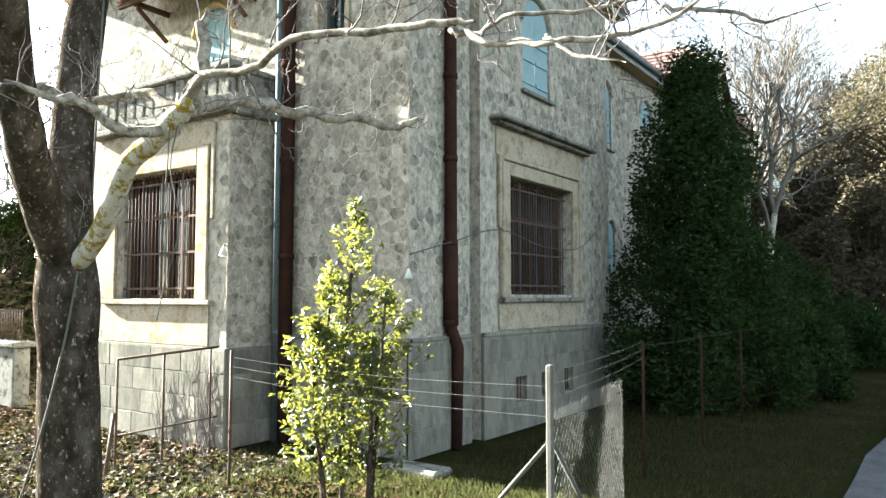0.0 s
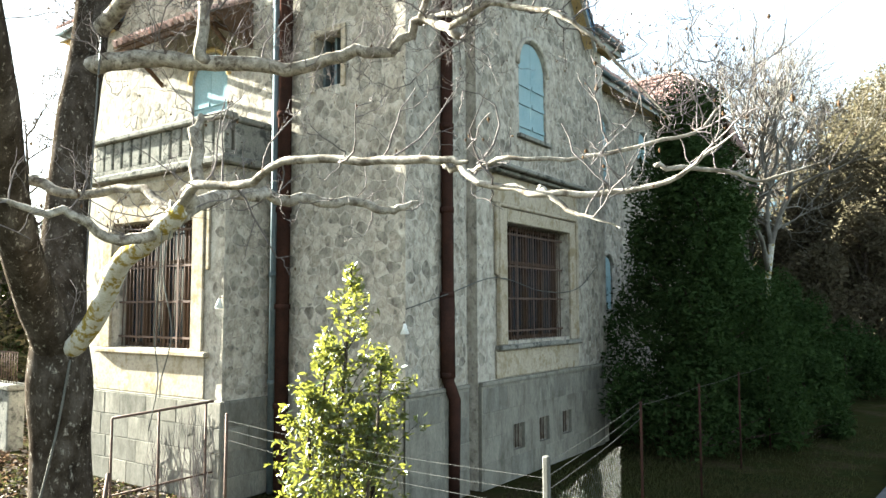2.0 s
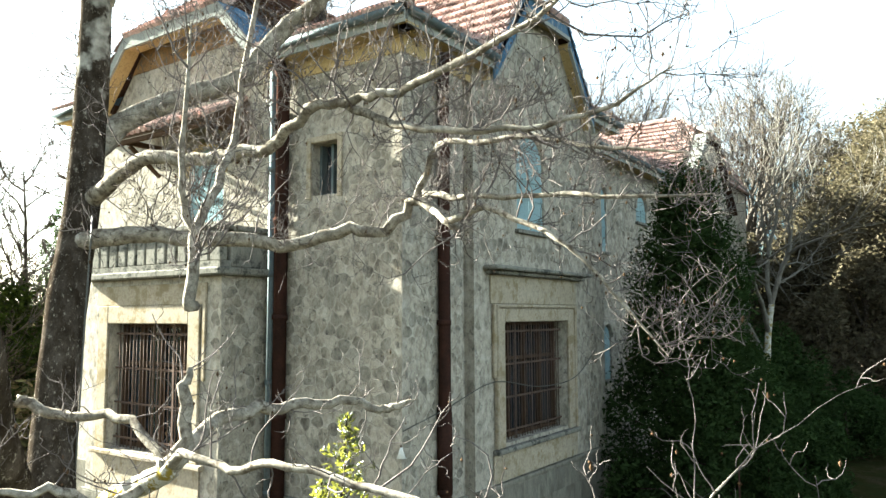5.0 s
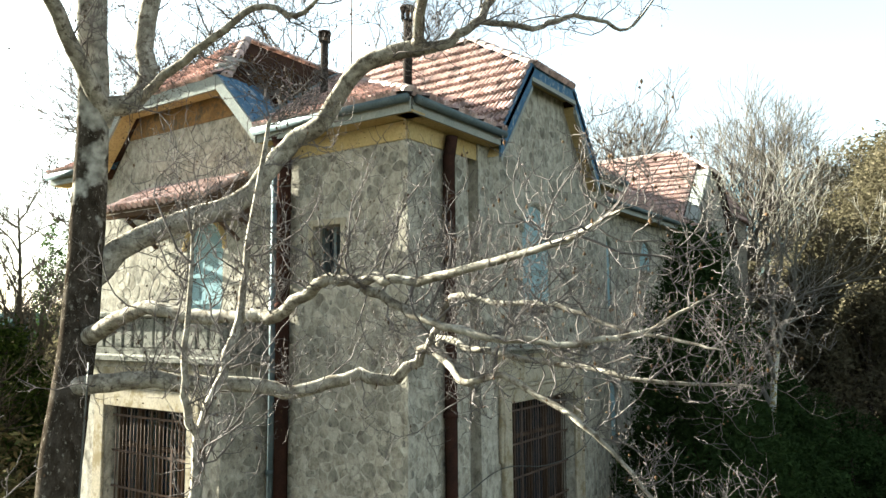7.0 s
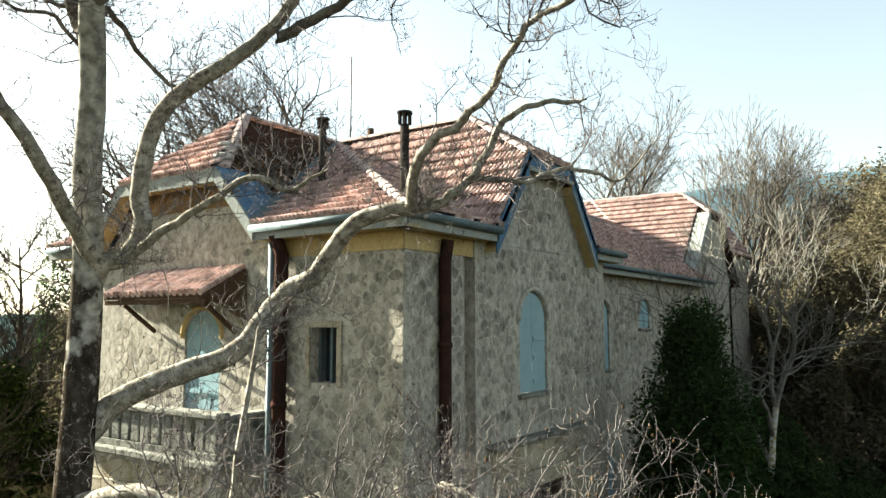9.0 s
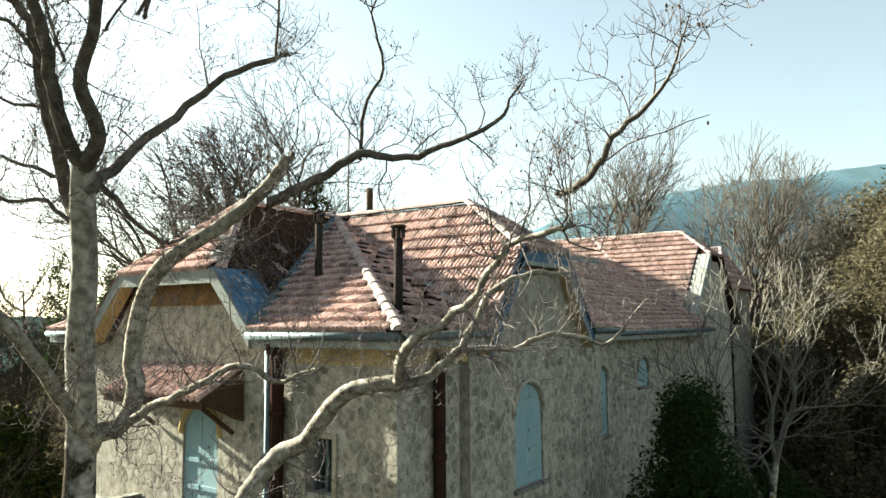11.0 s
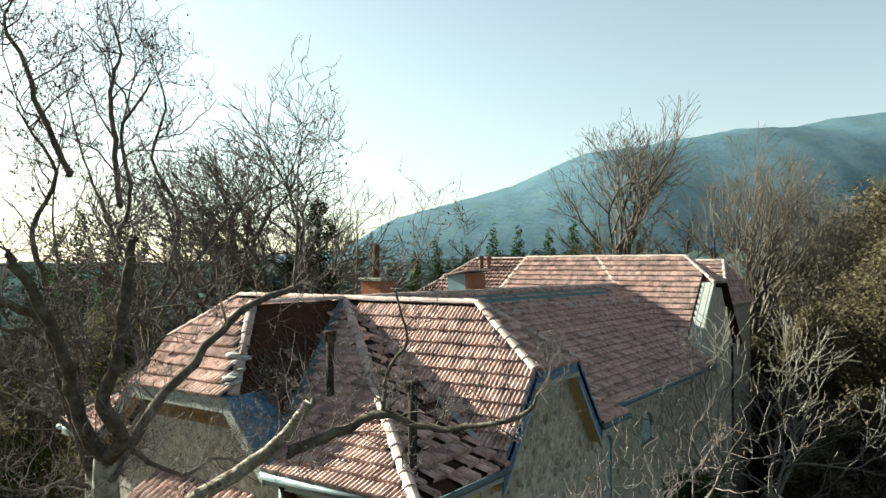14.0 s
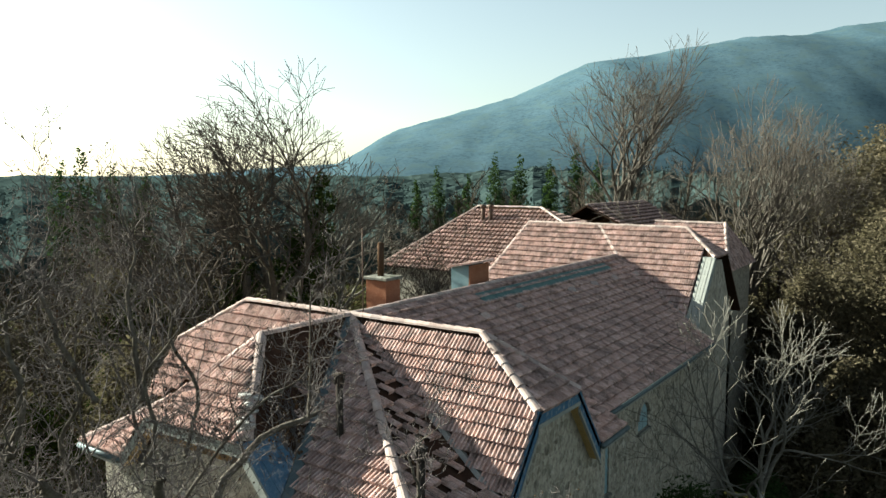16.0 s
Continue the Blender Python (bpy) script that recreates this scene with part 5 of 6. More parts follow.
    limb([(-6.02, 3.88, 13.74, 0.032), (-5.55, 4.05, 14.41, 0.028), (-5.16, 4.25, 14.87, 0.022), (-4.89, 4.47, 15.06, 0.016), (-4.77, 4.6, 15.42, 0.01)], 2)
    tagged(twigs.mesh("twig_spray", TWIG, tree, "pale crooked twigs with dry seed balls"), kind="stuff")
    # dry seed balls and last leaves hanging from the twigs
    balls, v, f = rng.sample(tips, min(len(tips), 4500)), [], []
    for t in balls:
        drop, r = rng.uniform(0.02, 0.09), rng.uniform(0.006, 0.013)
        c = t + Vector((rng.gauss(0, 0.012), rng.gauss(0, 0.012), -drop))
        b = len(v)
        stretch = rng.choice((1.0, 1.0, 1.8))
        v += [c + Vector(q) * r for q in ((1, 0, 0), (0, 1, 0), (-1, 0, 0), (0, -1, 0), (0, 0, stretch), (0, 0, -stretch))]
        f += [(b, b + 1, b + 4), (b + 1, b + 2, b + 4), (b + 2, b + 3, b + 4), (b + 3, b, b + 4), (b + 1, b, b + 5), (b + 2, b + 1, b + 5), (b + 3, b + 2, b + 5), (b, b + 3, b + 5)]
    tagged(raw("seed_spray", v, f, DEADLEAF, tree, "dark dry seed balls"), kind="stuff")
    return tree


plane_tree()


def fan_tree(name, seed, at, height, trunk_r, label, low=0.3, stems=4, tilt=(0.1, 0.6), levels=8, shrink=0.81, spread=0.42, bias=(0, 0, 0.05), tip=0.014, mat=None, trunk_mat=None, side=0.5):
    """An old leafless tree: stems that part in two or three again and again, up to a rounded crown of fine twigs."""
    rng = random.Random(seed)
    tree = empty_at(name, at, label=label, category="tree")
    lean = RIGHT * bias[0] + AHEAD * bias[1] + Vector((0, 0, bias[2]))
    trunk = Wood()
    tp, tr = shoot(rng, Vector(at) + Vector((0, 0, -0.3)), Vector((0, 0, 1)) + lean * 0.5, height * low, trunk_r, 0.1, 6, 0.05)
    trunk.tube(tp, [trunk_r * (1 - 0.06 * i) for i in range(7)], 10)
    trunk.mesh("trunk", trunk_mat or mat, tree)
    fine = Wood()
    first = height * (1 - low) * (1 - shrink) / (1 - shrink ** (levels + 1)) * 0.84

    def grow(wood, p, d, L, r, level):
        segs = 3 if level < 4 else 2
        pts, q = [p], p
        for _ in range(segs):
            d = (d + lean + Vector((rng.gauss(0, 0.13), rng.gauss(0, 0.13), rng.gauss(0.02, 0.13)))).normalized()
            q = q + d * (L / segs)
            pts.append(q)
        end = max(r * 0.74, tip)
        wood.tube(pts, [r + (end - r) * i / segs for i in range(segs + 1)], 7 if level < 2 else 4 if level < 4 else 3)
        if level >= levels:
            return
        n_ = 3 if rng.random() < 0.28 else 2
        axis = d.orthogonal().normalized()
        spin = rng.uniform(0, 6.283)
        for k in range(n_):
            way = Matrix.Rotation(spin + k * 6.283 / n_ + rng.gauss(0, 0.3), 3, d) @ axis
            open_ = spread * rng.uniform(0.55, 1.35)
            grow(wood, q, (d * math.cos(open_) + way * math.sin(open_)).normalized(), L * shrink * rng.uniform(0.8, 1.15), end * (0.95 if k == 0 else 0.8), level + 1)
        if rng.random() < side and level < levels - 1:
            way = (d * 0.5 + Vector((rng.gauss(0, 1), rng.gauss(0, 1), rng.gauss(0, 0.6)))).normalized()
            grow(fine, pts[1], way, L * 0.6, max(r * 0.45, tip), min(levels, level + 3))

    for k in range(stems):
        a = k * 6.283 / stems + rng.gauss(0, 0.3)
        t = tilt[0] + (tilt[1] - tilt[0]) * ((k * 0.618 + 0.3) % 1)
        stem = Wood()
        grow(stem, tp[-1 - k % 3], Vector((math.cos(a) * math.sin(t), math.sin(a) * math.sin(t), math.cos(t))), first * rng.uniform(0.9, 1.1), trunk_r * 0.6, 0)
        stem.mesh("stem", mat, tree)
    tagged(fine.mesh("twig_haze", mat, tree), kind="stuff")
    return tree


def leaf_cloud(rng, lumps, count, size, jitter=0.5):
    """Leaves as small folded plates over the shells of many lumps: (x, y, z, radius)."""
    v, f = [], []
    weights = [l[3] ** 2 for l in lumps]
    for l in rng.choices(lumps, weights, k=count):
        d = Vector((rng.gauss(0, 1), rng.gauss(0, 1), rng.gauss(0, 1))).normalized()
        c = Vector(l[:3]) + d * l[3] * rng.uniform(0.55, 1.08)
        a = Vector((rng.gauss(0, 1), rng.gauss(0, 1), rng.gauss(0, 0.7))).normalized()
        n = (d * 0.8 + Vector((rng.gauss(0, jitter), rng.gauss(0, jitter), rng.gauss(0.3, jitter)))).normalized()
        side = a.cross(n)
        if side.length < 1e-3:
            continue
        side.normalize()
        s = size * rng.uniform(0.6, 1.3)
        b = len(v)
        v += [c - a * s, c + side * s * 0.38 + n * s * 0.12, c + a * s, c - side * s * 0.38 + n * s * 0.12]
        f += [(b, b + 1, b + 2), (b, b + 2, b + 3)]
    return v, f


def laurel():
    """The young bay laurel before the corner: several stems, sunlit yellow-green leaves."""
    rng = random.Random(11)
    tree = empty_at("bay_laurel", (-6.05, 6.75, 0), label="young bay laurel with glossy yellow-green leaves", category="shrub")
    base = Vector((-6.05, 6.75, 0))
    lumps, sh = [], Wood()
    right, fwd = Vector((0.82, 0.575, 0)), Vector((-0.575, 0.82, 0))
    for dx, dy, h, lean in ((0.0, 0.0, 4.05, 0.18), (-0.25, 0.1, 3.2, -0.3), (0.36, 0.05, 2.9, 0.3), (-0.15, -0.2, 2.5, -0.6), (0.3, -0.1, 2.3, 0.7)):
        s = base + right * dx + fwd * dy
        p, r = shoot(rng, s + Vector((0, 0, -0.1)), (0.82 * lean * 0.25, 0.575 * lean * 0.25, 1), h, 0.035, 0.05, 9, 0.035)
        w = Wood()
        w.tube(p, r, 6)
        for k in range(34):
            u = 0.14 + 0.86 * k / 34
            i = min(int(u * 9), 8)
            q = p[i].lerp(p[i + 1], u * 9 - i)
            wide = 0.88 * math.sin(math.pi * min(1, 0.18 + u * 0.86)) ** 0.8 + 0.05
            a = rng.uniform(0, 6.28)
            p2, r2 = shoot(rng, q, (math.cos(a), math.sin(a), 0.9), wide * rng.uniform(0.6, 1.1), 0.008, 0.1, 4, 0.15)
            sh.tube(p2, r2, 3)
            for t in p2[2:]:
                lumps.append((t.x, t.y, t.z, rng.uniform(0.06, 0.13)))
        w.mesh("stem", BARK, tree)
    tagged(sh.mesh("shoot_wood", BARK, tree), kind="stuff")
    v, f = leaf_cloud(rng, lumps, 6000, 0.055, 0.8)
    raw("foliage", v, f, LAUREL, tree, "dense glossy leaves")


laurel()


def leafy_tree(name, seed, at, height, radius, mat, count, size, label, low=0.12, lumps_n=60, cone=0.5, trunk=0.16):
    """A tree in leaf: trunk and limbs, and a crown of many ragged lumps of leaves with gaps."""
    rng = random.Random(seed)
    tree = empty_at(name, at, label=label, category="tree")
    b = Vector(at)
    w, limbs = Wood(), Wood()
    tp, _ = shoot(rng, b + Vector((0, 0, -0.2)), (0, 0, 1), height * 0.9, trunk, 0.1, 8, 0.04)
    w.tube(tp, [trunk * (1 - 0.1 * i) + 0.01 for i in range(9)], 7)
    lumps = []
    for k in range(lumps_n):
        u = low + (1 - low) * (k + rng.random()) / lumps_n
        wide = radius * (1 - cone * u) * math.sqrt(max(0.2, 1 - ((u - 0.38) / 0.72) ** 2))
        if u > 0.8:
            wide *= math.sqrt(max(0.03, (1 - u) / 0.2))
        a, q = rng.uniform(0, 6.283), math.sqrt(rng.uniform(0.12, 1.0))
        c = b + Vector((math.cos(a) * wide * q, math.sin(a) * wide * q, height * u * 0.97))
        lumps.append((c.x, c.y, c.z, radius * rng.uniform(0.16, 0.34)))
        if k % 3 == 0:
            s = tp[min(int(u * 7), 7)]
            limbs.tube([s, s.lerp(c, 0.5) + Vector((0, 0, 0.1)), c], [trunk * 0.3, trunk * 0.2, 0.01], 4)
    w.mesh("trunk", BARK, tree)
    tagged(limbs.mesh("branchwork", BARK, tree), kind="stuff")
    v, f = leaf_cloud(rng, lumps, count, size, 0.6)
    raw("crown", v, f, mat, tree)
    return tree


WOODMAT = material("grey_brown_wood_twigs", [(0.033, 0.028, 0.022), (0.065, 0.054, 0.043)], size=2.0, bump=0.0)
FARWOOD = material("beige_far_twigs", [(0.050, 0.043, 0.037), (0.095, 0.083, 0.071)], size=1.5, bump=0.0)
HAZE = material("brown_twig_haze", [(0.043, 0.035, 0.029), (0.089, 0.075, 0.063)], size=1.5, bump=0.0)
GREYBARK = material("pale_grey_bark", [(0.084, 0.076, 0.065), (0.174, 0.161, 0.140)], size=0.4, bump=0.3)


# ---- trees in leaf ----
leafy_tree("evergreen_tree", 21, (-4.9, 18.3, 0), 8.7, 2.5, EVERGREEN, 56000, 0.075, "dense dark evergreen tree beside the house wall", low=0.03, lumps_n=130, cone=0.68)
leafy_tree("evergreen_tree", 22, (-5.3, 22.2, 0), 5.4, 1.8, EVERGREEN, 18000, 0.085, "broad dark evergreen behind the fence", low=0.05, lumps_n=60, cone=0.4)
leafy_tree("evergreen_tree", 23, (-4.8, 28.0, 0), 3.6, 2.2, EVERGREEN, 10000, 0.12, "low dark evergreen behind the fence", low=0.05, lumps_n=50, cone=0.3)
for k, (x, y, h, r) in enumerate(((-4.3, 25.2, 2.6, 1.7), (-3.0, 21.0, 2.0, 1.3), (-3.2, 31.5, 2.2, 1.9), (-5.6, 31.0, 4.6, 2.2), (-3.6, 35.5, 2.6, 2.0))):
    leafy_tree("evergreen_shrub", 24 + k, (x, y, 0), h, r, EVERGREEN, 8000, 0.085, "dark evergreen shrub in the shade beside the lane", low=0.04, lumps_n=40, cone=0.3, trunk=0.08)
fan_tree("bare_tree", 31, (-5.3, 27.2, 0), 15.5, 0.15, "slender leafless tree with pale twigs", low=0.38, stems=5, tilt=(0.05, 1.1), levels=6, spread=0.40, bias=(0, 0, 0.03), tip=0.010, mat=GREYBARK, trunk_mat=PALEBARK)
fan_tree("old_plane_tree", 32, (-26.0, 20.6, 0), 24.0, 0.5, "tall old leafless plane tree hung with ivy", low=0.36, stems=6, tilt=(0.15, 1.0), levels=8, spread=0.5, bias=(-0.05, 0, 0.01), tip=0.014, mat=HAZE, trunk_mat=GREYBARK)
fan_tree("old_plane_tree", 35, (-24.0, 26.1, 0), 20.3, 0.34, "tall leafless plane tree with ivy on its trunk", low=0.5, stems=4, tilt=(0.05, 0.55), levels=7, bias=(0.03, 0, 0.03), tip=0.014, mat=GREYBARK, trunk_mat=PALEBARK)
fan_tree("bare_tree", 33, (-20.0, 28.5, 0), 16.5, 0.26, "pale-barked leafless tree behind the roofs", low=0.4, stems=3, tilt=(0.1, 0.5), levels=7, tip=0.013, mat=HAZE, trunk_mat=PALEBARK)
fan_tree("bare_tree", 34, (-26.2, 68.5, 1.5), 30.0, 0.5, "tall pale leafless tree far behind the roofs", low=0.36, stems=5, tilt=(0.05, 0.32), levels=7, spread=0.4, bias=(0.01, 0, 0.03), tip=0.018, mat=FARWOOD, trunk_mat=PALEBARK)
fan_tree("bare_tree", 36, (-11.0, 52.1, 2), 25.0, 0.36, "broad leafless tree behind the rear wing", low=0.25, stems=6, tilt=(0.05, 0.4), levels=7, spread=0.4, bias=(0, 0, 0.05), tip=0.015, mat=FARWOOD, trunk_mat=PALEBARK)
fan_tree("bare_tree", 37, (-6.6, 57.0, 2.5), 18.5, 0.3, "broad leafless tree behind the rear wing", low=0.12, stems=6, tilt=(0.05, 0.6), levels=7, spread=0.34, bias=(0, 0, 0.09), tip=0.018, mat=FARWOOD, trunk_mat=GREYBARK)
for k, (x, y, h, r) in enumerate(((-6.2, 43.5, 9.0, 3.0), (-3.2, 40.0, 8.0, 2.8), (-1.2, 46.5, 11.0, 3.6), (-6.8, 49.5, 11.0, 3.4), (-4.5, 36.5, 6.0, 2.4), (-9.5, 46.0, 9.5, 2.8))):
    leafy_tree("scrub_oak", 170 + k, (x, y, ground_height(x, y)), h, r, OAKLEAF, 8000, 0.15, "dull brown-green oak beside the lane", low=0.05, lumps_n=80, cone=0.35, trunk=0.2)
leafy_tree("oak_tree", 49, (-1.6, 44.5, ground_height(-1.6, 44.5)), 15.5, 5.2, OAKLEAF, 36000, 0.125, "broad oak with dry brown-green leaves", low=0.10, lumps_n=170, cone=0.12, trunk=0.35)
for k, (x, y, h, r) in enumerate(((-3.6, 60.0, 17.5, 8.0), (2.5, 52.0, 17.0, 7.5), (0.5, 68.0, 20.0, 8.5), (9.0, 62.0, 18.0, 8.5), (4.0, 44.0, 12.0, 5.5), (-3.0, 80.0, 17.0, 8.0))):
    leafy_tree("oak_tree", 50 + k, (x, y, ground_height(x, y)), h, r, OAKLEAF, 14000, 0.22, "broad oak with dry brown-green leaves", low=0.10, lumps_n=110, cone=0.08, trunk=0.35)
for k, (x, y, h, r, m) in enumerate(((-33.0, 15.0, 6.5, 3.2, IVY), (-30.5, 24.5, 9.5, 3.4, IVY), (-36.0, 22.0, 8.0, 3.6, OAKLEAF), (-27.5, 27.5, 10.0, 3.0, IVY), (-40.0, 16.0, 7.0, 3.5, OAKLEAF), (-24.5, 16.5, 6.0, 2.4, OAKLEAF),
                                       (-43.0, 27.0, 10.0, 4.0, IVY), (-29.0, 11.0, 5.0, 2.6, OAKLEAF), (-34.0, 31.0, 11.0, 4.0, IVY), (-46.0, 12.0, 7.0, 4.0, IVY), (-24.0, 30.0, 9.0, 2.8, OAKLEAF), (-52.0, 30.0, 11.0, 4.5, OAKLEAF))):
    leafy_tree("holm_oak", 150 + k, (x, y, ground_height(x, y)), h, r, m, 7000, 0.15, "dark olive-green tree tangled with bare branches", low=0.06, lumps_n=70, cone=0.35, trunk=0.2)
# ivy on the old plane trees
for k, (x, y, h) in enumerate(((-26.4, 21.6, 13.5), (-24.2, 24.4, 17.5), (-25.0, 23.4, 15.0), (-28.3, 20.4, 11.0))):
    leafy_tree("ivy_column", 60 + k, (x, y, 0), h, 1.9, IVY, 10000, 0.11, "dark ivy climbing an old trunk", low=0.05, lumps_n=40, cone=0.45, trunk=0.12)


def cypress(seed, at, h, label):
    rng = random.Random(seed)
    t = empty_at("cypress", at, label=label, category="tree", group="far cypresses")
    b = Vector(at)
    v, f = [], []
    tube_rings(v, f, [b, b + Vector((0, 0, h * 0.5))], [0.2, 0.1], 6)
    raw("trunk", v, f, BARK, t)
    lumps = []
    for k in range(40):
        u = k / 40
        w = h * 0.07 * math.sin(math.pi * min(1, 0.2 + u * 0.8)) ** 0.7
        a = rng.uniform(0, 6.28)
        lumps.append((b.x + math.cos(a) * w * 0.6, b.y + math.sin(a) * w * 0.6, b.z + h * (0.05 + 0.93 * u), w * 0.75 + 0.1))
    v, f = leaf_cloud(rng, lumps, 2600, 0.27, 0.5)
    raw("crown", v, f, EVERGREEN, t)
    return t


rng = random.Random(77)
for k, (x, y, h) in enumerate(((-83, 45, 22.5), (-80, 47, 20.5), (-86, 44, 21.5), (-77, 49, 19.5), (-75, 43, 15), (-70, 98, 18.5), (-66, 101, 17), (-62, 103, 20), (-58, 104, 19), (-54, 107, 17.5), (-50, 108, 19), (-73, 96, 16), (-47, 110, 16.5), (-10, 108, 12), (-7, 111, 14), (-4, 108, 11.5), (-56, 99, 15), (-64, 95, 14))):
    cypress(100 + k, (x, y, ground_height(x, y)), h, "dark narrow cypress in the far woods")


# ---- woods ----
def wood_variant(seed, h, spread):
    rng = random.Random(seed)
    w = Wood()
    tp, _ = shoot(rng, (0, 0, -0.3), (rng.gauss(0, 0.05), rng.gauss(0, 0.05), 1), h * 0.88, 0.2, 0.1, 6, 0.06)
    w.tube(tp, [0.2 * (1 - 0.14 * i) + 0.01 for i in range(7)], 5)
    for k in range(18):
        u = 0.15 + 0.83 * (k + rng.random()) / 18
        i = min(int(u * 6), 5)
        a = k * 2.4 + rng.gauss(0, 0.4)
        L = spread * (1.1 - 0.6 * u) * rng.uniform(0.7, 1.1)
        p, r = shoot(rng, tp[i].lerp(tp[i + 1], u * 6 - i), (math.cos(a), math.sin(a), rng.uniform(0.5, 1.2)), L, 0.06, 0.1, 4, 0.16)
        w.tube(p, r, 3)
        for _ in range(7):
            q = rng.uniform(0.2, 1) * 3.99
            n_ = int(q)
            d = (p[n_ + 1] - p[n_]).normalized() + Vector((rng.gauss(0, 0.6), rng.gauss(0, 0.6), rng.gauss(0.3, 0.4)))
            p2, r2 = shoot(rng, p[n_].lerp(p[n_ + 1], q - n_), d, L * rng.uniform(0.25, 0.5), 0.028, 0.1, 2, 0.2)
            w.tube(p2, r2, 3)
            for _ in range(4):
                d2 = (p2[2] - p2[1]).normalized() + Vector((rng.gauss(0, 0.7), rng.gauss(0, 0.7), rng.gauss(0.3, 0.5)))
                s = p2[0].lerp(p2[2], rng.random())
                p3, r3 = shoot(rng, s, d2, L * rng.uniform(0.12, 0.26), 0.016, 0.1, 1, 0.3)
                w.tube(p3, r3, 3)
    return np.array([tuple(q) for q in w.v], dtype=np.float32), w.f


def woods(name, places, variants, mat, label, seed):
    """A far wood of leafless trees, as one object."""
    rng = random.Random(seed)
    V, F, n0 = [], [], 0
    for x, y, s in places:
        v, f = rng.choice(variants)
        a = rng.uniform(0, 6.28)
        c, q = math.cos(a) * s, math.sin(a) * s
        M = np.array([[c, -q, 0], [q, c, 0], [0, 0, s * rng.uniform(0.9, 1.15)]], dtype=np.float32)
        V.append(v @ M.T + np.array([x, y, ground_height(x, y)], dtype=np.float32))
        F += [tuple(i + n0 for i in t) for t in f]
        n0 += len(v)
    return tagged(raw(name, np.concatenate(V).tolist(), F, mat), label=label, category="woods", kind="stuff")


def clear_of_houses(x, y):
    return not (-24 < x < -3 and -2 < y < 43) and not (-40 < x < -10 and 40 < y < 58) and not (-4.5 < x < 6 and y < 40)


def sow(rng, count, d0, d1, u0, u1):
    out = []
    while len(out) < count:
        d = rng.uniform(d0, d1)
        u = rng.uniform(u0, u1) * d
        p = AHEAD * d + RIGHT * u
        if clear_of_houses(p.x, p.y):
            out.append((p.x, p.y, rng.uniform(0.7, 1.1)))
    return out


kinds = [wood_variant(s, 13.5, 5.0) for s in (201, 202, 203, 204)]
rng = random.Random(9)
woods("bare_woods", sow(rng, 24, 62, 120, -0.05, 0.62), kinds, WOODMAT, "grey-brown leafless woods behind the roofs", 1)
woods("bare_woods", [(x, y, s * 1.25) for x, y, s in sow(rng, 14, 62, 105, 0.02, 0.55)], kinds, WOODMAT, "tall grey-brown leafless woods behind the rear wing", 11)
woods("bare_woods", sow(rng, 30, 26, 62, -0.75, -0.28), kinds, WOODMAT, "tangled leafless trees beside the house", 2)
woods("bare_woods", sow(rng, 26, 60, 130, -0.75, -0.05), kinds, WOODMAT, "leafless woods on the far side", 3)
woods("bare_woods", sow(rng, 5, 40, 62, 0.36, 0.70), kinds, WOODMAT, "leafless trees along the lane", 4)


def thicket(name, mat, count, lumps, size, seed, label):
    rng = random.Random(seed)
    v, f = leaf_cloud(rng, lumps, count, size, 0.6)
    return tagged(raw(name, v, f, mat), label=label, category="undergrowth", kind="stuff")


def lump_rows(rng, places, lo, hi):
    out = []
    for x, y, s in places:
        z = ground_height(x, y)
        r = rng.uniform(lo, hi)
        out.append((x, y, z + r * 0.45, r))
    return out


BRUSH = material("brown_undergrowth", [(0.036, 0.038, 0.017), (0.069, 0.056, 0.030), (0.033, 0.043, 0.018)], size=3.0, bump=0.0, piece=0.3)
thicket("undergrowth", BRUSH, 34000, lump_rows(rng, sow(rng, 210, 24, 70, -0.78, -0.22), 0.9, 3.2), 0.2, 5, "brown and green undergrowth below the trees")
thicket("undergrowth", BRUSH, 26000, lump_rows(rng, sow(rng, 190, 58, 130, -0.78, 0.75), 1.6, 4.5), 0.45, 6, "brown and green undergrowth on the far slope")
thicket("undergrowth", OAKLEAF, 12000, lump_rows(rng, sow(rng, 60, 40, 75, 0.36, 0.75), 1.6, 4.0), 0.35, 7, "brown-green scrub on the slope")
# grey-blue leaf tones carry painted aerial haze for the far woods
FARLEAF = material("far_leaf_painted_haze", [(0.025, 0.039, 0.039), (0.039, 0.055, 0.053)], size=20.0, bump=0.0, piece=0.2)
woods_far = lump_rows(rng, sow(rng, 700, 115, 420, -0.85, 0.85), 3.0, 7.5)
thicket("far_treetops", FARLEAF, 40000, woods_far, 0.7, 8, "dark treetops far off, haze painted into their colour")


def far_canopy():
    """The uneven top of the woods that fill the distance."""
    v, f = [], []
    rows, cols = 110, 170
    for j in range(rows):
        d = 112 * (1150 / 112) ** (j / (rows - 1))
        for i in range(cols):
            u = (-1.0 + 2.0 * i / (cols - 1)) * d
            p = AHEAD * d + RIGHT * u
            k = d / 110
            h = 5.5 + 3.0 * noise.noise(Vector((p.x / 9, p.y / 9, 0))) + 1.6 * k ** 0.5 * noise.noise(Vector((p.x / (4 * k), p.y / (4 * k), 5)))
            v.append((p.x, p.y, ground_height(p.x, p.y) + (h if j else -1.0)))
    for j in range(rows - 1):
        for i in range(cols - 1):
            f.append((j * cols + i, j * cols + i + 1, (j + 1) * cols + i + 1, (j + 1) * cols + i))
    return tagged(raw("far_woodland", v, f, FARLEAF), label="dark woodland covering the distance, haze painted into its colour", category="woods", kind="stuff")


far_canopy()

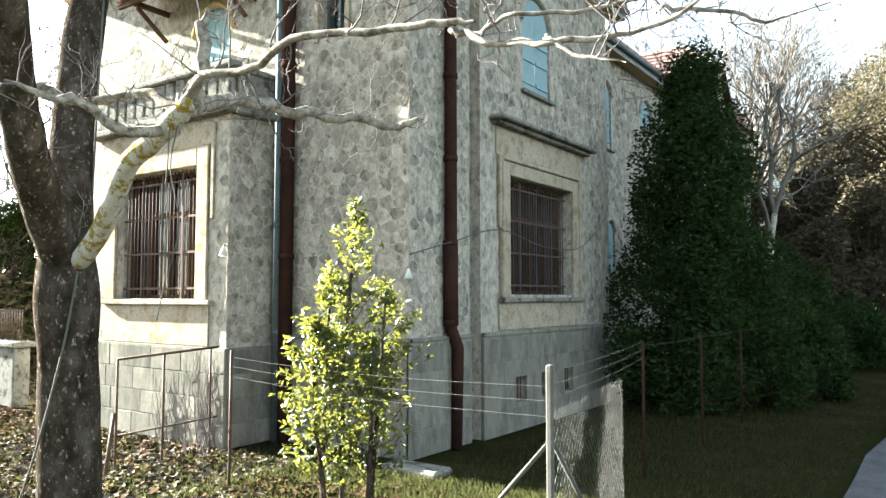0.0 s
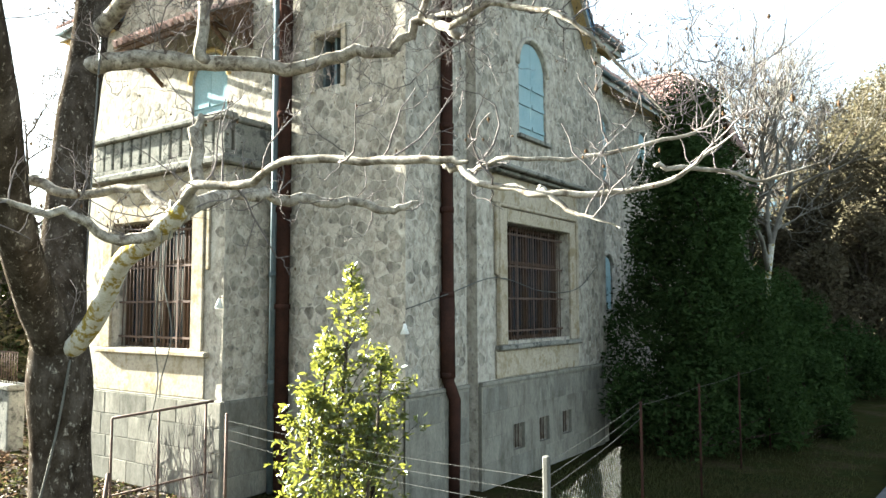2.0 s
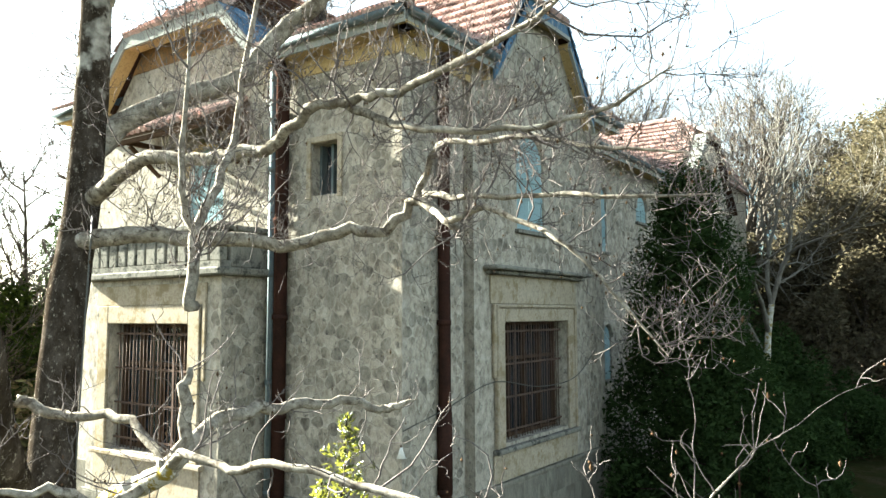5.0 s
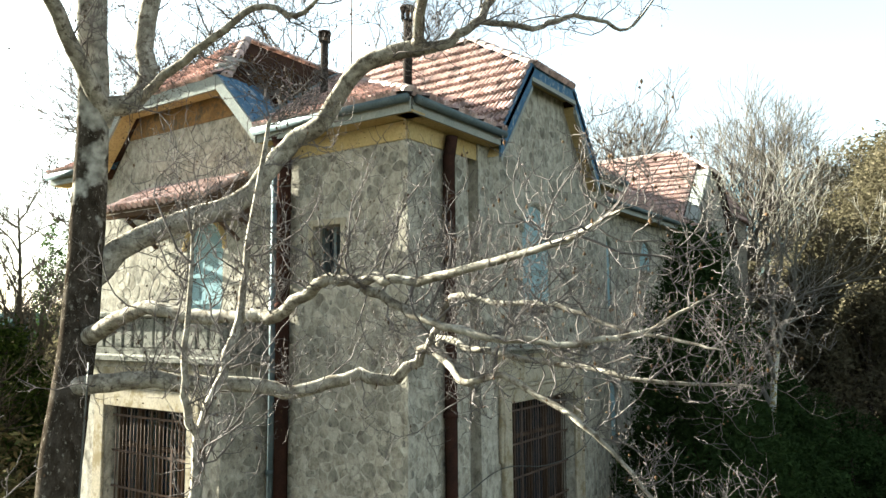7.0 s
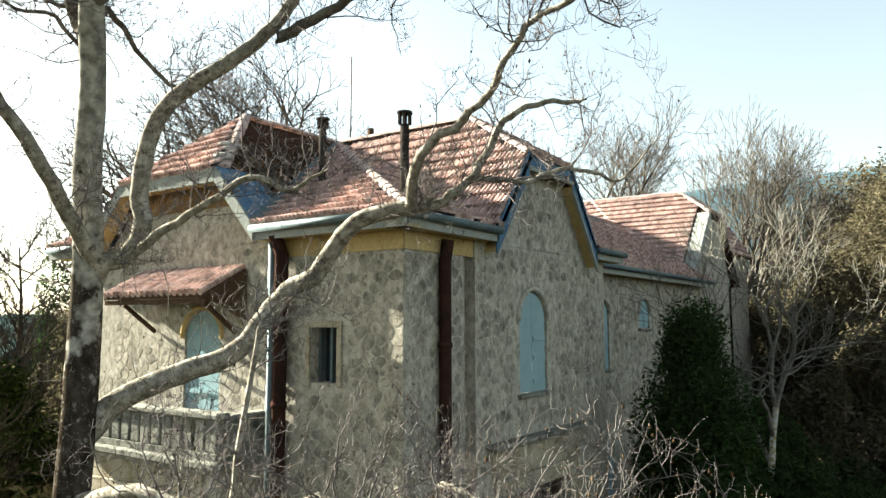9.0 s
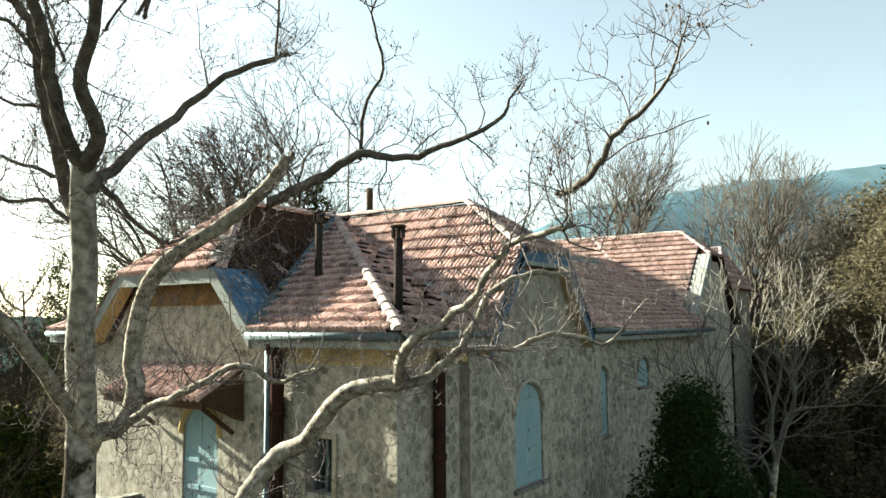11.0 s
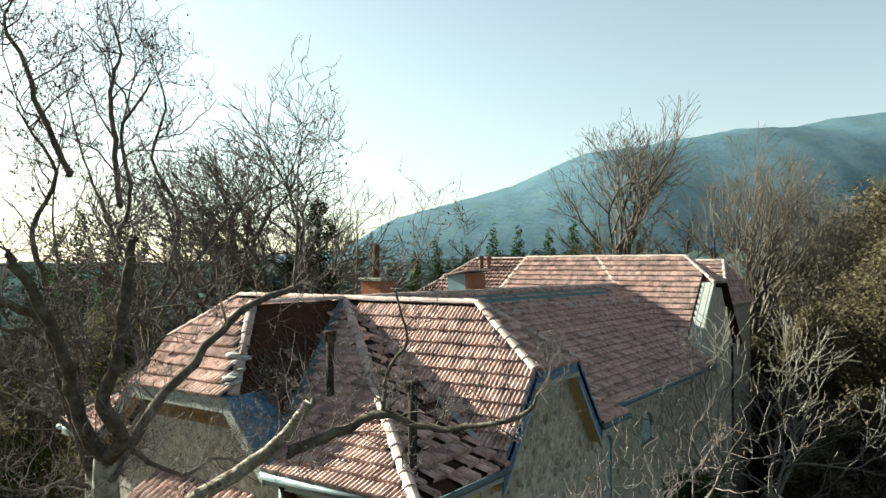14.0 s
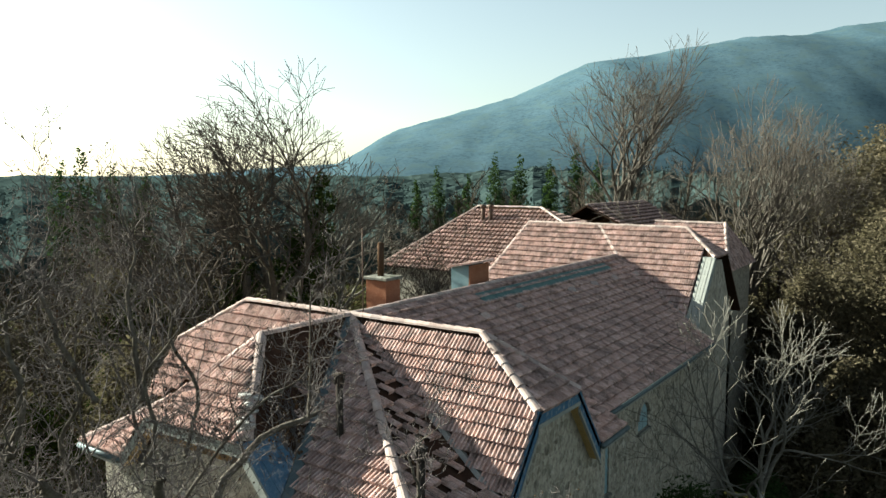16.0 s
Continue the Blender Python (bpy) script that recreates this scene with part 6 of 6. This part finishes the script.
# ---- farther house ----
far_house = empty_at("farther_house", (-27, 49, 0), label="farther stone house with a clay-tiled hipped roof", category="house")
box("wall", (-34.8, -14.5, 43.2, 57, 0, 10.4), MORTAR, far_house)
box("wall", (-23.0, -14.5, 57.004, 64, 0, 10.4), MORTAR, far_house)
FR = {"f": [(-31.3, 49.5, 14.8), (-25.6, 49.5, 14.8), (-13.8, 42.6, 10.4), (-36.0, 42.6, 10.4)], "l": [(-31.3, 49.5, 14.8), (-36.0, 42.6, 10.4), (-36.0, 57.5, 10.4)], "r": [(-25.6, 49.5, 14.8), (-13.8, 42.6, 10.4), (-13.8, 57.5, 10.4)],
      "b": [(-31.3, 49.5, 14.8), (-25.6, 49.5, 14.8), (-13.8, 57.5, 10.4), (-36.0, 57.5, 10.4)], "wing": [(-23.0, 52.0, 15.0), (-23.0, 64.5, 15.0), (-13.7, 64.5, 10.4), (-13.7, 52.0, 10.4)], "wing_back": [(-23.0, 52.0, 15.0), (-23.0, 64.5, 15.0), (-30.0, 64.5, 11.0), (-30.0, 52.0, 11.0)]}
far_roof = {}
for k, pts in FR.items():
    far_roof[k] = roof_plane("roof", pts, parent=far_house)
for a, b in (((-31.3, 49.5, 14.8), (-25.6, 49.5, 14.8)), ((-36.0, 42.6, 10.4), (-31.3, 49.5, 14.8)), ((-13.8, 42.6, 10.4), (-25.6, 49.5, 14.8)), ((-23.0, 52.0, 15.0), (-23.0, 64.5, 15.0))):
    caps(a, b, far_roof["f"], step=0.6)
# small tiled annex behind the rear wing
annex = empty_at("rear_annex", (-11.6, 42.0, 0.0), label="small stone annex with a tiled roof behind the rear wing", category="house")
box("wall", (-14.0, -9.4, 39.6, 45.0, 0, 12.3), MORTAR, annex)
ANNEX = {"f": [(-14.2, 42.3, 14.5), (-10.2, 42.3, 14.5), (-9.2, 39.3, 12.2), (-14.2, 39.3, 12.2)], "r": [(-10.2, 42.3, 14.5), (-9.2, 39.3, 12.2), (-9.2, 45.3, 12.2)], "b": [(-14.2, 42.3, 14.5), (-10.2, 42.3, 14.5), (-9.2, 45.3, 12.2), (-14.2, 45.3, 12.2)]}
annex_roof = {k: roof_plane("roof", pts, parent=annex) for k, pts in ANNEX.items()}
caps((-14.2, 42.3, 14.5), (-10.2, 42.3, 14.5), annex_roof["f"], step=0.5)
caps((-9.2, 39.3, 12.2), (-10.2, 42.3, 14.5), annex_roof["f"], step=0.5)
for x in (-29.9, -29.2):
    fl = rod("flue", [(x, 48.0, 13.4), (x, 48.0, 15.0)], 0.16, IRON, far_house, sides=8)
    rod("cowl", [(x, 48.0, 14.75), (x, 48.0, 15.02)], 0.24, IRON, fl, sides=8)
# pale garden wall and railing at the end of the lane
tagged(box("garden_wall", (-9.0, 4.0, 60.0, 60.3, ground_height(-3, 60) - 0.3, ground_height(-3, 60) + 2.0), ENAMEL, bevel=0.03), label="white garden wall at the end of the lane", category="wall")


# ---- hills ----
def hills():
    """A long wooded ridge, falling to the left, far behind."""
    v, f = [], []
    us = [-1600, -700, -236, -130, 27, 179, 380, 520, 612, 766, 921, 1029, 1153, 1212, 1500, 2600]
    hs = [20, 25, 60, 138, 184, 228, 320, 333, 352, 382, 386, 412, 428, 420, 400, 380]
    cols, rows = 220, 16
    for j in range(rows):
        for i in range(cols):
            u = -1600 + 4200 * i / (cols - 1)
            d = 1150 + 850 * j / (rows - 1)
            crest = float(np.interp(u, us, hs))
            t = j / (rows - 1)
            h = crest * math.sin(math.pi / 2 * t) ** 0.9
            h += (9 * noise.noise(Vector((u * 0.006, d * 0.006, 0))) + 5 * noise.noise(Vector((u * 0.016, d * 0.012, 4)))) * math.sin(math.pi * t) + 3 * noise.noise(Vector((u * 0.05, d * 0.05, 1)))
            v.append(tuple(AHEAD * d + RIGHT * u + Vector((0, 0, h - 4))))
    for j in range(rows - 1):
        for i in range(cols - 1):
            f.append((j * cols + i, j * cols + i + 1, (j + 1) * cols + i + 1, (j + 1) * cols + i))
    return tagged(raw("backdrop_hills", v, f, HILLMAT, smooth=True), label="far wooded hills with blue haze painted into their colour", category="hills", kind="structure")


hills()


# ---- pieces: roof tiles ----
def tile_mesh(name, mat, w=0.212, length=0.40):
    """One interlocking clay tile, lying in x (across) and y (up the slope), with two rolls and a drip edge."""
    prof = [(-0.5, 0.008), (-0.42, 0.056), (-0.28, 0.056), (-0.18, 0.008), (0.02, 0.008), (0.10, 0.052), (0.24, 0.052), (0.34, 0.008), (0.5, 0.008)]
    v, f = [], []
    for y, dz in ((0.0, 0.088), (length, 0.0)):
        for x, z in prof:
            v.append((x * w, y, z + dz))
    for x, z in prof:
        v.append((x * w, 0.004, 0.0))
    k = len(prof)
    for i in range(k - 1):
        f.append((i, i + 1, k + i + 1, k + i))
        f.append((2 * k + i, 2 * k + i + 1, i + 1, i))
    me = bpy.data.meshes.new(name)
    me.from_pydata(v, [], f)
    me.materials.append(mat)
    return me


TILEMESH = tile_mesh("roof_tile", TILE)


def inside(p, poly):
    hit, j = False, len(poly) - 1
    for i in range(len(poly)):
        a, b = poly[i], poly[j]
        if (a[1] > p[1]) != (b[1] > p[1]) and p[0] < (b[0] - a[0]) * (p[1] - a[1]) / (b[1] - a[1]) + a[0]:
            hit = not hit
        j = i
    return hit


def tile_slope(roof, pts, single, seed, step=0.335, wide=0.214, miss=0.0, bare=None):
    """Courses of tiles over a flat slope; single: each tile an object of its own."""
    rng = random.Random(seed)
    P = [Vector(p) for p in pts]
    n = (P[1] - P[0]).cross(P[2] - P[0]).normalized()
    n = n if n.z > 0 else -n
    across = Vector((-n.y, n.x, 0)).normalized()
    up = n.cross(across)
    up = up if up.z > 0 else -up
    across = up.cross(n)
    low = min(P, key=lambda q: q.z)
    flat = [((q - low).dot(across), (q - low).dot(up)) for q in P]
    v, f = [], []
    tv = [Vector(q.co) for q in TILEMESH.vertices]
    tf = [tuple(q.vertices) for q in TILEMESH.polygons]
    base = Matrix((across, up, n)).transposed()
    rows = int(max(q[1] for q in flat) / step) + 1
    u0, u1 = min(q[0] for q in flat), max(q[0] for q in flat)
    for r in range(rows):
        y = r * step - 0.05
        for c in range(int((u1 - u0) / wide) + 1):
            x = u0 + (c + 0.5) * wide
            if not inside((x, y + step * 0.55), flat) or rng.random() < miss:
                continue
            if bare and bare(low + across * x + up * (y + step * 0.5)):
                continue
            tilt = Euler((rng.gauss(0, 0.012), rng.gauss(0, 0.010), rng.gauss(0, 0.016))).to_matrix()
            o = low + across * x + up * (y + rng.gauss(0, 0.006)) + n * (0.004 + rng.uniform(0, 0.008))
            M = base @ tilt
            if single:
                ob = new("roof_tile", TILEMESH)
                attach(ob, roof)
                ob.matrix_basis = Matrix.Translation(o) @ M.to_4x4()
            else:
                k = len(v)
                v += [o + M @ q for q in tv]
                f += [tuple(k + i for i in q) for q in tf]
    if not single:
        tagged(raw("roof_tiles", v, f, TILE, roof), kind="stuff")


BARE = {"wing_r": lambda q: q.y < YE + 1.08, "rear_front": lambda q: q.x > -8.98}
for i, (key, single) in enumerate((("front_r", True), ("corner_f", True), ("corner_s", True), ("wing_r", True), ("hip_r", True), ("wing_l", False), ("wing_hip", False), ("block_s", False), ("back_r", False), ("left_f", False), ("left_front", False),
                                   ("left_s", False), ("left_back", False), ("left_hip", False), ("body_r", False), ("rear_front", False), ("rear_left", False), ("rear_hip", False))):
    tile_slope(roof_ob[key], slopes[key], single, 300 + i, miss={"corner_s": 0.42, "wing_r": 0.94}.get(key, 0.0), bare=BARE.get(key))
for k in ("f", "l", "r", "wing"):
    tile_slope(far_roof[k], FR[k], False, 340, step=0.5, wide=0.34)
for k in ("f", "r"):
    tile_slope(annex_roof[k], ANNEX[k], False, 350)


# ---- pieces: wall stones ----
def clipped(poly, mid, way):
    """The part of a flat outline on the near side of the line through mid, square to way."""
    out = []
    for k in range(len(poly)):
        a, b = poly[k - 1], poly[k]
        p, q = (a[0] - mid[0]) * way[0] + (a[1] - mid[1]) * way[1], (b[0] - mid[0]) * way[0] + (b[1] - mid[1]) * way[1]
        if (p < 0) != (q < 0):
            t = p / (p - q)
            out.append((a[0] + (b[0] - a[0]) * t, a[1] + (b[1] - a[1]) * t))
        if q < 0:
            out.append(b)
    return out


def rubble(parent, axis, face, out, a0, a1, z0, z1, avoid, seed, single=300, proud=0.0045, wide=0.31, high=0.18):
    """Irregular rubble stones, each a low dome with its own outline, set in the mortar of a wall and clear of the openings."""
    rng = random.Random(seed)
    rows, cols = max(1, round((z1 - z0) / high)), max(1, round((a1 - a0) / wide))
    dz, da = (z1 - z0) / rows, (a1 - a0) / cols
    site = {}
    for r in range(-1, rows + 1):
        for c in range(-1, cols + 1):
            site[r, c] = (a0 + (c + 0.5 + 0.5 * (r % 2) + rng.uniform(-0.36, 0.36)) * da, z0 + (r + 0.5 + rng.uniform(-0.34, 0.34)) * dz)
    turn = Matrix(((0, 0, out), (out, 0, 0), (0, 1, 0))) if axis == "x" else Matrix(((-out, 0, 0), (0, 0, out), (0, 1, 0)))
    V, F, made = [], [], 0
    for r in range(rows):
        for c in range(cols):
            x, z = site[r, c]
            poly = [(x - da, z - dz), (x + da, z - dz), (x + da, z + dz), (x - da, z + dz)]
            for k, (u, w) in site.items():
                if k != (r, c) and abs(k[0] - r) < 3 and abs(k[1] - c) < 3:
                    poly = clipped(poly, ((x + u) / 2, (z + w) / 2), (u - x, w - z))
            poly = [(min(max(p, a0), a1), min(max(q, z0), z1)) for p, q in poly]
            lo, hi = min(p for p, q in poly), max(p for p, q in poly)
            bot, top = min(q for p, q in poly), max(q for p, q in poly)
            if len(poly) < 3 or any(o[0] < hi and o[1] > lo and o[2] < top and o[3] > bot for o in avoid):
                continue
            cx, cz = sum(p for p, q in poly) / len(poly), sum(q for p, q in poly) / len(poly)
            ring = []
            for k in range(len(poly)):
                a, b = poly[k - 1], poly[k]
                for t in (0.28, 0.72):
                    ring.append(((a[0] + (b[0] - a[0]) * t - cx), (a[1] + (b[1] - a[1]) * t - cz)))
            n_ = len(ring)
            h = proud * rng.uniform(0.4, 1.6)
            shrink = rng.uniform(0.92, 0.99)
            v = [turn @ Vector((-p * shrink * out if axis == "y" else p * shrink * out, q * shrink, -0.004)) for p, q in ring]
            v += [turn @ Vector((-p * shrink * 0.93 * out if axis == "y" else p * shrink * 0.93 * out, q * shrink * 0.92, h * rng.uniform(0.6, 1.1))) for p, q in ring]
            v.append(turn @ Vector((0, 0, h * 1.1)))
            f = []
            for k in range(n_):
                m = (k + 1) % n_
                f += [(k, m, n_ + m, n_ + k), (n_ + k, n_ + m, 2 * n_)]
            o = Vector((face, cx, cz)) if axis == "x" else Vector((cx, face, cz))
            if made < single:
                me = bpy.data.meshes.new("stone")
                me.from_pydata(v, [], f)
                me.materials.append(STONE)
                ob = new("stone", me)
                attach(ob, parent)
                ob.matrix_basis = Matrix.Translation(o)
                made += 1
            else:
                b = len(V)
                V += [o + q for q in v]
                F += [tuple(b + i for i in q) for q in f]
    if V:
        tagged(raw("stone_facing", V, F, STONE, parent), kind="stuff")


def ashlar(parent, axis, face, out, a0, a1, z0, z1, avoid, seed, high=0.46):
    """Large squared plinth blocks in level courses, each just proud of the joints."""
    rng = random.Random(seed)
    rows = max(1, round((z1 - z0) / high))
    for r in range(rows):
        lo, hi = z0 + (z1 - z0) * r / rows + 0.005, z0 + (z1 - z0) * (r + 1) / rows - 0.005
        a = a0
        while a < a1 - 0.05:
            w = rng.uniform(0.5, 1.05)
            w = a1 - a if a1 - a - w < 0.3 else w
            p, q = a + 0.005, a + w - 0.005
            a += w
            if any(o[0] - 0.02 < q and o[1] + 0.02 > p and o[2] - 0.02 < hi and o[3] + 0.02 > lo for o in avoid):
                continue
            h = rng.uniform(0.004, 0.009)
            ring = [(p, lo), (q, lo), (q, hi), (p, hi)] if out * (1 if axis == "x" else -1) > 0 else [(p, hi), (q, hi), (q, lo), (p, lo)]
            at = lambda u, z, d: (face + out * d, u, z) if axis == "x" else (u, face + out * d, z)
            c, m = (p + q) / 2, (lo + hi) / 2
            v = [at(u, z, -0.003) for u, z in ring] + [at(c + (u - c) * (1 - 0.016 / (q - p)), m + (z - m) * (1 - 0.016 / (hi - lo)), h) for u, z in ring]
            raw("plinth_block", v, [(0, 1, 5, 4), (1, 2, 6, 5), (2, 3, 7, 6), (3, 0, 4, 7), (4, 5, 6, 7)], PLINTH, parent)


def grown(o, d=0.12):
    return (o[0] - d, o[1] + d, o[2] - d, o[3] + d)


rubble(wall_front, "y", YF, -1, -10.20, XR, 1.98, 9.70, [grown(DW, 0.13)], 1)
rubble(wall_front, "y", YF, -1, -15.4, -10.22, 6.9, 9.98, [grown(DOOR, 0.16), (-14.4, -10.8, 8.2, 9.7)], 2)
rubble(wall_right, "x", XR, 1, YF, 11.20, 1.98, 9.70, [], 3)
rubble(wall_gable, "x", -6.98, 1, 11.52, 17.23, 2.0, 10.0, [(RW[0] - 0.75, RW[1] + 0.87, 1.95, 6.2), grown(AW, 0.14)], 4)
rubble(gable_r, "x", -6.98, 1, 13.1, 15.4, 10.06, 11.3, [], 5)
rubble(wall_bay, "y", BF, -1, BX0, BX1, 1.80, 5.92, [(LW[0] - 0.46, LW[1] + 0.53, 1.5, 5.9)], 6)
rubble(wall_bay_side, "x", BX1, 1, BF, YF - 0.02, 1.80, 5.92, [], 7)
rubble(wall_body, "x", -8.10, 1, 17.8, 33.0, 0.3, 9.9, [grown(o) for o in BODYWIN], 8, single=0)

ashlar(wall_front, "y", 9.33, -1, -9.6, -7.05, 0.0, 1.86, [], 21)
ashlar(wall_right, "x", -6.985, 1, 9.40, 11.2, 0.0, 1.86, [], 22)
ashlar(wall_gable, "x", -6.90, 1, 11.55, 17.2, 0.0, 1.86, [grown(o, 0.05) for o in VENTS], 23)
ashlar(wall_bay, "y", 8.185, -1, BX0, BX1 + 0.05, 0.0, 1.72, [], 24)
ashlar(wall_bay_side, "x", BX1 + 0.06, 1, 8.25, 9.32, 0.0, 1.72, [], 25)


# loose pale tiles left lying along the long slope
rng = random.Random(88)
P0, P1, P2 = (Vector(slopes["body_r"][k]) for k in (0, 1, 3))
for k in range(7):
    c = P0.lerp(P1, 0.24 + rng.uniform(-0.02, 0.02)) + (P2 - P0) * ((k + 0.4) / 7) + Vector((0.03, 0, 0.11))
    bm = bmesh.new()
    add_box(bm, -0.14, 0.14, -0.2, 0.2, -0.03, 0.03, bevel=0.012)
    bmesh.ops.transform(bm, matrix=Matrix.Translation(c) @ Euler((rng.gauss(0, 0.1), 0.62, rng.uniform(-0.6, 0.6))).to_matrix().to_4x4(), verts=bm.verts)
    tagged(part("displaced_tile", bm, CAP), label="loose pale tile lying on the dark roof slope", category="roof tile", group="loose roof tiles")
